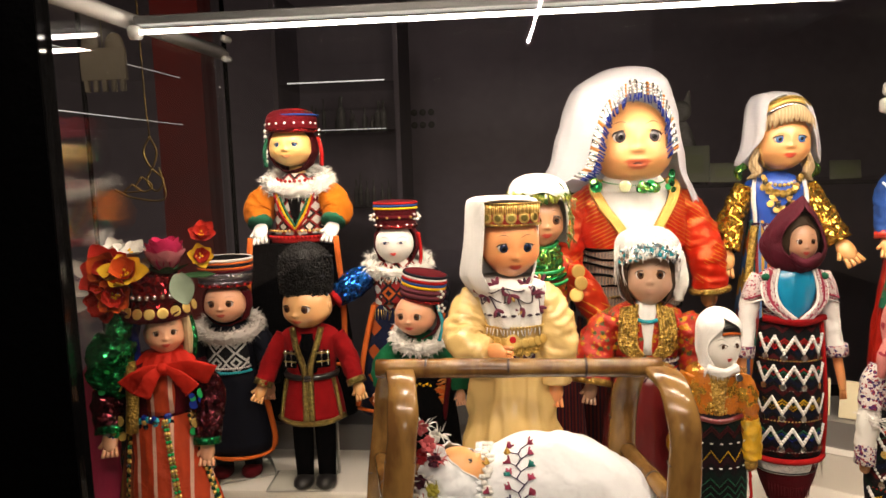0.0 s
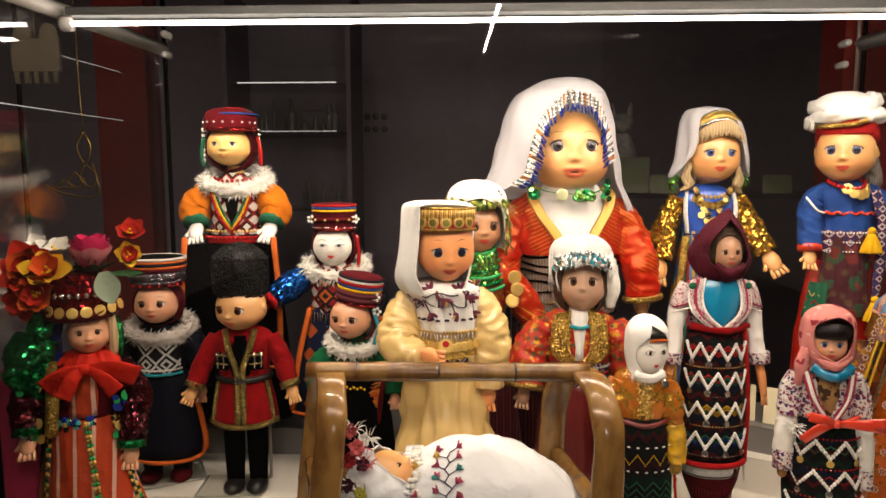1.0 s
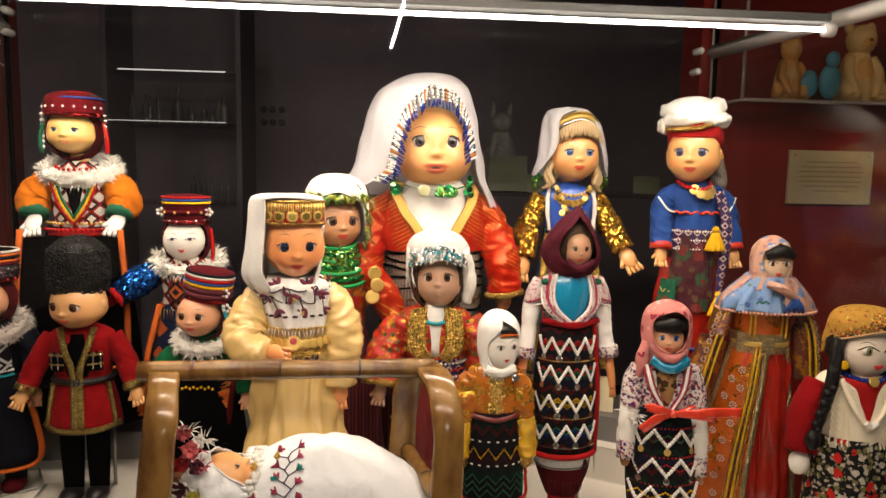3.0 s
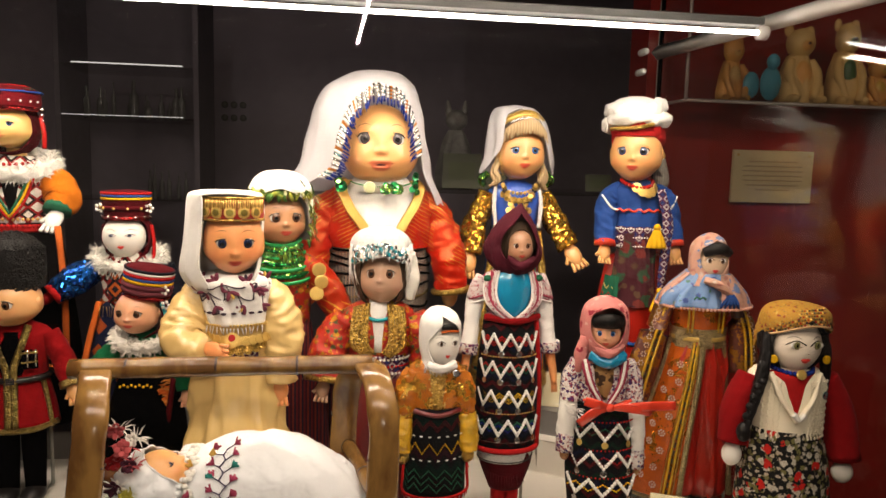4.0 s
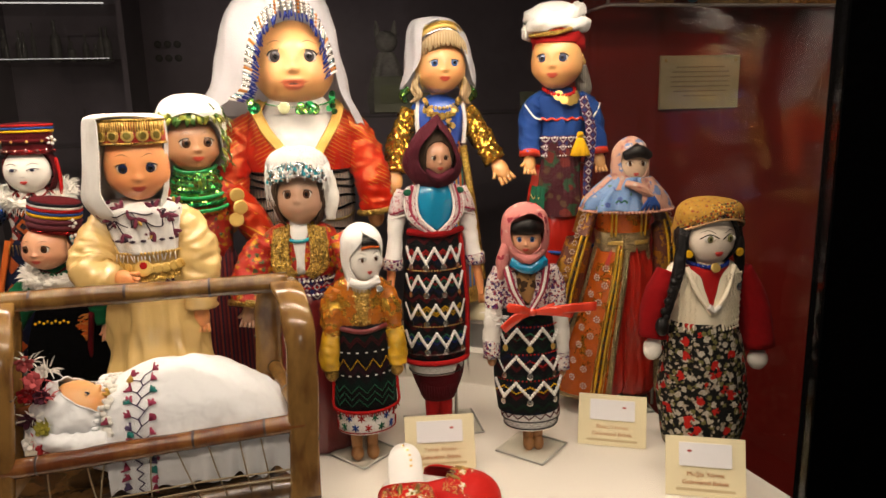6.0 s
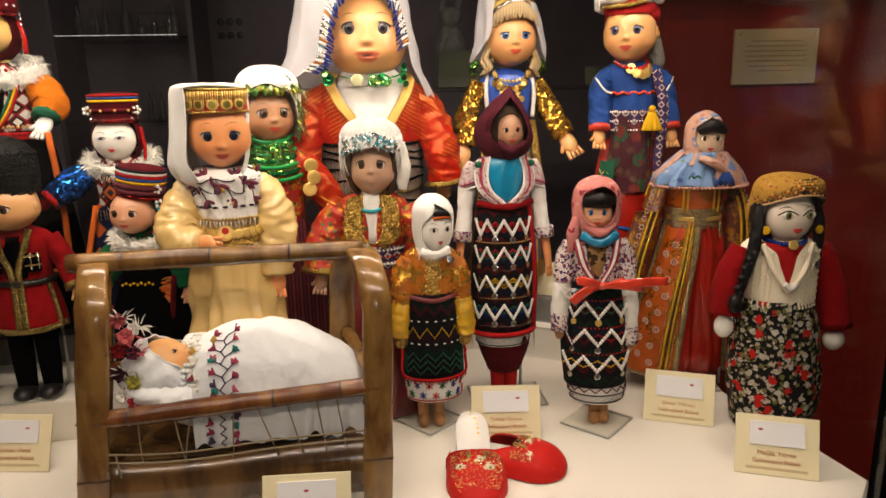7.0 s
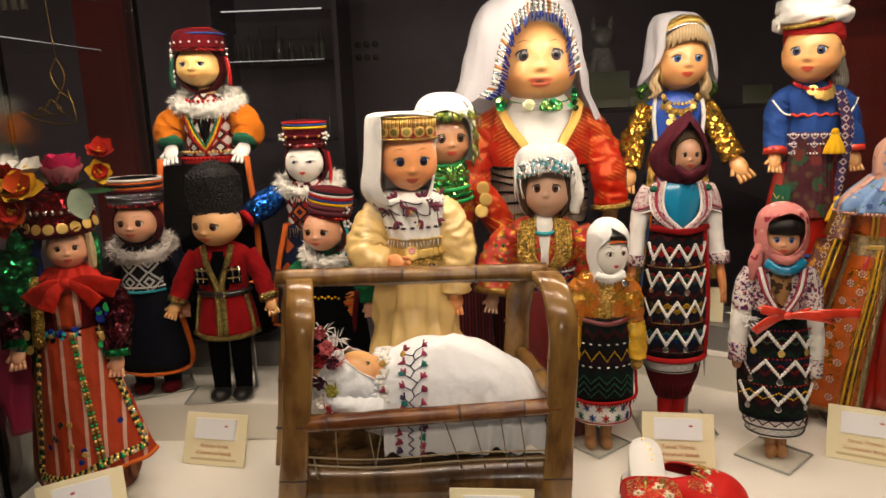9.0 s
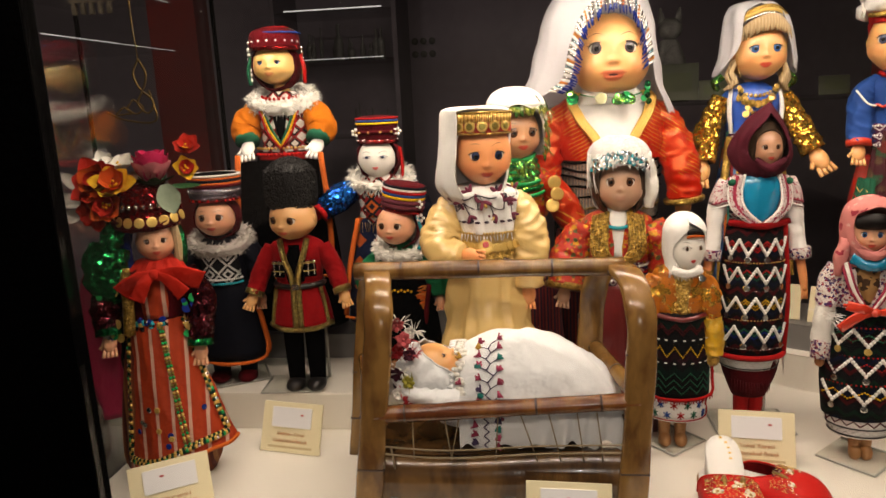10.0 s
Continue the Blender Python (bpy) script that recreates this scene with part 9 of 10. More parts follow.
# ---- things round the dolls ----
def bamboo(name, c, dark):
    g = Graph(name, 0.20, 0, 0, 0.25, 0.5)
    n = g.noise(30, 4, 0.6, g.stretch(1, 1, 0.35))
    streak = g.noise(60, 4, 0.7, g.stretch(1, 1, 0.12))
    col = g.mix(g.op("MULTIPLY", g.op("SUBTRACT", n, 0.42), 6.0), c, dark)
    col = g.mix(g.op("MULTIPLY", streak, 0.6), col, tuple(v * 0.35 for v in c))
    g.bump(streak, 0.25, 0.0015)
    return g.shade(col, 0.25, 70)


BAMBOO = bamboo("varnished_bamboo", (0.34, 0.185, 0.050), (0.15, 0.065, 0.018))
BAMBOORED = bamboo("reddish_bamboo", (0.30, 0.120, 0.032), (0.13, 0.032, 0.010))
BAMBOODARK = bamboo("brown_bamboo_panel", (0.20, 0.105, 0.034), (0.060, 0.026, 0.009))
NODE = plain("bamboo_joint", (0.05, 0.022, 0.010), 0.5, 0.3, 40)
STRING = plain("twine", (0.26, 0.20, 0.12), 0.8, 0.3, 90)
CARD = plain("cream_card", (0.76, 0.68, 0.44), 0.55, 0.08, 25, 0.05)
PLAQUE = plain("card_label", (0.74, 0.74, 0.76), 0.3, 0.05, 30, 0.02)
LETTER = plain("brown_letters", (0.40, 0.13, 0.03), 0.6, 0.1, 60)
LETTERPALE = plain("pale_letters", (0.52, 0.42, 0.24), 0.6, 0.1, 60)
REDMARK = plain("red_mark", (0.45, 0.05, 0.05), 0.5)
SLIPRED = cloth("red_slipper_cloth", (0.58, 0.018, 0.014), 0.5, 0.2, 1400, 0.2, 0.5)
INSOLE = plain("white_insole", (0.80, 0.79, 0.76), 0.6, 0.06, 30, 0.05)
SOLE = plain("tan_sole", (0.35, 0.22, 0.11), 0.6, 0.2, 40)
BRASS = gloss("old_brass", (0.42, 0.27, 0.08), 0.35, 0.9)


def cradle_rod(s, a, b, r, mat, knots=(), lump=0.06):
    a, b = Vector(a), Vector(b)
    s.tube([a, a.lerp(b, 0.33), a.lerp(b, 0.66), b], [r, r * (1 + lump), r * (1 - lump * 0.4), r * 1.02], mat, 14, 6, wob=0.08)
    for t in knots:
        p, d = a.lerp(b, t), (b - a).normalized()
        s.tube([p - d * 0.0012, p + d * 0.0012], r * 1.03, NODE, 14, 1)


cr = Vector((0.16, 0.61, DECK))
cradle = thing("bamboo_cradle", cr, "varnished bamboo doll cradle with bent arched ends", "cradle")


def crpart(name, f, label="", parent=None):
    s = Shape()
    f(s)
    s.v = [p - cr for p in s.v]
    return part(name, s, parent or cradle, label)


def arch(x0, x1):
    """A bent flat strip: up one side, over, and down the other, leaning in a little."""
    def f(s):
        line = [(0.548, DECK), (0.545, 0.95), (0.545, 1.04), (0.550, 1.077), (0.572, 1.106), (0.605, 1.114), (0.640, 1.106), (0.664, 1.077), (0.672, 1.04), (0.674, 0.95), (0.676, DECK)]
        pts = spline([Vector((0, y, z)) for y, z in line], 5)
        rows = []
        for i, p in enumerate(pts):
            d = (pts[min(i + 1, len(pts) - 1)] - pts[max(i - 1, 0)]).normalized()
            n = Vector((0, -d.z, d.y))
            x = x0 + (x1 - x0) * (p.z - DECK) / 0.27 - 0.30 * (p.y - 0.545)
            w, h = 0.0152 + 0.0006 * math.sin(i * 0.9), 0.0060
            row = []
            for u, v in ((-1, -0.2), (-0.9, -0.75), (-0.5, -1), (0.5, -1), (0.9, -0.75), (1, -0.2), (1, 0.6), (0.85, 1), (-0.85, 1), (-1, 0.6)):
                row.append(Vector((x + u * w, p.y, p.z)) + n * (v * h))
            rows.append(row)
        s.rings(rows, BAMBOO)
    return f


def joints(x0, x1, y):
    """Dark rings where the strip is bound."""
    def f(s, z):
        x = x0 + (x1 - x0) * (z - DECK) / 0.27 - 0.30 * (y - 0.545)
        s.box((x, y, z), (0.0312, 0.0116, 0.0016), NODE)
    return f


for x0, x1 in ((0.006, 0.037), (0.298, 0.307)):
    a = crpart("end_arch", arch(x0, x1), "bent bamboo strip")
    for y in (0.5453, 0.6737):
        for z in (0.903, 0.967, 1.038):
            crpart("joint", lambda s, y=y, z=z: joints(x0, x1, y)(s, z), "dark bamboo joint", a)
crpart("top_bar", lambda s: cradle_rod(s, (-0.004, 0.598, 1.117), (0.294, 0.606, 1.116), 0.0100, BAMBOO, (0.18, 0.47, 0.74)), "thick bamboo top bar")
crpart("front_rail", lambda s: cradle_rod(s, (0.020, 0.548, 0.966), (0.304, 0.548, 0.984), 0.0095, BAMBOORED, (0.12, 0.36, 0.62, 0.86)), "reddish bamboo rail")
crpart("back_rail", lambda s: cradle_rod(s, (-0.014, 0.672, 0.970), (0.268, 0.672, 0.985), 0.0095, BAMBOORED, (0.2, 0.5, 0.8)), "reddish bamboo rail")
crpart("side_rail", lambda s: cradle_rod(s, (0.018, 0.548, 0.972), (-0.018, 0.672, 0.985), 0.009, BAMBOO, (0.5,)))
crpart("side_rail", lambda s: cradle_rod(s, (0.306, 0.548, 0.985), (0.270, 0.672, 1.0), 0.009, BAMBOO, (0.5,)))
for y in (0.553, 0.668):
    def panel(s, y=y):
        rows = []
        for i in range(25):
            t = i / 24
            x, dz = 0.010 + 0.288 * t - 0.30 * (y - 0.545), 0.0035 * math.sin(5 * t + y * 40)
            rows.append([(x, y - 0.005, 0.858 + dz), (x, y - 0.007, 0.880), (x, y - 0.005, 0.916 + dz + 0.006 * t), (x, y + 0.005, 0.916 + dz + 0.006 * t), (x, y + 0.005, 0.858 + dz)])
        s.rings(rows, BAMBOODARK)
    crpart("side_panel", panel, "dark split-bamboo panel")
crpart("base_board", lambda s: s.box((0.140, 0.61, 0.912), (0.255, 0.108, 0.008), BAMBOODARK), "dark bamboo bed board")


def lacing(s):
    rnd = random.Random(3)
    for y in (0.547, 0.674):
        x = 0.030
        while x < 0.292:
            b = x + rnd.uniform(-0.012, 0.018)
            s.tube([(x, y - 0.003, 0.972), ((x + b) / 2, y - 0.005, 0.945), (b, y - 0.002, 0.915)], 0.0008, STRING, 5, 3)
            x += rnd.uniform(0.016, 0.046)
        for z in (0.922, 0.931):
            s.tube([(0.022, y - 0.004, z), (0.10, y - 0.006, z - 0.003), (0.20, y - 0.005, z + 0.003), (0.30, y - 0.004, z + 0.005)], 0.0011, STRING, 5, 6)
    for k in range(3):
        s.tube([(0.012 + 0.012 * k, 0.544, 0.930), (0.016 + 0.012 * k, 0.541, 0.905)], 0.0012, STRING, 5, 2)


tagged(crpart("lacing", lacing, "knotted twine netting"), kind="stuff")


def swaddled_baby():
    s = Shape((0.16, 0.605, 0.918), 21)
    # pillow and blanket
    rows = []
    prof = [(0.085, 0.960, 0.022, 0.030), (0.105, 0.972, 0.040, 0.048), (0.140, 0.980, 0.050, 0.060), (0.185, 0.982, 0.054, 0.063), (0.230, 0.976, 0.052, 0.056), (0.268, 0.962, 0.046, 0.046), (0.290, 0.948, 0.034, 0.028), (0.297, 0.940, 0.012, 0.012)]
    line = spline([Vector((x, z, 0)) for x, z, _, _ in prof], 9)
    size = spline([Vector((a, b * 0.94, 0)) for _, _, a, b in prof], 9)
    for p, q in zip(line, size):
        row = []
        for j in range(56):
            a = 2 * math.pi * j / 56
            far = min(max((p.x - 0.16) / 0.06, 0), 1)
            k = 1 + 0.07 * noise.noise(Vector((p.x * 30, math.cos(a) * 2, math.sin(a) * 2))) + 0.035 * noise.noise(Vector((p.x * 70, math.cos(a) * 6, 3)))
            k += far * (0.10 * (0.3 - abs(noise.noise(Vector((p.x * 38 + 2 * math.cos(a), math.cos(a) * 2.5, math.sin(a) * 2 + 4))))) + 0.05 * (0.3 - abs(noise.noise(Vector((p.x * 80, math.cos(a) * 4, math.sin(a) * 4 + p.x * 30))))))
            row.append((p.x, 0.608 + q.x * k * math.cos(a), max(p.y + q.y * k * math.sin(a), 0.919)))
        rows.append(row)
    s.rings(rows, SHEET)
    # the loose sheet edge that hangs to the front
    rows = []
    for i in range(91):
        t = i / 90
        x = 0.112 + 0.186 * t
        r = []
        for k in range(7):
            u = k / 6
            r.append((x, 0.5565 - 0.002 * math.sin(u * 3) - (0.0025 + 0.0035 * t) * math.sin(t * 44 + 3 * math.sin(t * 9) + u * 2) * u, 0.985 - 0.062 * u + 0.004 * math.sin(t * 31) * u + 0.006 * t * u))
        rows.append(r)
    s.rings(rows, SHEET, closed=False)
    # embroidered cuff of the sheet: sprigs of cross stitch
    rnd = random.Random(8)
    cols = [plain("plum_thread", (0.26, 0.02, 0.06), 0.8), plain("teal_thread", (0.01, 0.20, 0.17), 0.8), plain("violet_thread", (0.05, 0.03, 0.09), 0.8), plain("pink_thread", (0.45, 0.05, 0.12), 0.8), plain("ochre_thread", (0.50, 0.30, 0.05), 0.8)]
    def on(x, a):
        k = min(max((x - 0.105) / 0.08, 0), 1)
        ry, rz = 0.041 + 0.013 * k, 0.049 + 0.015 * k
        return Vector((x, 0.608 + ry * 1.15 * math.cos(a), 0.974 + 0.008 * k + rz * 1.053 * math.sin(a)))
    def tuft(p, d, c):
        """A little fan of stitches."""
        d = Vector(d).normalized()
        w = d.cross(Vector((0, -1, 0.5))).normalized()
        for k in range(-2, 3):
            s.tube([p, p + (d + w * 0.32 * k).normalized() * rnd.uniform(0.0050, 0.0085) + Vector((0, -0.0003, 0))], [0.0006, 0.0012], c, 4, 1)

    for x0, a0, da, n in ((0.146, 112, 6.6, 17), (0.124, 110, 17.0, 7)):
        prev = None
        for i in range(n):
            a = radians(a0 + da * i)
            sg = -1 if i % 2 else 1
            p = on(x0 + 0.003 * sg + rnd.uniform(-0.002, 0.002), a)
            if prev and x0 > 0.13:
                s.tube([prev, p], 0.0007, cols[2], 5, 1)
            prev = p
            e = on(x0 + sg * 0.009, a - radians(4))
            if x0 > 0.13:
                s.tube([p, e], 0.0006, cols[2], 5, 1)
            tuft(e, e - p + Vector((0, 0, 0.002)), cols[(0, 4, 3, 0, 1, 1, 3, 0, 0, 2, 3, 0, 1, 2, 0, 3, 0)[i]])
    prev = None
    for i in range(9):
        sg = -1 if i % 2 else 1
        p = Vector((0.142 + 0.003 * sg, 0.5515, 0.966 - 0.0052 * i))
        if prev:
            s.tube([prev, p], 0.0007, cols[2], 5, 1)
        prev = p
        tuft(p + Vector((sg * 0.006, 0, 0.001)), (sg, 0, 0.5), cols[(0, 3, 2, 0, 1)[i % 5]])
    for i in range(24):
        a = radians(205 - 7.5 * i)
        k = 0.040
        s.tube([(0.106, 0.608 + 0.046 * math.cos(a), 0.974 + 0.052 * math.sin(a)), (0.099, 0.608 + 0.047 * math.cos(a), 0.974 + 0.053 * math.sin(a))], [0.0030, 0.0018], SHEET, 6, 2)
    for _ in range(60):
        a = radians(rnd.uniform(60, 200))
        s.ball((0.112 + rnd.gauss(0, 0.003), 0.608 + 0.046 * math.cos(a), 0.974 + 0.053 * math.sin(a)), (0.004, 0.003, 0.003), FLUFF, 6, 4)
    # head, bonnet
    zl = Vector((-0.80, -0.05, 0.55)).normalized()
    yl = (Vector((-0.46, 0.10, -0.80)) - zl * Vector((-0.46, 0.10, -0.80)).dot(zl)).normalized()
    s.T = Matrix.Translation((0.082, 0.590, 1.004)) @ Matrix((yl.cross(zl), yl, zl)).transposed().to_4x4()
    s.head((0, -0.002, 0), 0.0245, 0.027, 0.029, SKIN, IRIS_GREY, LIP_P, eye=0.62, baby=False, brow=False, nose=1.4, sleepy=-24)
    s.hood((0, 0.006, 0.002), (0.032, 0.035, 0.037), SHEET, 0.85, 0.95, 0.80, 0.004, 0, 0.14)
    s.T = Matrix()
    s.tube([(0.046, 0.586, 1.000), (0.066, 0.576, 0.984), (0.088, 0.574, 0.978), (0.112, 0.576, 0.978)], [0.018, 0.024, 0.027, 0.026], SHEET, 16, 8, 0.55, (0, 0, 1), wob=0.25)
    # crochet flowers of the head dress
    cr1, cr2, cr3, cr4 = (cloth(n, c, 0.9) for n, c in (("rose_crochet", (0.50, 0.10, 0.11)), ("red_crochet", (0.35, 0.015, 0.02)), ("moss_crochet", (0.30, 0.27, 0.04)), ("dark_crochet", (0.07, 0.015, 0.03))))
    for x, y, z, r, m_ in ((0.044, 0.575, 1.062, 0.012, cr1), (0.052, 0.568, 1.045, 0.013, cr1), (0.042, 0.572, 1.030, 0.012, cr2), (0.058, 0.565, 1.030, 0.011, cr4), (0.044, 0.565, 1.008, 0.012, cr4), (0.056, 0.562, 0.998, 0.011, cr3), (0.044, 0.562, 0.985, 0.011, FLUFF), (0.060, 0.575, 1.052, 0.010, FLUFF), (0.056, 0.560, 0.978, 0.012, cr2)):
        blossom(s, (x, y, z), r * 0.75, [m_, m_], 5, m_, (rnd.gauss(0.1, 0.5), -1, rnd.gauss(0.3, 0.4)))
        s.fur([(x, y, z), (x + 0.008, y, z + 0.002)], 0.003, 20, 0.011, (FLUFF, cr1, m_)[int(z * 1000) % 3], 0.0009, 0.1)
    ob = doll(s, "baby_doll", "swaddled baby doll under embroidered white sheet lying in the cradle")
    del ob["group"]


swaddled_baby()


# name cards: a leaning cream card with a pale plaque and lines of lettering
def lettering(parent, text, at, size, mat, width):
    cu = bpy.data.curves.new("lettering", "FONT")
    cu.body, cu.size, cu.align_x, cu.extrude = text, size, "CENTER", 0.00015
    tmp = bpy.data.objects.new("lettering", cu)
    me = bpy.data.meshes.new_from_object(tmp)
    bpy.data.objects.remove(tmp)
    me.materials.clear()
    me.materials.append(mat)
    ob = new("lettering", me)
    ob.parent = parent
    w = max(v.co.x for v in me.vertices) - min(v.co.x for v in me.vertices)
    ob.matrix_basis = pose(*at, 90, 0, 0) @ Matrix.Diagonal((width / w, 1, 1, 1))
    return ob


def name_card(at, yaw, line1, mark=0.35, w=0.087, h=0.066, full=True, back=22):
    t = thing("name_card", at, "cream name card with pale plaque leaning on the deck", "sign", "name cards", yaw)
    s = Shape()
    s.box((0, 0, h / 2), (w, 0.0022, h), CARD)
    c = part("card", s, t)
    c.matrix_basis = pose(0, 0, 0.0006, -back, 0, 0)
    s = Shape()
    s.box((0, h * 0.43, h * 0.29), (w * 0.5, 0.0016, h * 0.60), CARD, Matrix.Rotation(radians(28), 3, "X"))
    part("back_strut", s, t)
    if full:
        s = Shape()
        s.box((0, -0.0022, h * 0.70), (w * 0.66, 0.0022, h * 0.40), PLAQUE)
        part("plaque", s, c, "pale bluish plaque")
        s = Shape()
        s.ball((w * mark * 0.5, -0.0034, h * 0.76), (0.0028, 0.0003, 0.0013), REDMARK, 8, 5)
        part("red_mark", s, c, "small red mark")
        lettering(c, line1, (0, -0.0016, h * 0.335), 0.0070, LETTER, w * 0.46)
        lettering(c, "Geleneksel Bebek", (0, -0.0016, h * 0.20), 0.0070, LETTER, w * 0.58)
        s = Shape()
        s.box((0, -0.0013, h * 0.11), (w * 0.74, 0.0004, 0.0030), LETTERPALE)
        part("letter_bar", s, c, "line of pale lettering")
    return t


name_card((-0.130, 0.672, DECK), -10, "Ardahan - Damal")
name_card((0.462, 0.655, DECK), -7, "Tokat Yöresi")
name_card((0.690, 0.660, DECK), -25, "Sivas Yöresi")
name_card((0.742, 0.524, DECK), -23, "Muğla Yöresi", -0.4)
name_card((0.226, 0.484, DECK), -3, "Yöresi", 0.0)
name_card((-0.212, 0.520, DECK), 33, "Yöresi", -0.2)
for x, y, a in ((0.572, 0.945, -22), (0.648, 0.905, -28)):
    t = name_card((x, y, TIER), a, "", 0, 0.075, 0.055, False)
    t["label"] = "plain white name card propped on the upper tier"


# clear stands under the dolls
def doll_stand(at, size, yaw, rod=0.0, off=(0.0, 0.04)):
    t = thing("doll_stand", at, "clear acrylic stand plate with thin support rod", "stand", "acrylic doll stands", yaw)
    w, d = size
    s = Shape()
    s.box((0, 0, 0.0020), (w, d, 0.0032), ACRYLIC)
    ob = part("base_plate", s, t, "clear acrylic plate")
    for a, b in (((-w / 2, -d / 2), (w / 2, -d / 2)), ((w / 2, -d / 2), (w / 2, d / 2)), ((-w / 2, -d / 2), (-w / 2, d / 2))):
        s = Shape()
        s.tube([(*a, 0.002), (*b, 0.002)], 0.0016, ACRYLICEDGE, 4, 1)
        part("edge", s, t, "polished acrylic edge")
    if rod:
        s = Shape()
        s.tube([(off[0], off[1], 0.003), (off[0], off[1], rod)], 0.0022, ACRYLICEDGE, 6, 2)
        part("rod", s, t, "thin clear rod")


doll_stand((-0.148, 0.772, STEP), (0.085, 0.062), 4, 0.10, (0.046, 0.02))
doll_stand((-0.245, 0.800, STEP), (0.085, 0.062), 28)
doll_stand((0.372, 0.722, DECK), (0.064, 0.064), 40)
doll_stand((0.488, 0.775, DECK), (0.100, 0.075), 0, 0.10, (0.022, 0.01))
doll_stand((0.588, 0.682, DECK), (0.068, 0.068), 43)
doll_stand((0.748, 0.782, DECK), (0.10, 0.07), -10, 0.10, (0.055, -0.01))


# slippers
def slipper(at, yaw, foot=1):
    t = thing("slipper", at, "tiny red satin slipper embroidered with gold flowers on the deck", "slipper", "pair of slippers", yaw)

    def outline(u):
        """Half width along the length, 0 at the toe."""
        k = 1.0
        if u < 0.34:
            k = max(0.0, 1 - ((0.34 - u) / 0.34) ** 2.2) ** 0.5
        elif u > 0.82:
            k = max(0.0, 1 - ((u - 0.82) / 0.18) ** 2.2) ** 0.5
        return 0.0325 * k * (1 - 0.22 * max(0.0, u - 0.35))

    L = 0.128 if foot == 1 else 0.114
    steps = [0.5 - 0.5 * math.cos(math.pi * (0.02 + 0.96 * i / 32)) for i in range(33)]
    tall = lambda u: 0.005 + 0.024 * max(0.0, 1 - (1 - min(u / 0.55, 1)) ** 2.2) ** 0.7

    def sole_rows(z0, z1, k):
        rows = []
        for z, m in ((z0, 0.94), (z0 + 0.001, 1.0), (z1, 1.0), (z1 + 0.0006, 0.95)):
            left = [(-outline(u) * k * m, -L / 2 + L * u, z) for u in steps]
            right = [(outline(u) * k * m, -L / 2 + L * u, z) for u in steps[::-1]]
            rows.append(left + right)
        return rows

    s = Shape()
    s.rings(sole_rows(0.0004, 0.004, 1.0), SOLE)
    part("sole", s, t, "tan sole")
    s = Shape()
    s.rings(sole_rows(0.0046, 0.0062, 0.93), INSOLE)
    # heel end bends up as a padded tongue
    rows = []
    for i in range(19):
        u = (i / 18) ** 0.7
        y, z = L / 2 - 0.066 + 0.067 * u, 0.009 + (0.036 * u ** 1.2 if foot == 1 else 0.0)
        w = 0.0200 * math.sqrt(max(0.03, 1 - (max(0, u - 0.66) / 0.35) ** 3.0))
        rows.append([(-w, y, 0.005), (w, y, 0.005), (w, y, z), (w * 0.93, y, z + 0.0022), (-w * 0.93, y, z + 0.0022), (-w, y, z)])
    s.rings(rows, INSOLE)
    for k in range(5 if foot == 1 else 0):
        r = rows[9 + 2 * k]
        s.box((r[2][0] - 0.013, r[2][1], r[3][2] + 0.0004), (0.0035, 0.0022, 0.0006), COIN, Matrix.Rotation(0.5, 3, "X"))
    part("insole", s, t, "white padded insole")
    s = Shape()
    rows = []
    for i in range(19):
        u = (0.62 if foot == 1 else 0.90) * (i / 18) ** 1.7 + 0.002
        y = -L / 2 + L * u
        w = outline(u) + 0.0012
        h = tall(u)
        row = []
        for j in range(15):
            a = math.pi * j / 14
            row.append((w * 1.02 * math.cos(a), y - 0.0012 - (0.012 if foot == 1 else 0.052) * (i / 18) ** 2 * math.sin(a) ** 2, 0.0015 + h * math.sin(a) ** 0.55))
        rows.append(row)
    s.rings(rows, SLIPRED, closed=False)
    inner = [[(p[0] * 0.94, p[1] + 0.0006, p[2] * 0.95) for p in r] for r in rows]
    s.rings(inner, REDFELT, closed=False)
    rimline = [Vector(p) for p in rows[-1]]
    s.tube(rimline, 0.0013, SLIPRED, 6, 1)
    up = part("upper", s, t, "red satin upper")
    rnd = random.Random(5 + foot)
    s = Shape()
    for i in range(620):
        u = rnd.uniform(0.08, 0.52)
        a = math.pi * rnd.uniform(0.18, 0.82)
        w, h = outline(u) + 0.0016, tall(u) + 0.0006
        p = Vector((w * math.cos(a), -L / 2 + L * u, 0.002 + h * math.sin(a) ** 0.55))
        s.ball(p, (0.0003 + 0.0003 * rnd.random(), 0.0010 * rnd.uniform(0.6, 2.6), 0.0004), (COIN, SILVER, COIN)[i % 3], 5, 4, R=Matrix.Rotation(rnd.uniform(-1.4, 1.4), 3, "Z"))
    tagged(part("gold_specks", s, t, "gold thread specks"), kind="stuff")
    for u, a in ((0.30, 0.68), (0.27, 0.36), (0.36, 0.46)):
        s = Shape()
        w, h = outline(u) + 0.0018, tall(u) + 0.0010
        p = Vector((w * math.cos(math.pi * a), -L / 2 + L * u, 0.002 + h * math.sin(math.pi * a) ** 0.55))
        n = Vector((math.cos(math.pi * a) * 0.7, -0.45, math.sin(math.pi * a))).normalized()
        e = n.orthogonal().normalized()
        for k in range(26):
            q = k * 2.4
            d = (e * math.cos(q) + n.cross(e) * math.sin(q)) * rnd.uniform(0.003, 0.0078)
            s.tube([p + d * 0.2, p + d - n * 0.0008], [0.0005, 0.0010], (PEARL, CARD, CARD)[k % 3], 5, 1)
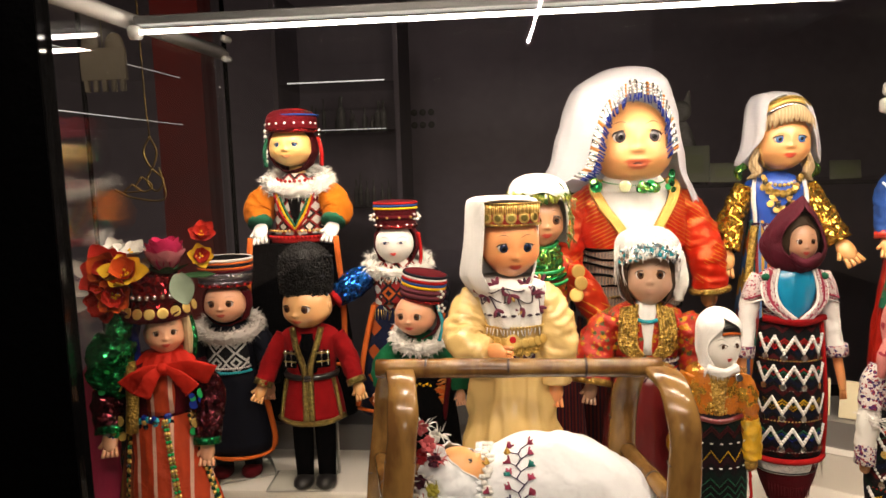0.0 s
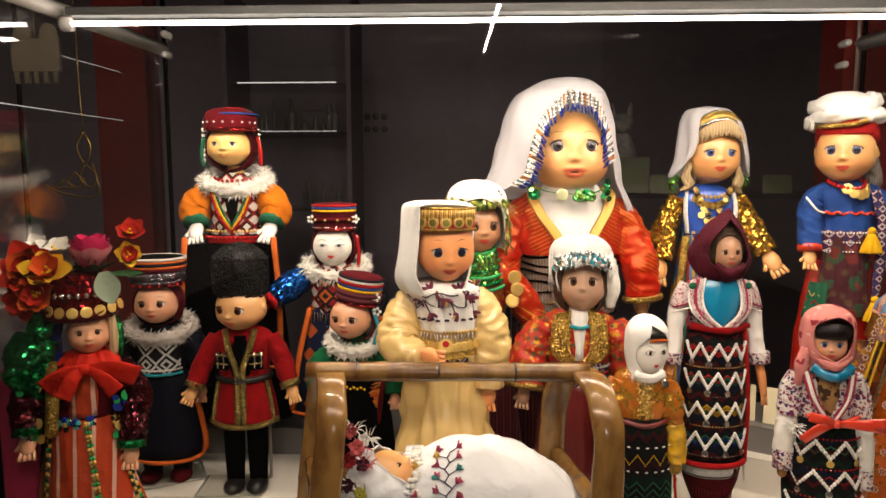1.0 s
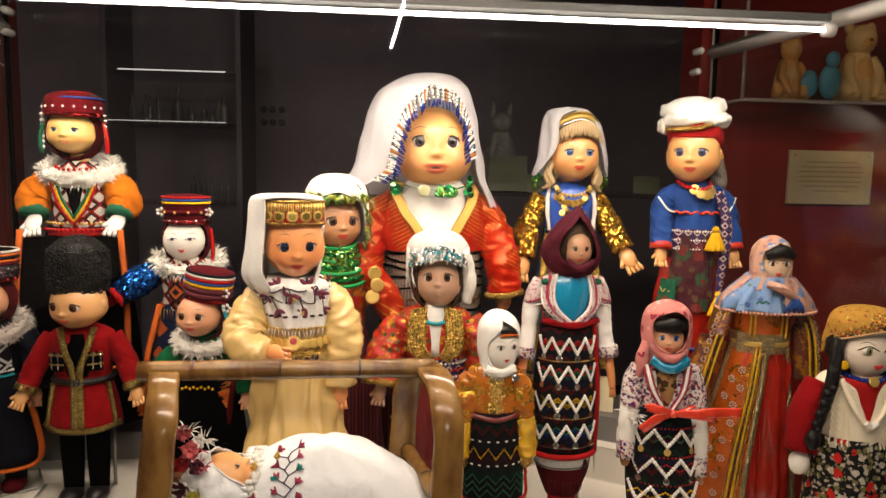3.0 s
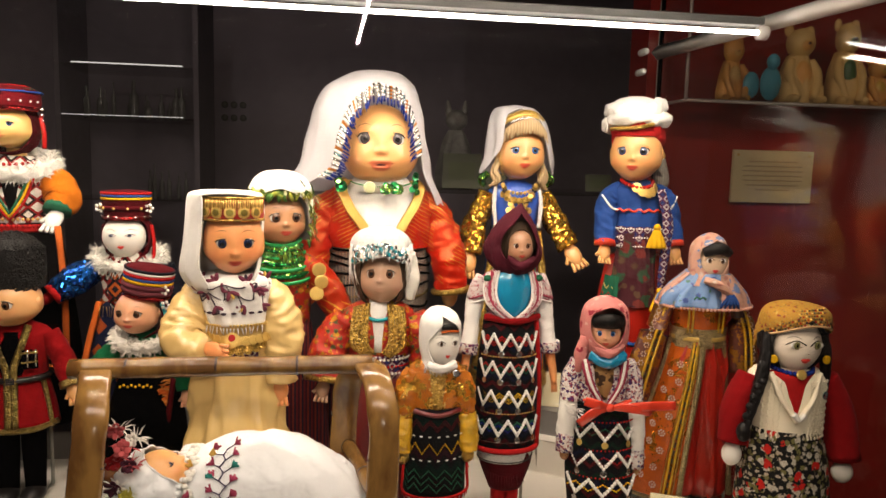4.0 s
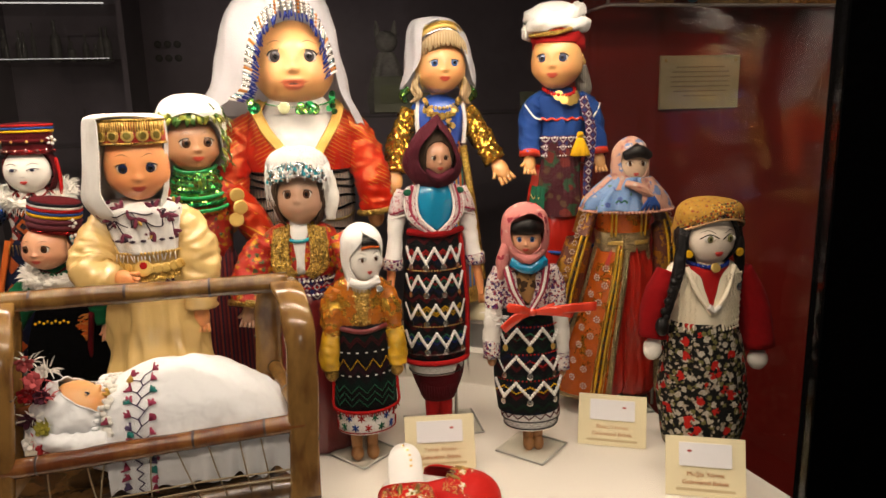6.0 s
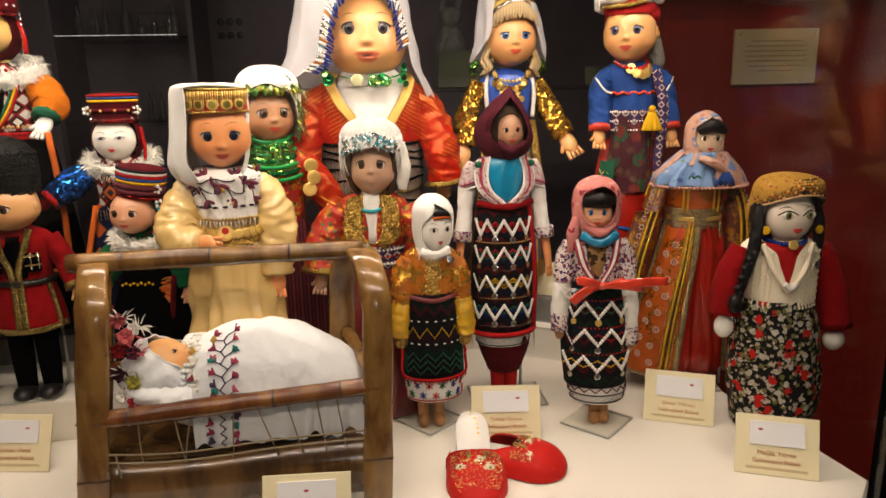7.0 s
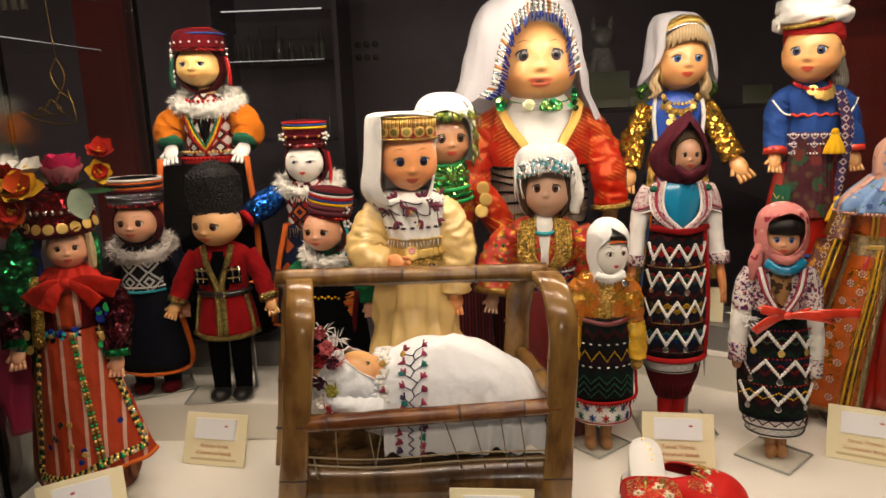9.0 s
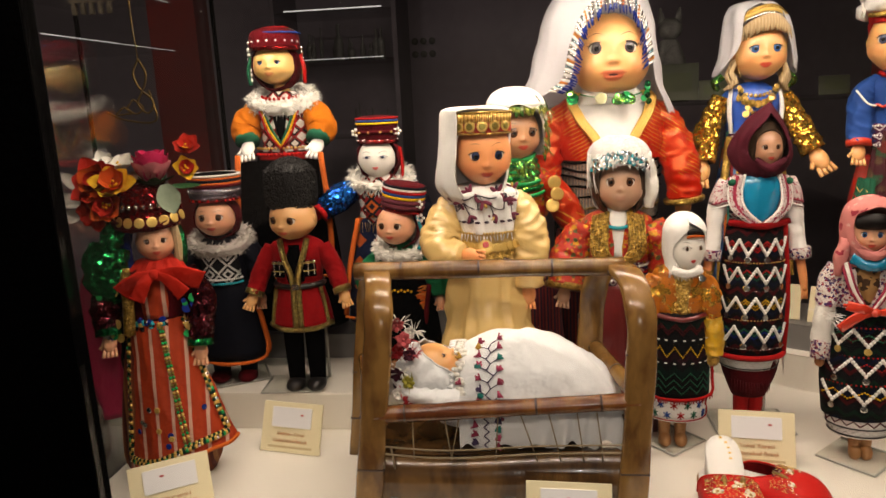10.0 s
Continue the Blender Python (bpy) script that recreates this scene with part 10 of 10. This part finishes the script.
        for k in range(7):
            s.ball(p + (e * math.cos(k) + n.cross(e) * math.sin(k)) * 0.0011 + n * 0.0004, 0.0008, BRASS, 5, 4)
        part("flower", s, t, "pale embroidered flower")
    for u, a in ((0.43, 0.40), (0.44, 0.58)):
        s = Shape()
        w, h = outline(u) + 0.0018, tall(u) + 0.0008
        p = Vector((w * math.cos(math.pi * a), -L / 2 + L * u, 0.002 + h * math.sin(math.pi * a) ** 0.55))
        s.tube([p + Vector((0, -0.009, -0.002)), p, p + Vector((0.002, 0.009, 0.001))], [0.0008, 0.0032, 0.0008], BRASS, 6, 4, 0.5)
        part("leaf", s, t, "dark gold embroidered leaf")
    return t


slipper((0.409, 0.579, DECK), -5, 1)
slipper((0.462, 0.594, DECK), 60, 2)

# tablet on the red wall
tab = thing("wall_plaque", (1.061, 1.112, 1.322), "cream engraved plaque fixed to the maroon wall", "plaque")
s = Shape()
s.box((0, 0, 0), (0.162, 0.006, 0.098), plain("aged_ivory_plate", (0.52, 0.42, 0.24), 0.22, 0.2, 14, 0.05))
part("plate", s, tab)
for k in range(7):
    s = Shape()
    s.box((0.0, -0.0036, 0.028 - 0.0088 * k), ((0.100, 0.118, 0.124, 0.120, 0.122, 0.110, 0.070)[k], 0.0008, 0.0024), plain("engraved_line", (0.30, 0.21, 0.11), 0.6))
    part("letter_bar", s, tab, "line of engraved lettering")
for sx in (-1, 1):
    s = Shape()
    s.disc((sx * 0.072, -0.003, 0.040), (0, -1, 0), 0.003, BRASS)
    part("screw", s, tab, "brass screw")

# clear wall box with little clay figures beside the case
box = thing("display_box", (1.12, 1.055, 1.446), "clear acrylic wall box holding small clay figures", "display box")
for nm, c, sz in (("bottom", (0, 0, 0), (0.60, 0.115, 0.005)), ("front", (0, -0.056, 0.10), (0.60, 0.004, 0.20)), ("side", (-0.298, 0, 0.10), (0.004, 0.110, 0.20)), ("side", (0.298, 0, 0.10), (0.004, 0.110, 0.20))):
    s = Shape()
    s.box(c, sz, ACRYLIC)
    part(nm, s, box, "clear acrylic panel")
for a, b in (((-0.298, -0.057, 0.0), (0.298, -0.057, 0.0)), ((-0.298, -0.057, 0.0), (-0.298, -0.057, 0.20)), ((-0.298, -0.057, 0.0), (-0.298, 0.055, 0.0)), ((-0.298, 0.055, 0.0), (-0.298, 0.055, 0.20))):
    s = Shape()
    s.tube([a, b], 0.003, plain("bright_edge", (0.40, 0.34, 0.30), 0.3), 5, 1)
    part("edge", s, box, "bright cut edge")
CLAY = plain("orange_clay", (0.84, 0.38, 0.08), 0.5, 0.35, 40, 0.3)
CLAYPALE = plain("buff_clay", (0.84, 0.52, 0.18), 0.5, 0.35, 40, 0.3)
CLAYBLUE = plain("blue_glaze", (0.08, 0.36, 0.50), 0.4, 0.3, 40, 0.2)
CLAYGREEN = plain("green_glaze", (0.03, 0.11, 0.03), 0.4, 0.3, 40, 0.2)


def figure(x, h, m1, m2, seat, extra=None):
    """A squatting clay animal: haunches, forelegs, muzzle, round ears."""
    y, z = 1.050, 1.4492
    s = Shape((x, y, z), int(x * 100))
    s.loft([(x, y, z, seat * 0.9, seat * 0.8), (x, y, z + h * 0.2, seat * 1.02, seat * 0.9), (x, y, z + h * 0.45, seat * 0.80, seat * 0.7), (x, y, z + h * 0.64, seat * 0.52, seat * 0.5)], m1, 20, wob=0.16)
    s.ball((x, y - 0.006, z + h * 0.79), (seat * 0.72, seat * 0.68, h * 0.19), m1, 16, 11)
    for sg in (-1, 1):
        s.ball((x + sg * seat * 0.58, y, z + h * 0.95), (seat * 0.26, seat * 0.15, h * 0.075), m1, 10, 7)
        s.ball((x + sg * seat * 0.24, y - seat * 0.66, z + h * 0.85), seat * 0.09, PUPIL, 8, 6)
        s.tube([(x + sg * seat * 0.55, y - 0.008, z + h * 0.56), (x + sg * seat * 0.78, y - 0.020, z + h * 0.36), (x + sg * seat * 0.42, y - 0.032, z + h * 0.06)], [seat * 0.28, seat * 0.26, seat * 0.22], m1, 10, 5, wob=0.1)
        s.ball((x + sg * seat * 0.80, y - seat * 0.4, z + h * 0.16), (seat * 0.42, seat * 0.6, h * 0.17), m1, 12, 8)
        s.ball((x + sg * seat * 0.74, y - seat * 1.0, z + h * 0.06), (seat * 0.30, seat * 0.40, h * 0.06), m1, 10, 7)
    s.ball((x, y - seat * 0.66, z + h * 0.75), (seat * 0.34, seat * 0.28, h * 0.075), m2, 10, 7)
    s.ball((x, y - seat * 0.92, z + h * 0.765), (seat * 0.10, seat * 0.08, h * 0.02), DARKHOLE, 8, 5)
    s.ball((x, y - seat * 0.55, z + h * 0.36), (seat * 0.48, seat * 0.32, h * 0.20), m2, 12, 9)
    if extra:
        s.ball((x + seat * 1.0, y - 0.026, z + h * 0.26), (seat * 0.62, 0.008, h * 0.20), extra, 14, 9)
        s.ball((x + seat * 2.6, y - 0.022, z + h * 0.30), (seat * 0.80, 0.010, h * 0.26), extra, 14, 9)
        s.ball((x + seat * 2.5, y - 0.030, z + h * 0.62), (seat * 0.45, 0.010, h * 0.12), extra, 12, 8)
    tagged(s.build("clay_figure"), "small seated painted clay figure in the clear box", "figurine", "clay figures in the box")


figure(0.928, 0.112, CLAY, CLAYPALE, 0.024, CLAYBLUE)
figure(1.052, 0.135, CLAYPALE, CLAY, 0.034)
figure(1.142, 0.150, CLAYPALE, CLAYGREEN, 0.029)
figure(1.206, 0.088, CLAY, plain("yellow_glaze", (0.62, 0.38, 0.03), 0.4), 0.024)
figure(1.268, 0.125, CLAY, CLAYPALE, 0.028)
figure(1.350, 0.120, CLAYPALE, CLAY, 0.028)

# beyond the back glass: a low glass shelf with a cat and cards, far shelves with bottles
sh = thing("glass_shelf", (0.66, 1.50, 1.272), "clear glass shelf on thin posts behind the case", "shelf")
s = Shape()
s.box((0, 0, 0), (0.80, 0.26, 0.008), ACRYLIC)
part("shelf_pane", s, sh)
for x in (-0.39, 0.39):
    for y in (-0.12, 0.12):
        s = Shape()
        s.tube([(x, y, -1.272), (x, y, 0.004)], 0.006, BLACKFRAME, 6, 1)
        part("post", s, sh, "thin black post")
s = Shape((0.515, 1.50, 1.276), 40)
c = (0.515, 1.50)
GREYCLAY = plain("grey_stone", (0.30, 0.29, 0.27), 0.7, 0.75, 45, 0.6)
s.loft([(*c, 1.276, 0.040, 0.035), (*c, 1.32, 0.044, 0.036), (*c, 1.38, 0.030, 0.026), (*c, 1.41, 0.016, 0.016)], GREYCLAY, 20, wob=0.15)
s.ball((c[0], c[1] - 0.006, 1.432), (0.026, 0.024, 0.024), GREYCLAY, 14, 10)
for sg in (-1, 1):
    s.loft([(c[0] + sg * 0.017, c[1], 1.445, 0.010, 0.006), (c[0] + sg * 0.021, c[1], 1.478, 0.002, 0.002)], GREYCLAY, 8)
s.tube([(c[0] + 0.03, c[1], 1.285), (c[0] + 0.06, c[1] - 0.02, 1.288), (c[0] + 0.05, c[1] - 0.04, 1.284)], 0.008, GREYCLAY, 8)
tagged(s.build("cat_statuette"), "dim grey stone cat statuette on the glass shelf", "statuette")
for x, y, a, w, h in ((0.520, 1.43, -12, 0.085, 0.080), (0.588, 1.40, -4, 0.060, 0.042), (0.835, 1.42, -6, 0.060, 0.040)):
    t = thing("shelf_card", (x, y, 1.2765), "greenish printed card propped on the glass shelf", "card", "cards on the glass shelf", a)
    s = Shape()
    s.box((0, 0, h / 2), (w, 0.002, h), plain("green_card", (0.13, 0.14, 0.08), 0.5), Matrix.Rotation(radians(-15), 3, "X"))
    part("card", s, t)
    s = Shape()
    s.box((0, -0.0022, h * 0.5), (w * 0.7, 0.001, h * 0.5), plain("olive_print", (0.12, 0.14, 0.06), 0.5), Matrix.Rotation(radians(-15), 3, "X"))
    part("picture", s, t, "olive picture")

FARGLOW = glow("far_strip_glow", (1.0, 0.95, 0.88), 0.45)
BOTTLE = plain("dim_glassware", (0.22, 0.22, 0.21), 0.15, 0.5, 30)
fs = thing("far_cabinet", (-0.56, 2.86, 0), "dark far cabinet with lit glass shelves of small bottles", "cabinet")
s = Shape()
s.box((0, 0.16, 1.05), (0.52, 0.02, 2.0), CABINETGREY)
part("back_board", s, fs)
for x in (-0.25, 0.25):
    s = Shape()
    s.box((x, 0, 1.05), (0.02, 0.30, 2.0), CABINETGREY)
    part("side_board", s, fs)
for z in (1.678, 1.485, 1.174):
    s = Shape()
    s.box((0, 0, z - 0.008), (0.48, 0.28, 0.008), ACRYLIC)
    sp = part("shelf_pane", s, fs, "glass shelf")
    if z > 1.3:
        s = Shape()
        s.tube([(-0.20 if z > 1.6 else -0.245, -0.145, z), (0.20, -0.145, z)], 0.0028 if z > 1.6 else 0.0013, FARGLOW, 6, 1)
        part("glow_strip", s, sp, "thin glowing strip")
rnd = random.Random(12)
for z in (1.478, 1.167):
    x = -0.20 if z > 1.3 else 0.03
    while x < 0.2:
        w, h = rnd.uniform(0.008, 0.018), rnd.uniform(0.07, 0.155)
        X, Y = -0.56 + x, 2.86 + rnd.uniform(-0.08, 0.05)
        s = Shape((X, Y, z), 50)
        s.loft([(X, Y, z, w, w), (X, Y, z + h * 0.55, w, w), (X, Y, z + h * 0.72, w * 0.35, w * 0.35), (X, Y, z + h, w * 0.4, w * 0.4)], BOTTLE, 12)
        tagged(s.build("bottle"), "small dim bottle on a far glass shelf", "bottle", "bottles on the far shelves")
        x += rnd.uniform(0.020, 0.038)
for i in range(2):
    for j in range(3):
        X, Z = -0.415 + 0.050 * j, 1.565 + 0.072 * i
        s = Shape((X, 3.985, Z), 60)
        s.disc((X, 3.985, Z), (0, -1, 0), 0.019, BOTTLE, 0.01, 16)
        s.disc((X, 3.974, Z), (0, -1, 0), 0.009, GREYCLAY, 0.006, 12)
        tagged(s.build("medallion"), "small round medallion hung on the dark wall", "medallion", "medallions on the far wall")

# added shelves beyond the side pane; short glowing runs stand for mirrored ceiling lines
ls = thing("glass_shelf", (-0.72, 1.10, 0), "added glass shelves, edges glowing for lines mirrored in the pane", "shelf")
for z in (1.548, 1.443):
    s = Shape()
    s.box((0, 0, z - 0.004), (0.238, 0.68, 0.006), ACRYLIC)
    sp = part("shelf_pane", s, ls, "glass shelf")
    for y0, y1, r in ((-0.34, -0.16, 0.0011), (-0.13, 0.10, 0.0009), (0.10, 0.33, 0.0005)):
        s = Shape()
        s.tube([(0.1205, y0, z - 0.004), (0.1205, y1, z - 0.004)], r, FARGLOW, 6, 1)
        part("glow_strip", s, sp, "thin glowing strip")
for y in (-0.33, 0.33):
    s = Shape()
    s.tube([(-0.11, y, 0), (-0.11, y, 1.70)], 0.006, BLACKFRAME, 6, 1)
    part("post", s, ls, "thin black post")

# hung beyond the side glass
orn = thing("hanging_ornament", (-0.440, 0.970, 1.29), "gilt wire ornament hanging on a long cord beside the case", "ornament")
s = Shape()
s.tube([(0.004, 0, 0.10), (0.0, 0, 0.30), (-0.006, 0, 1.61)], 0.0014, BRASS, 6, 4)
part("cord", s, orn, "gold cord")
s = Shape()
s.tube([(0.004, 0, 0.10), (-0.008, 0, 0.075), (0.004, 0, 0.05), (0.014, 0, 0.075), (0.004, 0, 0.10)], 0.0018, BRASS, 6, 5)
for k in range(3):
    s.tube([(0.004 - 0.018 * k, 0, 0.048 - 0.012 * k), (0.022 - 0.02 * k, 0, 0.03 - 0.008 * k), (0.010 - 0.02 * k, 0, 0.012), (-0.006 - 0.02 * k, 0, 0.028 - 0.008 * k), (0.004 - 0.018 * k, 0, 0.048 - 0.012 * k)], 0.0018, BRASS, 6, 5)
s.tube([(0.016, 0, 0.05), (0.022, 0, 0.0), (-0.03, 0, 0.002), (-0.062, 0, 0.016)], 0.0018, BRASS, 6, 6)
part("scroll", s, orn, "gilt scrollwork")
pl = thing("hanging_plaque", (-0.497, 0.96, 1.47), "cream cut-out plaque hanging beyond the side glass", "plaque")
IV = plain("ivory_board", (0.36, 0.30, 0.21), 0.6, 0.3, 30)
s = Shape()
s.box((0, 0, 0.035), (0.075, 0.006, 0.05), IV)
part("board", s, pl)
for k in range(5):
    s = Shape()
    s.box((-0.03 + 0.015 * k, 0, 0.001), (0.007, 0.006, 0.018), IV)
    part("tooth", s, pl)
for sg in (-1, 1):
    s = Shape()
    s.ball((sg * 0.020, 0, 0.065), (0.016, 0.004, 0.018), IV, 12, 8)
    part("lobe", s, pl)
s = Shape()
s.tube([(0, 0, 0.06), (0, 0, 1.43)], 0.001, STRING, 5, 2)
part("cord", s, pl, "thin cord")

# clear acrylic lets the light by
for ob in scene.objects:
    if ob.type == "MESH" and ob.data.materials and ob.data.materials[0] == ACRYLIC:
        ob.visible_shadow = False
